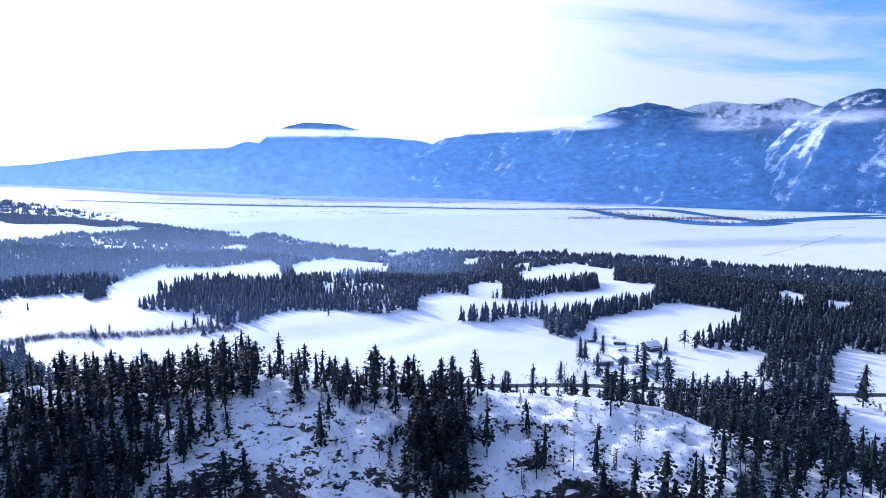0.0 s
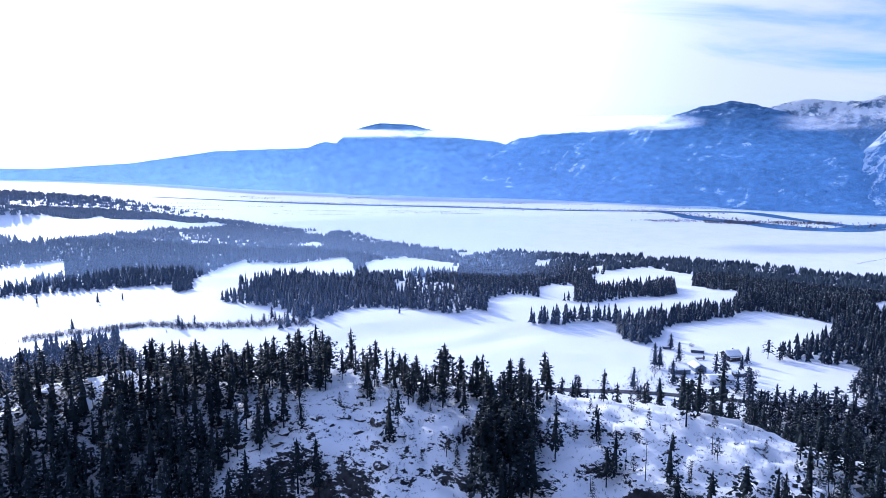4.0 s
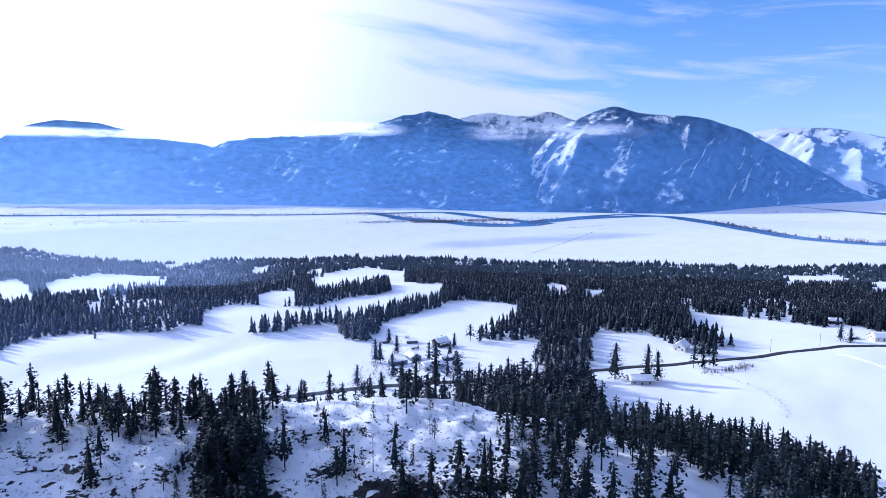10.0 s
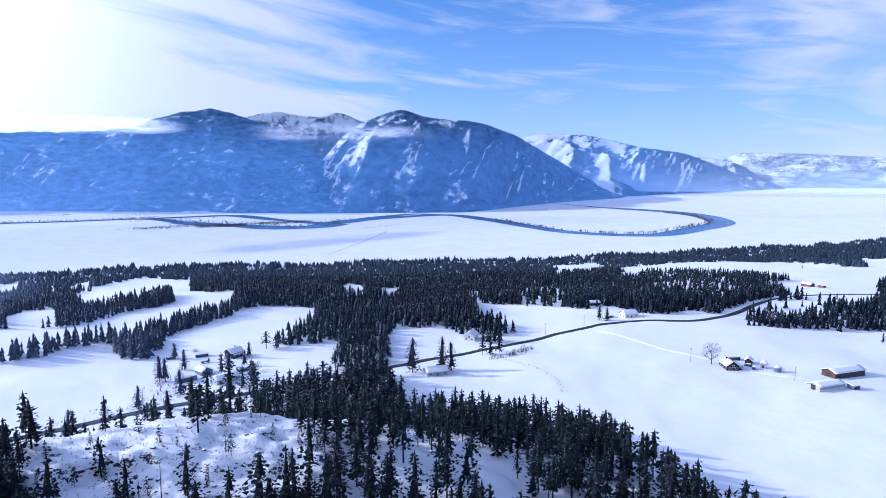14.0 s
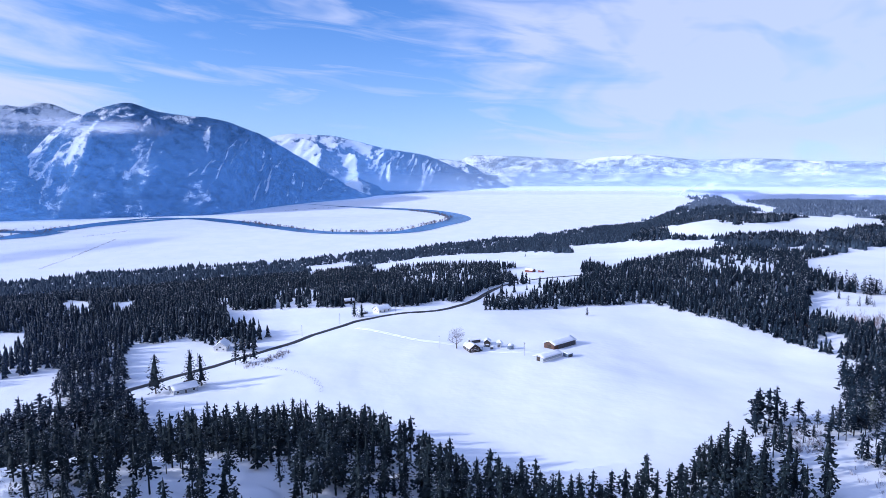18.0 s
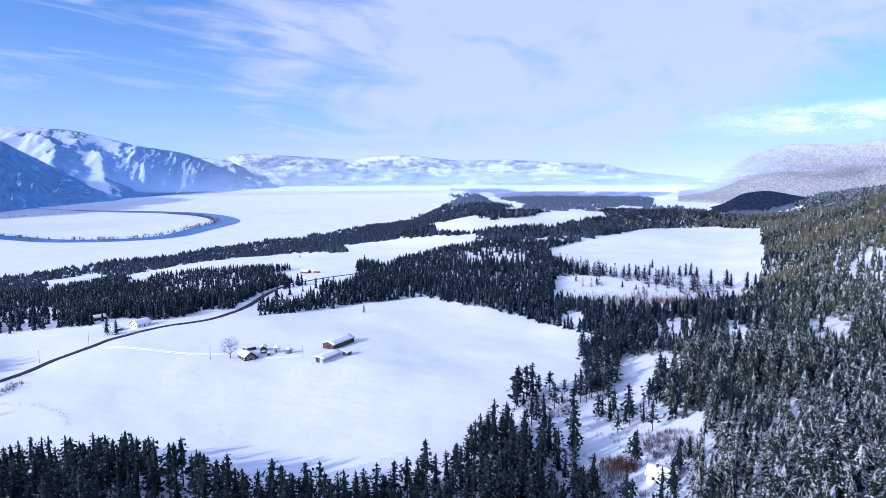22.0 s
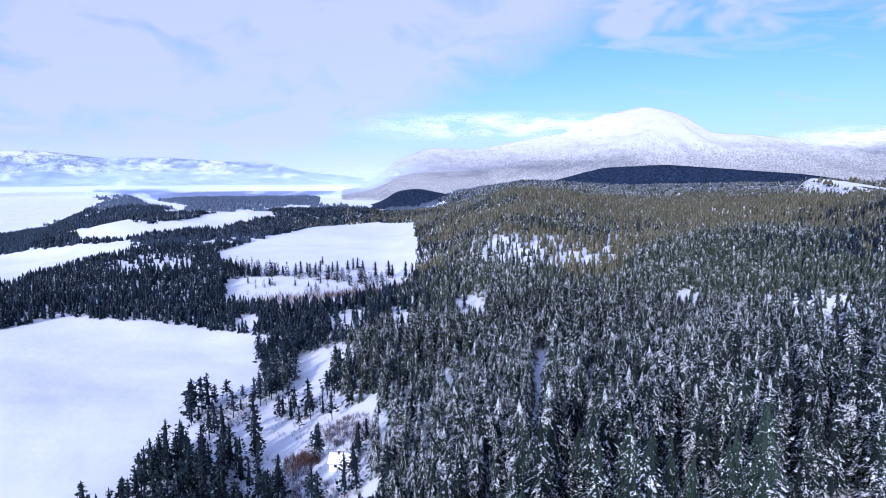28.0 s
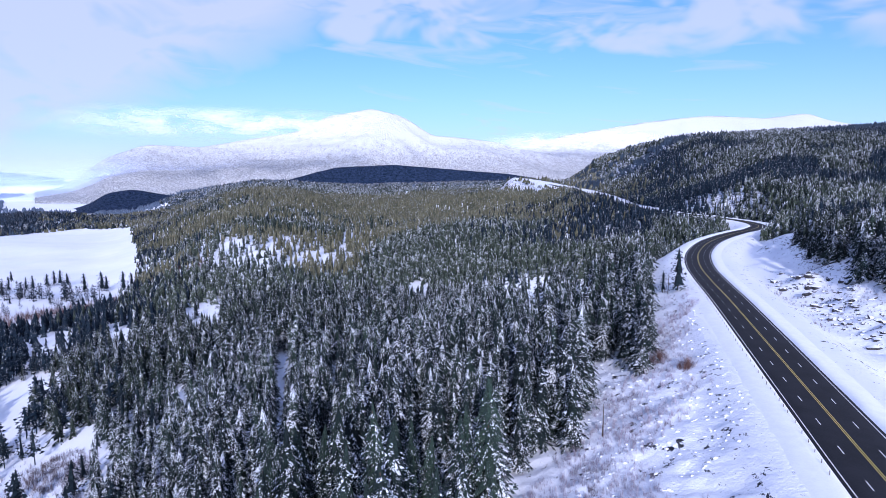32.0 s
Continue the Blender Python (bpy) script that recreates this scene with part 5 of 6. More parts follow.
def snow_slab(L, W, eave, ridge, side, over, seed):
    """Snow lying on a roof slope, uneven and rounded at its edge."""
    rng = np.random.default_rng(seed)
    nx, ny = 9, 5
    x = L / 2 + over + 0.05
    grade = (ridge - eave) / (W / 2)
    top, low = [], []
    for j in range(ny):
        t = j / (ny - 1)
        y = side * t * (W / 2 + over + 0.08)
        z = ridge - grade * abs(y)
        for i in range(nx):
            u = -x + 2 * x * i / (nx - 1)
            d = 0.34 + rng.uniform(-0.07, 0.07)
            if i in (0, nx - 1) or j == ny - 1:
                d *= 0.55
            top.append((u, y, z + 0.22 + d))
            low.append((u, y, z + 0.21))
    n = nx * ny
    v = top + low
    f = [tuple(int(k) for k in q) for q in grid_faces(ny, nx)]
    f2 = [tuple(k + n for k in q)[::-1] for q in f]
    rim = list(range(nx)) + [nx * (j + 1) - 1 for j in range(1, ny)] + [nx * (ny - 1) + i for i in range(nx - 2, -1, -1)] + [nx * j for j in range(ny - 2, 0, -1)]
    sides = [(rim[k], rim[(k + 1) % len(rim)], rim[(k + 1) % len(rim)] + n, rim[k] + n) for k in range(len(rim))]
    if side < 0:
        return v, f + f2 + [s[::-1] for s in sides]
    return v, [q[::-1] for q in f] + [q[::-1] for q in f2] + sides


def window_on(house, x, y, z, w, h, facing):
    """A framed pane on a wall; facing: 'x' or 'y' with its sign."""
    s = -1 if facing[0] == "-" else 1
    if facing[-1] == "y":
        fr = part("window", box(x, y + s * 0.04, z, w + 0.24, 0.1, h + 0.24), M_WALL_WHITE, house)
        part("pane", box(x, y + s * 0.08, z, w, 0.06, h), M_GLASS, fr, "dark glass pane")
        part("sill", box(x, y + s * 0.12, z - h / 2 - 0.12, w + 0.34, 0.18, 0.07), M_DRIFT, fr, "snowy sill")
    else:
        fr = part("window", box(x + s * 0.04, y, z, 0.1, w + 0.24, h + 0.24), M_WALL_WHITE, house)
        part("pane", box(x + s * 0.08, y, z, 0.06, w, h), M_GLASS, fr, "dark glass pane")
        part("sill", box(x + s * 0.12, y, z - h / 2 - 0.12, 0.18, w + 0.34, 0.07), M_DRIFT, fr, "snowy sill")


def gable_house(name, label, category, x, y, turn, L, W, eave, ridge, wall, windows=True, chimney=True, door=True, over=0.55, group="", bare=False, seed=1):
    h = thing(name, label, category, x, y, turn, group=group)
    part("wall", gable_body(L, W, eave, ridge), wall, h)
    for s in (-1, 1):
        part("roof_slope", slope_slab(L, W, eave, ridge, s, over, 0.18, 0.02), M_ROOF, h)
        if not (bare and s > 0):
            part("roof_snow", snow_slab(L, W, eave, ridge, s, over, seed + s), M_DRIFT, h, "thick snow on the roof", True)
    if windows:
        n = max(2, int(L / 3.5))
        for s, tag in ((-1, "-y"), (1, "+y")):
            for i in range(n):
                u = -L / 2 + L * (i + 0.5) / n
                if door and s < 0 and i == n // 2:
                    d = part("door", box(u, s * (W / 2 + 0.03), 1.05, 1.0, 0.12, 2.1), M_WOOD_DARK, h)
                    part("door_frame", box(u, s * (W / 2 + 0.02), 1.12, 1.25, 0.08, 2.3), M_WALL_WHITE, d)
                    continue
                window_on(h, u, s * W / 2, min(1.6, eave * 0.55), 1.1, 1.1, tag)
                if eave > 4:
                    window_on(h, u, s * W / 2, eave - 1.1, 1.0, 1.1, tag)
        for s, tag in ((-1, "-x"), (1, "+x")):
            window_on(h, s * L / 2, 0, eave * 0.95, 1.2, 1.1, tag)
            for k in (-1, 1):
                window_on(h, s * L / 2, k * W * 0.26, 1.5, 1.0, 1.1, tag)
    elif door:
        for s in (-1, 1):
            d = part("door", box(s * (L / 2 + 0.04), 0, 1.4, 0.12, 2.8, 2.8), M_WOOD_DARK, h)
            part("door_brace", box(s * (L / 2 + 0.12), 0, 1.4, 0.06, 2.8, 0.16), M_POST, d)
    if chimney:
        c = part("chimney", box(L * 0.18, W * 0.12, ridge + 0.3, 0.7, 0.7, 1.9), M_WOOD_BROWN, h, "brick chimney")
        part("chimney_cap", box(L * 0.18, W * 0.12, ridge + 1.35, 0.85, 0.85, 0.25), M_DRIFT, c)
    return h


def add_porch(h, L, W, depth, height, posts):
    part("porch_roof", box(0, -W / 2 - depth / 2, height, L, depth + 0.4, 0.16), M_ROOF, h)
    part("porch_snow", box(0, -W / 2 - depth / 2, height + 0.22, L + 0.1, depth + 0.5, 0.28), M_DRIFT, h)
    part("porch_floor", box(0, -W / 2 - depth / 2, 0.15, L, depth, 0.3), M_WOOD_DARK, h)
    for i in range(posts):
        part("porch_post", box(-L / 2 + 0.2 + (L - 0.4) * i / (posts - 1), -W / 2 - depth + 0.15, height / 2, 0.16, 0.16, height), M_POST, h)


def lean_shed(name, label, x, y, turn, L, W, h0, h1, wall, group="farm sheds"):
    """A low shed with a single roof slope and a dark panel for its shaded open front."""
    s = thing(name, label, "shed", x, y, turn, group=group)
    v = [(-L / 2, -W / 2, -0.8), (L / 2, -W / 2, -0.8), (L / 2, W / 2, -0.8), (-L / 2, W / 2, -0.8), (-L / 2, -W / 2, h0), (L / 2, -W / 2, h0), (L / 2, W / 2, h1), (-L / 2, W / 2, h1)]
    part("wall", (v, [(3, 2, 1, 0), (4, 5, 6, 7), (0, 1, 5, 4), (1, 2, 6, 5), (2, 3, 7, 6), (3, 0, 4, 7)]), wall, s)
    top = [(a * (L / 2 + 0.3), b * (W / 2 + 0.3), (h0 if b < 0 else h1) + dz) for dz in (0.02, 0.42) for a, b in ((-1, -1), (1, -1), (1, 1), (-1, 1))]
    part("roof_snow", (top, [(3, 2, 1, 0), (4, 5, 6, 7), (0, 1, 5, 4), (1, 2, 6, 5), (2, 3, 7, 6), (3, 0, 4, 7)]), M_DRIFT, s)
    # dark slab on the closed wall, for the shade inside a doorway
    part("opening_panel", box(0, -W / 2 - 0.02, h0 * 0.42, L * 0.6, 0.08, h0 * 0.8), M_ROOF, s, "dark panel in place of the shaded doorway")
    return s


def build_farm():
    # the long barns
    axis = math.degrees(math.atan2(-7.5, 22))
    barn = gable_house("barn", "long brown board barn with snowy roof and open side", "barn", 413, 138, axis, 24, 9, 3.4, 5.2, M_WOOD_BROWN, False, False, True, 0.6, "farm barns", seed=3)
    # dark slab on the closed wall, for the shade inside the open side
    part("bay_shade", box(1.5, -5.03, 1.5, 20, 0.1, 2.9), M_ROOF, barn, "dark panel in place of the shaded open side")
    for i in range(8):
        part("bay_post", box(-8 + i * 2.7, -5.12, 1.5, 0.22, 0.2, 3.1), M_POST, barn)
    low = gable_house("barn", "low grey metal barn under deep snow", "barn", 377, 134, axis, 19, 8, 2.4, 3.6, M_WALL_GREY, False, False, True, 0.5, "farm barns", seed=5)
    part("base_board", box(0, -4.04, 0.35, 19, 0.08, 0.7), M_WALL_WHITE, low)
    lean_shed("shed", "small dark shed beside the low barn", 388, 124, axis, 5, 4, 2.2, 3.0, M_WALL_BLUE)
    # the house and its sheds
    house = gable_house("farmhouse", "old farmhouse with dark gable and snowy roof beside a bare tree", "house", 372, 187, 50, 11.5, 7.5, 2.7, 5.4, M_WOOD_DARK, seed=7)
    add_porch(house, 9, 8.5, 2.0, 2.4, 5)
    lean_shed("shed", "long low dark shed with snow on its roof", 390, 194, -35, 8, 4, 2.0, 2.8, M_WOOD_DARK)
    gable_house("shed", "small dark gabled shed in the farmyard", "shed", 391, 184, 20, 5.5, 4.2, 2.0, 3.6, M_WOOD_DARK, False, False, True, 0.35, "farm sheds", seed=9)
    hut = thing("pump_house", "little square pump house with a pointed snowy roof", "shed", 389, 174, 20)
    part("wall", box(0, 0, 1.2, 3, 3, 4.2), M_WALL_GREY, hut)
    part("roof", ([(-1.9, -1.9, 3.3), (1.9, -1.9, 3.3), (1.9, 1.9, 3.3), (-1.9, 1.9, 3.3), (0, 0, 5.4)], [(3, 2, 1, 0), (0, 1, 4), (1, 2, 4), (2, 3, 4), (3, 0, 4)]), M_DRIFT, hut)
    part("door", box(-1.53, 0, 0.95, 0.08, 0.9, 1.9), M_WOOD_DARK, hut)
    silo = thing("grain_bin", "round dark grain bin with a snowy cone roof", "grain bin", 388, 165)
    part("drum", tube((0, 0, -0.5), (0, 0, 2.8), 2.2, 2.2, 24), M_WALL_BLUE, silo)
    for z in (0.6, 1.4, 2.2, 3.0):
        part("hoop", tube((0, 0, z), (0, 0, z + 0.08), 2.24, 2.24, 24), M_STEEL, silo)
    part("roof", tube((0, 0, 2.8), (0, 0, 4.0), 2.4, 0.25, 24), M_DRIFT, silo)
    part("cap", tube((0, 0, 4.0), (0, 0, 4.25), 0.3, 0.2, 10), M_STEEL, silo)
    car_under_snow(381, 176, 25)
    car_under_snow(384, 181, 100)
    # houses by the lane
    g = "houses by the lane"
    h = gable_house("house", "dark two-storey log house with a snowy roof and porch", "house", 141, 412, 20, 9.5, 7, 3.6, 5.9, M_WOOD_DARK, over=0.8, group=g, seed=11)
    add_porch(h, 8.6, 7, 2.0, 2.4, 4)
    lean_shed("shed", "dark green flat shed in the yard", 100, 377, 12, 11, 6, 2.8, 3.2, M_WALL_BLUE)
    gable_house("garage", "slate blue garage with a snowy gable roof", "garage", 113, 386, 100, 9, 7, 3.0, 5.0, M_WALL_BLUE, False, False, True, 0.5, g, seed=13)
    gable_house("house", "long single-storey house with a broad snowy roof", "house", 117, 359, 10, 14, 8, 2.9, 4.6, M_WALL_GREY, group=g, seed=15)
    lean_shed("shed", "dark wood shed at the field's edge", 124, 426, -10, 8, 4, 2.0, 2.7, M_WOOD_DARK)
    lean_shed("shed", "small dark shed near the trees", 106, 434, 10, 5, 3, 1.8, 2.3, M_WOOD_DARK)
    lean_shed("shed", "low dark carport with snow on top", 134, 376, 5, 7, 4, 2.0, 2.4, M_WOOD_DARK)
    cart = thing("hay_wagon", "dark flat hay wagon standing in the snow", "wagon", 121, 409, 8)
    part("bed", box(0, 0, 0.95, 5.5, 2.2, 0.3), M_WOOD_DARK, cart)
    part("rack", box(2.5, 0, 1.8, 0.15, 2.1, 1.5), M_WOOD_DARK, cart)
    for a in (-1.9, 1.9):
        for b in (-1, 1):
            part("wheel", tube((a, b * 0.95, 0.45), (a, b * 1.2, 0.45), 0.45, 0.45, 12), M_ROOF, cart)
    gable_house("house", "cream-white house with a steep snowy roof by the lane", "house", 300, 350, 35, 12, 8.5, 3.2, 6.6, M_WALL_WHITE, group=g, seed=17)
    h = gable_house("house", "pale bungalow with partly bare dark roof under tall firs", "house", 222, 292, -20, 13, 9, 2.7, 4.6, M_WALL_GREY, group=g, bare=True, seed=19)
    # the second farm
    gable_house("house", "white gabled farmhouse beside the lane", "house", 448, 315, -20, 13, 9, 3.0, 5.8, M_WALL_WHITE, group=g, seed=21)
    gable_house("shed", "dark barn shed with a snowy roof near the woods", "shed", 479, 376, -30, 10, 6, 2.6, 4.4, M_WOOD_DARK, False, False, True, 0.4, "farm sheds", seed=23)
    lean_shed("shed", "low snow-covered shed beside the farmhouse", 434, 326, -20, 9, 5, 1.9, 2.6, M_WALL_GREY)
    gable_house("cabin", "small cabin with a snowy roof among brush and firs", "cabin", 228, -47, 65, 10, 7, 2.8, 5.4, M_WALL_WHITE, group=g, seed=25)
    gable_house("barn", "reddish barn with a snowy roof at a far field", "barn", 806, 314, 70, 13, 7, 3.0, 5.0, M_WALL_RED, False, False, True, 0.5, "farm barns", seed=27)
    lean_shed("shed", "small red shed beside the far barn", 800, 296, 70, 7, 4, 2.4, 3.0, M_WALL_RED)


def car_under_snow(x, y, turn):
    c = thing("parked_car", "parked dark car with a thick cap of snow", "car", x, y, turn, group="parked cars")
    side = [(-2.2, 0.35), (2.2, 0.35), (2.25, 0.85), (1.3, 0.95), (0.7, 1.45), (-1.2, 1.45), (-1.8, 0.95), (-2.2, 0.9)]
    n = len(side)
    v = [(a, -0.85, b) for a, b in side] + [(a, 0.85, b) for a, b in side]
    part("body", (v, [tuple(range(n)), tuple(range(2 * n - 1, n - 1, -1))] + [(i, i + n, (i + 1) % n + n, (i + 1) % n) for i in range(n)]), M_ROOF, c)
    part("snow_cap", box(-0.25, 0, 1.6, 2.2, 1.7, 0.34), M_DRIFT, c)
    part("bonnet_snow", box(1.75, 0, 1.02, 1.0, 1.6, 0.22), M_DRIFT, c)
    for a in (-1.35, 1.4):
        for b in (-1, 1):
            w = part("wheel", tube((a, b * 0.7, 0.33), (a, b * 0.92, 0.33), 0.33, 0.33, 12), M_ROOF, c)
            part("rim", tube((a, b * 0.9, 0.33), (a, b * 0.94, 0.33), 0.18, 0.18, 10), M_STEEL, w)


build_farm()


# ---- trees that stand as things ----
near_trees = plant_forest()
plant_single_trees(*near_trees)


def yard_trees():
    rng = np.random.default_rng(31)
    spots = [(67, 344, 13), (87, 385, 17), (90, 384, 15), (90, 352, 15), (106, 402, 14), (108, 432, 12), (34, 330, 13), (124, 372, 12), (139, 386, 11), (128, 345, 14), (67, 325, 9),
             (212, 302, 23), (231, 297, 22), (234, 292, 19), (419, 323, 15), (421, 317, 12), (52, 350, 8), (78, 331, 11), (105, -238, 17), (112, -240, 9), (148, 402, 12)]
    # the thin belt before the frozen meadow, and lone trees along the hedges
    spots += [(751, -31, 14), (743, -38, 12), (751, -47, 15), (746, -55, 11), (748, -77, 16), (747, -86, 13), (753, -102, 15), (748, -107, 18), (751, -115, 16), (746, -124, 14), (757, -132, 17), (843, -150, 13), (762, -148, 14), (757, -153, 16), (770, -169, 15), (780, -178, 17), (775, -183, 18), (769, -188, 14), (715, -190, 20), (703, -203, 22), (694, -205, 18), (671, -214, 20), (672, -222, 16), (711, -44, 9), (705, -66, 8), (682, -91, 9), (672, -104, 7), (690, -120, 9), (668, -148, 8), (-253, 436, 11), (-249, 434, 9), (-245, 445, 9), (-323, 413, 11), (-204, 457, 9), (-197, 464, 8), (-193, 470, 12), (-189, 467, 9), (-182, 470, 8), (-173, 465, 8), (-95, 503, 6), (-447, 528, 10), (-377, 517, 11), (-363, 532, 8), (534, 154, 8), (1170, 467, 7), (676, 236, 7), (564, 179, 6)]
    spots += [(226, -22, 15), (256, -42, 12), (233, -54, 14), (216, -48, 12), (300, -36, 11), (296, -43, 10), (312, 6, 8), (322, -14, 6), (244, -60, 10)]
    belt = []
    for cx, cy, dx, dy, n in ((800, -32, 9, 9, 9), (772, -50, 8, 8, 10), (748, -72, 8, 7, 11), (742, -92, 6, 5, 6), (730, -112, 5, 6, 7), (716, -132, 6, 7, 9), (698, -148, 6, 6, 8), (686, -166, 6, 5, 6), (664, -172, 7, 6, 6), (640, -178, 7, 5, 5), (690, -70, 16, 14, 6), (650, -110, 18, 14, 7), (620, -150, 14, 12, 6)):
        belt += [(cx + rng.normal(0, dx), cy + rng.normal(0, dy), rng.uniform(6, 11) if dx > 12 else rng.uniform(11, 20)) for i in range(n)]
    bx, by, bh = np.array(belt).T
    crowns = [join([crown_sprays(rng, rng.uniform(0.04, 0.3), rng.uniform(0.17, 0.25), 12, 6, 1, 0.11, 0.4, 0.25), trunk_shape(rng, 0, 0.9, 4)]) for i in range(6)]
    stand_of_trees("tree_belt", "thin belt of dark conifers beside the frozen meadow", bx, by, bh, rng.uniform(1.0, 1.3, len(bx)), crowns, M_TREE, 91)
    base = [conifer_thing("conifer", "lone dark conifer standing in the snow by a farm", rng, M_TREE_NEAR, 0.06 + 0.04 * i, 0.25, 0.35) for i in range(3)]
    for i, (x, y, h) in enumerate(spots):
        w = rng.uniform(1.15, 1.5)
        m = pose(x, y, float(land(x, y)) - 0.1, 0, 0, float(rng.uniform(0, 360))) @ Matrix.Diagonal((h * w, h * w, h, 1))
        if i < 3:
            base[i].matrix_basis = m
        else:
            copy_thing(base[i % 3], m @ Matrix.Diagonal([1 / q for q in base[i % 3].scale] + [1]))


def young_conifers():
    """Small conifers dotted over the open rock and snow of the knoll."""
    rng = np.random.default_rng(58)
    base = []
    for i in range(3):
        root = new("young_conifer")
        tagged(root, "small young conifer growing on the snowy rocky knoll", "tree", "young conifers on the knoll")
        part("trunk", trunk_shape(rng, 0, 0.93, 5, 0.016), M_BARK, root)
        part("crown", crown_sprays(rng, 0.10 + 0.08 * i, 0.2, 11, 6, 2, 0.085, 0.2, 0.3), M_TREE_NEAR, root)
        base.append(root)
    n = 0
    while n < 58:
        x, y = rng.uniform(-95, 95), rng.uniform(160, 212)
        h = rng.uniform(2.5, 7.5)
        w = h * rng.uniform(0.9, 1.25)
        m = pose(x, y, float(land(x, y)) - 0.15, 0, 0, float(rng.uniform(0, 360))) @ Matrix.Diagonal((w, w, h, 1))
        if n < 3:
            base[n].matrix_basis = m
        else:
            copy_thing(base[n % 3], m @ Matrix.Diagonal([1 / q for q in base[n % 3].scale] + [1]))
        n += 1


def limbs(rng, p, d, length, radius, depth, out):
    """Forking limbs; out collects tubes level by level."""
    q = p + d * length
    radius = max(radius, 0.035)
    out[min(depth, len(out) - 1)].append(tube(p, q, radius, radius * 0.62, 5 if depth < 2 else 3))
    if depth >= 5:
        return
    for i in range(3 if depth < 3 else 2):
        a = Vector((rng.uniform(-1, 1), rng.uniform(-1, 1), rng.uniform(-0.25, 0.7))).normalized()
        limbs(rng, p + d * length * rng.uniform(0.6, 1.0), (d * 0.75 + a * 0.75).normalized(), length * rng.uniform(0.6, 0.8), radius * 0.58, depth + 1, out)


def bare_tree(x, y, h, label, seed, material):
    t = thing("bare_tree", label, "tree", x, y, seed * 40, group="bare trees")
    rng = random.Random(seed)
    out = [[], [], []]
    limbs(rng, Vector((0, 0, -0.3)), Vector((0.03, 0, 1)).normalized(), h * 0.30, h * 0.024, 0, out)
    for i in range(int(26 * h)):
        d = Vector((rng.gauss(0, 1), rng.gauss(0, 1), rng.gauss(0, 0.8))).normalized()
        a = Vector((0, 0, h * 0.6)) + d * h * 0.36 * rng.random() ** 0.4 * 0.9
        w = Vector((rng.gauss(0, 0.5), rng.gauss(0, 0.5), rng.gauss(0.25, 0.4))) + d * 0.5
        out[2].append(tube(a, a + w.normalized() * h * rng.uniform(0.06, 0.14), 0.05, 0.02, 3))
    part("trunk", meld(*out[0]), M_BARK, t)
    part("limb", meld(*out[1]), material, t)
    tagged(part("twigs", meld(*out[2]), material, t), kind="stuff")
    return t


def shrubs(name, label, x, y, h, material, seed, twigs=14, thick=0.016):
    """Leafless brush: fans of thin upright twigs in one mesh."""
    rng = np.random.default_rng(seed)
    z = land(x, y)
    X, Y, Z, k = far(x, y, z)
    n = len(x)
    a = rng.uniform(0, 6.28, (n, twigs))
    lean = rng.uniform(0.1, 0.75, (n, twigs))
    L = (h * k)[:, None] * rng.uniform(0.6, 1.1, (n, twigs))
    bx = X[:, None] + np.cos(a) * 0.15 * L
    by = Y[:, None] + np.sin(a) * 0.15 * L
    tx, ty, tz = X[:, None] + np.cos(a) * lean * L, Y[:, None] + np.sin(a) * lean * L, Z[:, None] + L * (1 - lean * 0.35)
    t = thick * L
    px, py = -np.sin(a) * t, np.cos(a) * t
    zb = np.repeat((Z - 0.15)[:, None], twigs, 1)
    mx, my, mz = (bx + tx) / 2 + px * 9, (by + ty) / 2 + py * 9, (zb + tz) / 2 + L * 0.22
    V = np.stack([np.stack([bx - px, by - py, zb], -1), np.stack([bx + px, by + py, zb], -1), np.stack([tx, ty, tz], -1),
                  np.stack([(bx + tx) / 2, (by + ty) / 2, (zb + tz) / 2], -1), np.stack([mx, my, mz], -1), np.stack([(bx + tx) / 2, (by + ty) / 2, (zb + tz) / 2 + t * 2], -1)], 2).reshape(-1, 3)
    base = np.arange(n * twigs)[:, None] * 6
    F = np.concatenate([base + np.array([[0, 1, 2]]), base + np.array([[3, 4, 5]])])
    ob = new(name, mesh_from(name, V, F, material))
    return tagged(ob, label, "shrubs", kind="stuff")


def along(pts, n, spread, seed):
    """Places scattered along a line."""
    rng = np.random.default_rng(seed)
    P = np.array(spline(pts, 3.0))
    i = rng.uniform(0, len(P) - 1.001, n)
    a = P[i.astype(int)]
    return a[:, 0] + rng.normal(0, spread, n), a[:, 1] + rng.normal(0, spread, n)


def patch(cx, cy, rx, ry, n, seed):
    rng = np.random.default_rng(seed)
    a, q = rng.uniform(0, 6.28, n), np.sqrt(rng.random(n))
    return cx + rx * q * np.cos(a), cy + ry * q * np.sin(a)


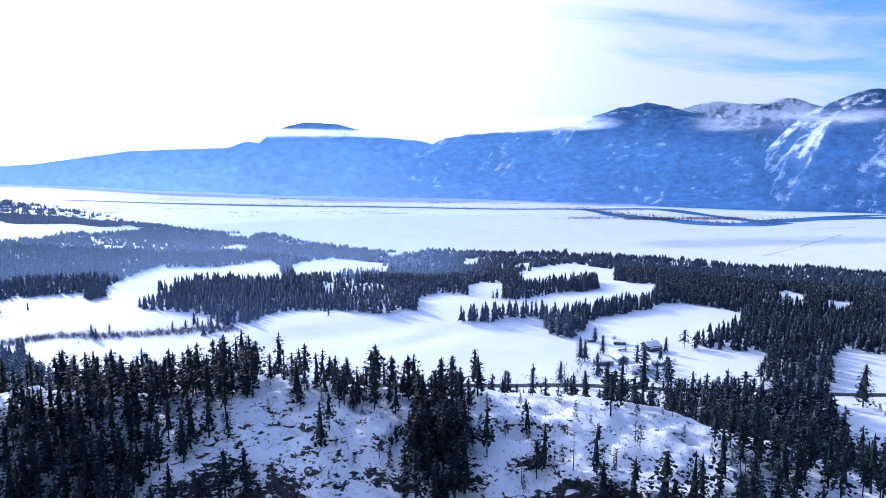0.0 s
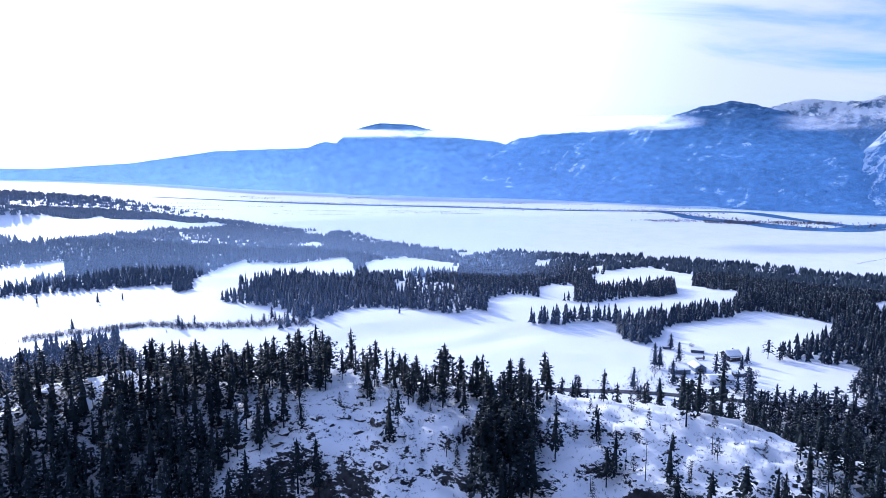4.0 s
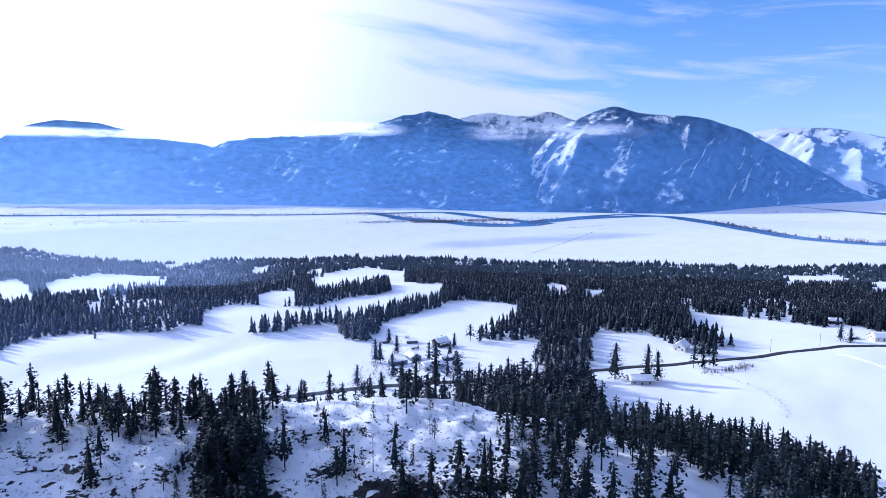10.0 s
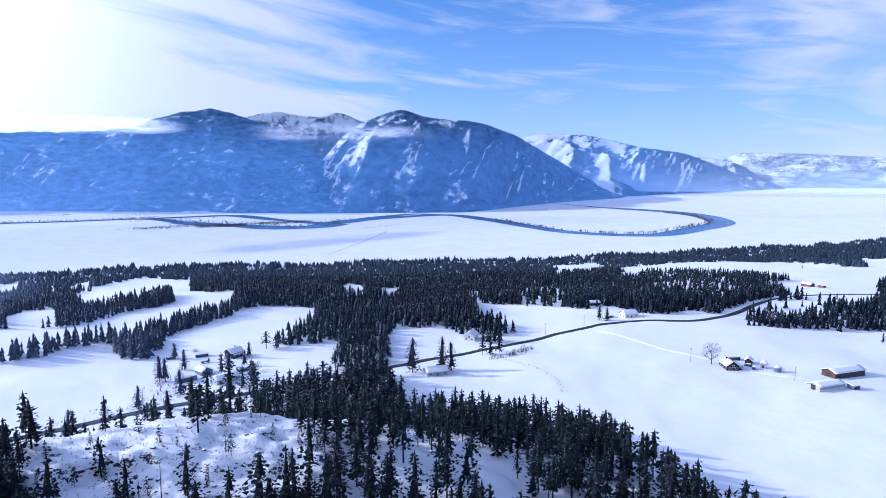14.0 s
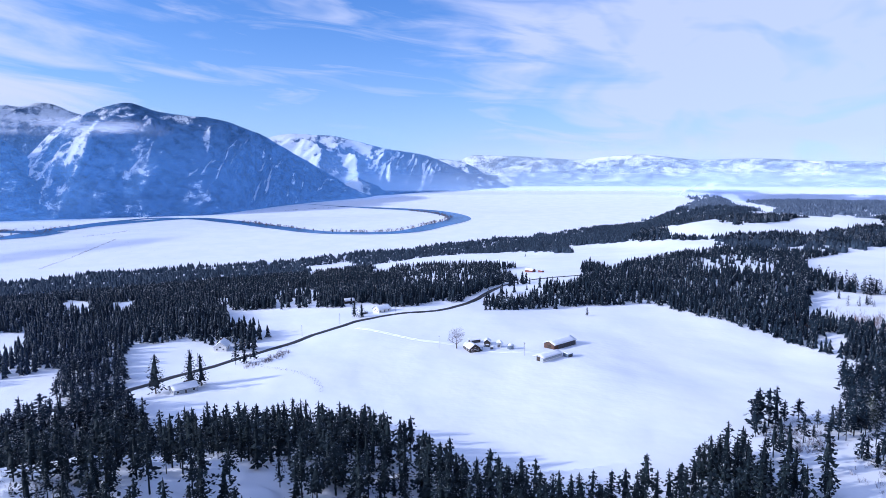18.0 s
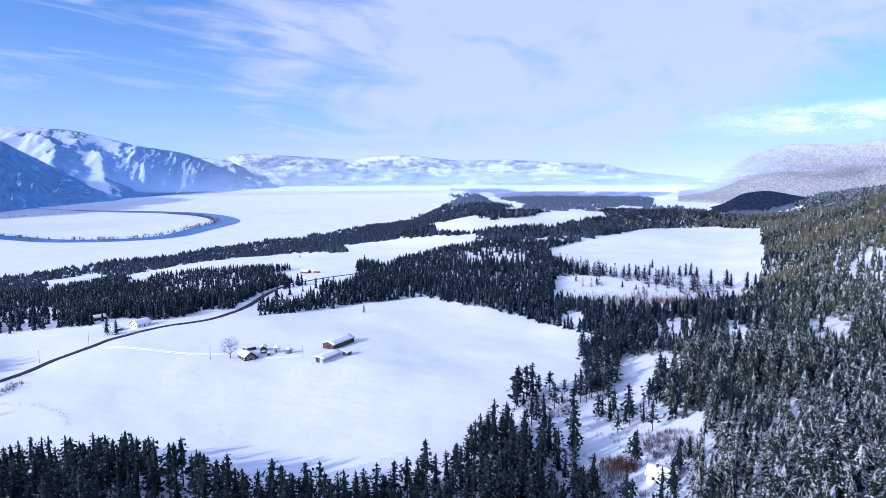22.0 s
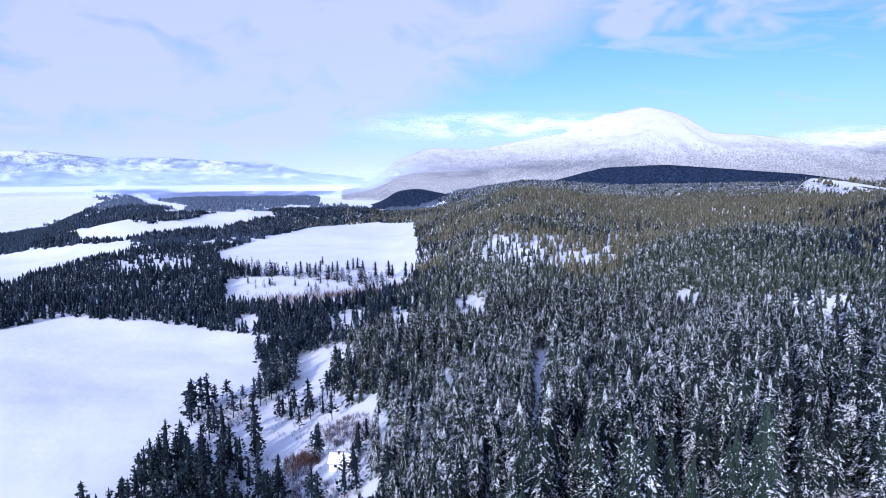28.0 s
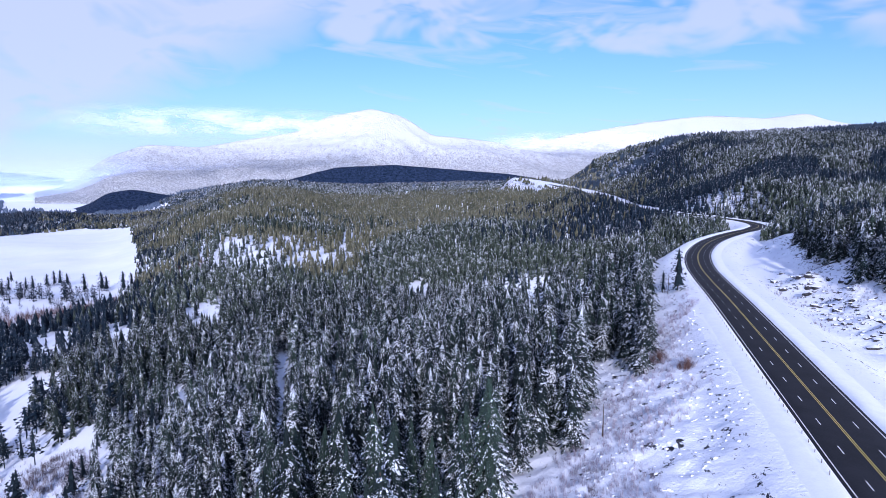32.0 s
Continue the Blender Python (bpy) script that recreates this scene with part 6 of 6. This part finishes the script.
def brush():
    rng = np.random.default_rng(3)
    sets = []
    for cx, cy, rx, ry, n in ((90, -198, 5, 22, 220), (82, -175, 7, 16, 240), (70, -138, 7, 18, 260), (60, -112, 9, 14, 260), (54, -90, 12, 12, 260), (74, -162, 5, 9, 60), (57, -121, 6, 10, 60), (52, -92, 9, 12, 90), (56, -138, 4, 6, 30), (88, -190, 5, 14, 50), (99, -226, 5, 12, 30), (62, -105, 8, 8, 50), (40, -88, 8, 8, 40)):
        sets.append(patch(cx, cy, rx, ry, n, int(cx * 7 + cy)))
    x, y = np.concatenate([s[0] for s in sets]), np.concatenate([s[1] for s in sets])
    shrubs("roadside_brush", "grey leafless brush in the snow beside the highway", x, y, rng.uniform(0.7, 2.1, len(x)), M_TWIG_FROST, 1, 20, 0.012)
    x, y = np.concatenate([patch(75, -158, 3, 5, 40, 5)[0], patch(63, -150, 2, 3, 20, 6)[0]]), np.concatenate([patch(75, -158, 3, 5, 40, 5)[1], patch(63, -150, 2, 3, 20, 6)[1]])
    shrubs("roadside_brush", "reddish leafless saplings beside the highway", x, y, rng.uniform(2.2, 4.2, len(x)), M_TWIG_RED, 2, 30, 0.008)
    x, y = patch(75, -150, 38, 75, 900, 9)
    d, side, hz = line_distance(x, y, HIGHWAY)
    ok = (d > 18) & (side > 0)
    shrubs("weeds", "dry weeds poking through the snow on the verge", x[ok], y[ok], rng.uniform(0.3, 0.9, int(ok.sum())), M_TWIG_FROST, 3, 8)
    x, y = np.concatenate([patch(58, -262, 30, 58, 800, 31)[0], patch(72, -330, 14, 26, 260, 32)[0]]), np.concatenate([patch(58, -262, 30, 58, 800, 31)[1], patch(72, -330, 14, 26, 260, 32)[1]])
    d, side, hz = line_distance(x, y, HIGHWAY)
    ok = (d > 19) & (side < 0)
    shrubs("bank_brush", "dark leafless brush among rocks on the road cut", x[ok], y[ok], rng.uniform(0.5, 1.4, int(ok.sum())), M_TWIG, 16, 20)
    sets = [patch(200, -30, 24, 16, 420, 11), patch(250, -50, 30, 14, 300, 12), patch(225, -12, 34, 22, 300, 17), patch(300, -40, 36, 16, 100, 13), patch(188, -24, 14, 12, 140, 14), patch(262, -58, 18, 12, 380, 18), patch(315, -8, 16, 14, 220, 19), patch(232, -26, 12, 9, 260, 20), patch(325, -8, 26, 12, 60, 15)]
    x, y = np.concatenate([s[0] for s in sets]), np.concatenate([s[1] for s in sets])
    shrubs("hillside_brush", "greyish bare brush on the slope above the field", x, y, rng.uniform(1.2, 3.4, len(x)), M_TWIG, 4, 12)
    x, y = patch(246, -34, 9, 8, 110, 16)
    shrubs("hillside_brush", "reddish bare thicket near the cabin", x, y, rng.uniform(2.5, 4.5, len(x)), M_TWIG_RED, 5, 20)
    x, y = along([(590, -30), (600, -60), (600, -95), (584, -138), (575, -190), (560, -236)], 900, 16, 51)
    shrubs("alder_thicket", "reddish brown leafless alders among the conifers", x, y, rng.uniform(4, 9, len(x)), M_TWIG_RED, 20, 12, 0.012)
    # hedges and ditches between the fields
    x, y = along([(-345, 398), (-304, 420), (-279, 438), (-236, 444), (-180, 464), (-159, 458)], 1300, 4.5, 21)
    shrubs("hedge", "bare hedge of brush along the field edge", x, y, rng.uniform(1.5, 5.0, len(x)), M_TWIG_DARK, 6, 12)
    x, y = along([(270, 293), (280, 291), (294, 293), (313, 301)], 110, 2.5, 22)
    shrubs("hedge", "grey brush in the ditch beside the lane", x, y, rng.uniform(1.5, 3.5, len(x)), M_TWIG, 7, 16)
    x, y = along([(274, 284), (275, 268), (274, 250), (266, 231), (255, 222)], 150, 1.0, 23)
    shrubs("weeds", "brown dry weeds along a snowy ditch", x, y, rng.uniform(0.4, 1.1, len(x)), M_TWIG_RED, 8, 10)
    x, y = patch(166, 60, 30, 10, 120, 24)
    shrubs("hedge", "bare brush at the near edge of the farm field", x, y, rng.uniform(2, 5, len(x)), M_TWIG, 9, 14)
    x, y = along([(38, 338), (60, 345), (85, 366), (70, 352), (100, 350)], 160, 7, 25)
    shrubs("garden_brush", "bare garden bushes between the houses", x, y, rng.uniform(0.8, 2.6, len(x)), M_TWIG, 10, 14)
    # small shrubs on the knoll
    x, y = patch(0, 188, 100, 34, 2600, 26)
    shrubs("knoll_brush", "sparse leafless shrubs on the snowy knoll", x, y, rng.uniform(0.3, 1.5, len(x)), M_TWIG_DARK, 11, 12)
    # thickets along the river, and tree rows on the plain
    bank = [(-1900, 4540), (-1166, 4250), (-333, 4030), (323, 3800), (840, 3740), (950, 3300), (1100, 2990), (1252, 2700), (1636, 2930)]
    x, y = along(bank, 900, 45, 27)
    shrubs("river_thicket", "grey cottonwood thickets along the river bank", x, y, rng.uniform(5, 14, len(x)), M_TWIG, 12, 9, 0.04)
    x, y = along([(2290, 2500), (2120, 2000), (2050, 1672), (2180, 1480), (2544, 1530), (2990, 1650), (3380, 1960), (3600, 2300)], 340, 14, 28)
    shrubs("river_thicket", "bare trees lining the river bend", x, y, rng.uniform(8, 18, len(x)), M_TWIG, 13, 9, 0.04)
    x, y = along([(600, 3000), (800, 3030), (1000, 3020), (1150, 2960)], 320, 40, 29)
    shrubs("river_thicket", "brownish willow thicket on the river flats", x, y, rng.uniform(5, 11, len(x)), M_TWIG, 14, 9, 0.04)
    x, y = patch(985, 2930, 130, 60, 260, 41)
    x2, y2 = patch(1300, 2960, 160, 70, 300, 42)
    shrubs("river_thicket", "brown cottonwoods on the river islands", np.concatenate([x, x2]), np.concatenate([y, y2]), rng.uniform(6, 14, 560), M_TWIG, 17, 9, 0.03)
    x, y = along([(860, 1658), (1047, 1832), (1425, 2210)], 260, 2, 43)
    shrubs("field_weeds", "dry weeds along a straight field ditch", x, y, rng.uniform(1, 2.2, len(x)), M_TWIG_RED, 18, 7, 0.08)
    x, y = along([(1407, 2407), (1540, 2440), (1675, 2500)], 160, 4, 44)
    shrubs("field_weeds", "dry weeds along a field edge", x, y, rng.uniform(1, 2.5, len(x)), M_TWIG, 19, 7, 0.08)
    rows = []
    for i in range(64):
        cx, cy = rng.uniform(-2800, 3400), rng.uniform(3000, 5600)
        dx, dy = rng.uniform(150, 700), rng.uniform(-60, 60)
        t = rng.random(40)
        rows.append((cx + dx * t + rng.normal(0, 12, 40), cy + dy * t + rng.normal(0, 12, 40)))
    x, y = np.concatenate([q[0] for q in rows]), np.concatenate([q[1] for q in rows])
    shrubs("field_rows", "rows of bare trees between the valley fields", x, y, rng.uniform(4, 9, len(x)), M_TWIG, 15, 8, 0.06)


def tussocks():
    """Snow lying in little mounds over the weeds of the verge."""
    rng = np.random.default_rng(66)
    x, y = patch(68, -150, 36, 82, 1500, 67)
    d, side, hz = line_distance(x, y, HIGHWAY)
    ok = (d > 15) & (side > 0) & (d < 46)
    x, y = x[ok], y[ok]
    z = land(x, y)
    n = len(x)
    a = np.linspace(0, 2 * np.pi, 6, endpoint=False)
    size = rng.uniform(0.25, 0.55, n) * rng.uniform(0.7, 1.2, n)
    high = size * rng.uniform(0.25, 0.55, n)
    rad = size[:, None] * rng.uniform(0.75, 1.25, (n, 6))
    low = np.stack([x[:, None] + rad * np.cos(a), y[:, None] + rad * np.sin(a), np.repeat((z - 0.15)[:, None], 6, 1)], -1)
    mid = np.stack([x[:, None] + 0.7 * rad * np.cos(a), y[:, None] + 0.7 * rad * np.sin(a), (z + 0.65 * high)[:, None] + rng.uniform(-0.06, 0.06, (n, 6))], -1)
    top = np.stack([x, y, z + high], -1)[:, None]
    V = np.concatenate([low, mid, top], 1).reshape(-1, 3)
    f = []
    for i in range(6):
        j = (i + 1) % 6
        f += [(i, j, 6 + j), (i, 6 + j, 6 + i), (6 + i, 6 + j, 12)]
    F = (np.array(f)[None] + (np.arange(n) * 13)[:, None, None]).reshape(-1, 3)
    ob = new("tussocks", mesh_from("tussocks", V, F, M_DRIFT, True))
    tagged(ob, "little mounds of snow over weeds on the highway verge", "tussocks", kind="stuff")


def boulder_shape(seed, blocky):
    bm = bmesh.new()
    bmesh.ops.create_icosphere(bm, subdivisions=2, radius=1.0)
    off = Vector((seed * 3.7, seed * 1.9, seed * 0.7))
    for v in bm.verts:
        p = v.co.copy()
        q = noise.noise(p * 0.9 + off) * 0.55 + noise.noise(p * 2.3 + off) * 0.22
        v.co = p * (1 + q)
        if blocky:
            v.co = Vector([c * 0.6 + 0.4 * round(c * 2.2) / 2.2 for c in v.co])
        v.co.z *= 0.75
    me = bpy.data.meshes.new("boulder")
    bm.to_mesh(me)
    bm.free()
    me.materials.append(M_ROCK)
    return me


def rocks():
    rng = np.random.default_rng(12)
    shapes = [boulder_shape(i + 1, True) for i in range(7)]

    def put(name, label, group, x, y, size, tall, sink):
        ob = new(name, shapes[int(rng.integers(0, len(shapes)))])
        ob.matrix_basis = pose(x, y, float(land(x, y)) - sink, float(rng.uniform(-15, 15)), float(rng.uniform(-15, 15)), float(rng.uniform(0, 360))) @ Matrix.Diagonal((size * rng.uniform(0.8, 1.3), size, size * tall, 1))
        tagged(ob, label, "rock", group)

    for i in range(230):
        t = rng.random()
        x, y = 30 + 52 * t + rng.normal(0, 6), -200 - 104 * t + rng.normal(0, 7)
        d, side, hz = line_distance(np.array([x]), np.array([y]), HIGHWAY)
        if side[0] < 0 and 24 < d[0] < 54:
            put("boulder", "snow-capped broken rock on the road cut", "rocks on the road cut", x, y, rng.uniform(0.4, 1.2) * (1.8 if rng.random() < 0.2 else 1.0), 0.85, 0.3)
    for i in range(46):
        x, y = rng.uniform(-104, -34), rng.uniform(160, 196)
        if i >= 34:
            x, y = rng.uniform(-12, 46), rng.uniform(163, 172)
        s, tall = rng.uniform(1.2, 3.2), rng.uniform(0.7, 1.1)
        put("crag", "dark rock crag with snow on its ledges", "crags of the knoll", x, y, s, tall, s * 0.35)
    for i in range(110):
        x, y = rng.uniform(-100, 75), rng.uniform(158, 210)
        put("boulder", "small snow-capped rock on the knoll", "rocks on the knoll", x, y, rng.uniform(0.35, 1.0), 0.8, 0.0)


def dead_trees():
    rng = random.Random(4)
    for x, y, h in ((38, 173, 11), (34, 181, 6), (7, 192, 7), (23, 174, 5), (-20, 183, 6), (60, 186, 7), (52, 178, 5), (-12, 176, 4), (80, 170, 8), (90, 176, 6), (108, -236, 9), (64, -112, 7)):
        t = thing("dead_tree", "thin dead tree trunk with broken twigs", "tree", x, y, rng.uniform(0, 360), group="dead trees")
        part("trunk", tube((0, 0, -0.3), (rng.uniform(-0.3, 0.3), 0, h), 0.17, 0.05, 7), M_BARK, t)
        for i in range(9):
            z = h * rng.uniform(0.3, 0.95)
            a = rng.uniform(0, 6.28)
            L = rng.uniform(0.4, 1.3)
            part("twig", tube((0, 0, z), (math.cos(a) * L, math.sin(a) * L, z + L * 0.3), 0.035, 0.012, 4), M_BARK, t)
    log = thing("fallen_log", "fallen grey log half under snow", "log", 62, 172, 40)
    part("stem", tube((-4, 0, 0.3), (4, 0, 0.5), 0.22, 0.12, 8), M_POST, log)
    part("stub", tube((1, 0, 0.4), (1.5, 0.9, 0.9), 0.06, 0.02, 5), M_POST, log)


def utility_poles():
    for x, y in ((362, 207), (376, 150), (352, 322), (394, 319), (300, 327), (262, 329), (206, 333), (70, 348), (448, 300)):
        p = thing("utility_pole", "thin wooden utility pole in the snow", "pole", x, y, 60, group="poles along the lane")
        part("post", tube((0, 0, -0.5), (0, 0, 9), 0.15, 0.11, 8), M_POST, p)
        arm = part("crossarm", box(0, 0, 8.4, 2.2, 0.12, 0.12), M_POST, p)
        for a in (-0.95, -0.35, 0.35, 0.95):
            part("insulator", tube((a, 0, 8.46), (a, 0, 8.66), 0.05, 0.04, 6), M_STEEL, arm)


yard_trees()
young_conifers()
bare_tree(369, 197, 16, "wide bare deciduous tree beside the farmhouse", 2, M_TWIG)
bare_tree(121, 430, 6, "small rounded bare tree by a shed", 5, M_TWIG)
bare_tree(83, 366, 7, "bare garden tree between the houses", 6, M_TWIG)
bare_tree(142, 371, 6, "bare fruit tree near the house", 7, M_TWIG)
bare_tree(203, -24, 8, "bare reddish tree in the thicket by the cabin", 8, M_TWIG_RED)
bare_tree(364, 182, 4, "little bare tree at the farmyard's edge", 9, M_TWIG)
bare_tree(162, 60, 9, "bare tree at the near edge of the field", 10, M_TWIG)
brush()
tussocks()
rocks()
dead_trees()
utility_poles()


# ---- low cloud ----
def cloud_mat(name, density, white=1.0, solid=0.0):
    k = Mat(name, 1.0, spec=0.0)
    gen = k.node("ShaderNodeTexCoord").outputs["Generated"]
    sep = k.node("ShaderNodeSeparateXYZ", Vector=gen)
    ends = k.math("MULTIPLY", k.step(sep.outputs[0], 0.0, 0.3), k.step(sep.outputs[0], 1.0, 0.7))
    rim = k.math("MULTIPLY", k.step(sep.outputs[2], 0.02, 0.45), k.step(sep.outputs[2], 0.98, 0.55))
    puff = k.step(k.noise(0.005, 7, (1, 1, 4.0), 0.62), 0.38 - solid, 0.66 - solid)
    dense = k.math("MULTIPLY", k.math("MULTIPLY", ends, rim), k.math("MULTIPLY", puff, density))
    scatter_in = k.node("ShaderNodeAddShader")
    k.put(scatter_in.inputs[0], k.node("ShaderNodeBsdfTranslucent", Color=(0.9 * white, 0.91 * white, 0.94 * white, 1)).outputs[0])
    k.put(scatter_in.inputs[1], k.node("ShaderNodeBsdfDiffuse", Color=(0.5 * white, 0.51 * white, 0.54 * white, 1)).outputs[0])
    mix = k.node("ShaderNodeMixShader")
    k.put(mix.inputs[0], dense)
    k.put(mix.inputs[1], k.node("ShaderNodeBsdfTransparent").outputs[0])
    k.put(mix.inputs[2], scatter_in.outputs[0])
    k.put(k.nt.nodes["Material Output"].inputs["Surface"], mix.outputs[0])
    return k.m


def cloud(label, b0, b1, el0, el1, dist, material):
    """A long low lens of cloud lying against a mountainside."""
    n, m = 48, 12
    B, A = np.meshgrid(np.radians(np.linspace(b0, b1, n)), np.linspace(0, 2 * np.pi, m, endpoint=False), indexing="ij")
    u = np.linspace(-1, 1, n)[:, None]
    fat = np.sqrt(np.maximum(1 - u * u, 0.0)) * (1 + 0.3 * fbm(u * 500 + b0 * 90, u * 0, 160, 3, 7))
    mid, half = (el0 + el1) / 2, (el1 - el0) / 2
    r = dist + 60 * fat * np.sin(A) * 0.5
    z = EYE + dist * np.tan(np.radians(mid + half * fat * np.cos(A)))
    V = np.stack([r * np.sin(B), r * np.cos(B), z], -1).reshape(-1, 3)
    ob = new("cloud", mesh_from("cloud", V, grid_faces(n, m, True), material, True))
    tagged(ob, label, "cloud", kind="structure")


M_CLOUD = cloud_mat("low_cloud", 0.95, 1.0, 0.11)
M_WISP = cloud_mat("thin_cloud", 0.42)
cloud("white cloud bank over the far ridge", -22, 3, 2.8, 3.9, 3720, M_CLOUD)
cloud("low white cloud hiding the mountain's shoulder", -5, 16.5, 3.3, 5.0, 2500, M_CLOUD)
cloud("thin wisp of cloud across the peak", 20, 38, 2.9, 4.9, 2500, M_WISP)
M_MIST = cloud_mat("thin_mist", 0.6, 0.85, 0.03)
cloud("pale mist round the snowy massif", 100, 130, 2.5, 5.9, 2900, M_MIST)
cloud("pale mist in front of the far white mountains", 138, 156, 1.6, 3.8, 3500, M_MIST)


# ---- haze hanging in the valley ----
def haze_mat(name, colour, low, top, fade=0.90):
    """A thin bluish sheet standing in for haze: it lets most light through, scatters some, and thins out upwards and
    towards its ends.
    """
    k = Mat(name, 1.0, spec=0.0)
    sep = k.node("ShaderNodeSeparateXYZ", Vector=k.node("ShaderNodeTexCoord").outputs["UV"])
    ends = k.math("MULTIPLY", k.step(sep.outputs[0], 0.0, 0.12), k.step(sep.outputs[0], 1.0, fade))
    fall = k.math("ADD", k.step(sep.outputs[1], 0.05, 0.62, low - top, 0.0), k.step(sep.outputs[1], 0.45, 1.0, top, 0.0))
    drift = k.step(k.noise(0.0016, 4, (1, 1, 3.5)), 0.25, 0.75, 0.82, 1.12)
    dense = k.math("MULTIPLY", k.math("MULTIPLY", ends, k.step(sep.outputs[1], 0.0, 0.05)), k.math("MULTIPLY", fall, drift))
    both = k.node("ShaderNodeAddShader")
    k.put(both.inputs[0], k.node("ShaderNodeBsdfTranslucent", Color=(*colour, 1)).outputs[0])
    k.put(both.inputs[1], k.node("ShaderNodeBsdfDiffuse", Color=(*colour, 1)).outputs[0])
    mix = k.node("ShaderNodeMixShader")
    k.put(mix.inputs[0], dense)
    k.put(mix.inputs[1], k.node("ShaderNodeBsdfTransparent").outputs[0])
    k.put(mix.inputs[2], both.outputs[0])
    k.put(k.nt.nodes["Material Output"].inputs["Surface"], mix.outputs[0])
    return k.m


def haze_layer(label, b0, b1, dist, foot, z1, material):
    """A curtain sheet for haze, its foot set to meet the mountains' feet as seen from the camera."""
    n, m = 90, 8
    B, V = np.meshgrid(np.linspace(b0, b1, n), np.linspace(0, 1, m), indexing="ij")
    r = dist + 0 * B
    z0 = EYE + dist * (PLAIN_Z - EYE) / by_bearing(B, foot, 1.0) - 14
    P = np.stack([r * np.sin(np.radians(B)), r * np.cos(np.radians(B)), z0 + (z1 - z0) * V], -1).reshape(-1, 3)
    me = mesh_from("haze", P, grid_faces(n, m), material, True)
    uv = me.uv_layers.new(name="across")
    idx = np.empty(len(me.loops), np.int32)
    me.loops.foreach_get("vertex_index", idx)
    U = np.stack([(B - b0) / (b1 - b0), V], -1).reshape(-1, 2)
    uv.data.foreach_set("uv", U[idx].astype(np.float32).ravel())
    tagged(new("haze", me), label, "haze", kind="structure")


# added sheets; the blue of air-scattered light is put into their colour
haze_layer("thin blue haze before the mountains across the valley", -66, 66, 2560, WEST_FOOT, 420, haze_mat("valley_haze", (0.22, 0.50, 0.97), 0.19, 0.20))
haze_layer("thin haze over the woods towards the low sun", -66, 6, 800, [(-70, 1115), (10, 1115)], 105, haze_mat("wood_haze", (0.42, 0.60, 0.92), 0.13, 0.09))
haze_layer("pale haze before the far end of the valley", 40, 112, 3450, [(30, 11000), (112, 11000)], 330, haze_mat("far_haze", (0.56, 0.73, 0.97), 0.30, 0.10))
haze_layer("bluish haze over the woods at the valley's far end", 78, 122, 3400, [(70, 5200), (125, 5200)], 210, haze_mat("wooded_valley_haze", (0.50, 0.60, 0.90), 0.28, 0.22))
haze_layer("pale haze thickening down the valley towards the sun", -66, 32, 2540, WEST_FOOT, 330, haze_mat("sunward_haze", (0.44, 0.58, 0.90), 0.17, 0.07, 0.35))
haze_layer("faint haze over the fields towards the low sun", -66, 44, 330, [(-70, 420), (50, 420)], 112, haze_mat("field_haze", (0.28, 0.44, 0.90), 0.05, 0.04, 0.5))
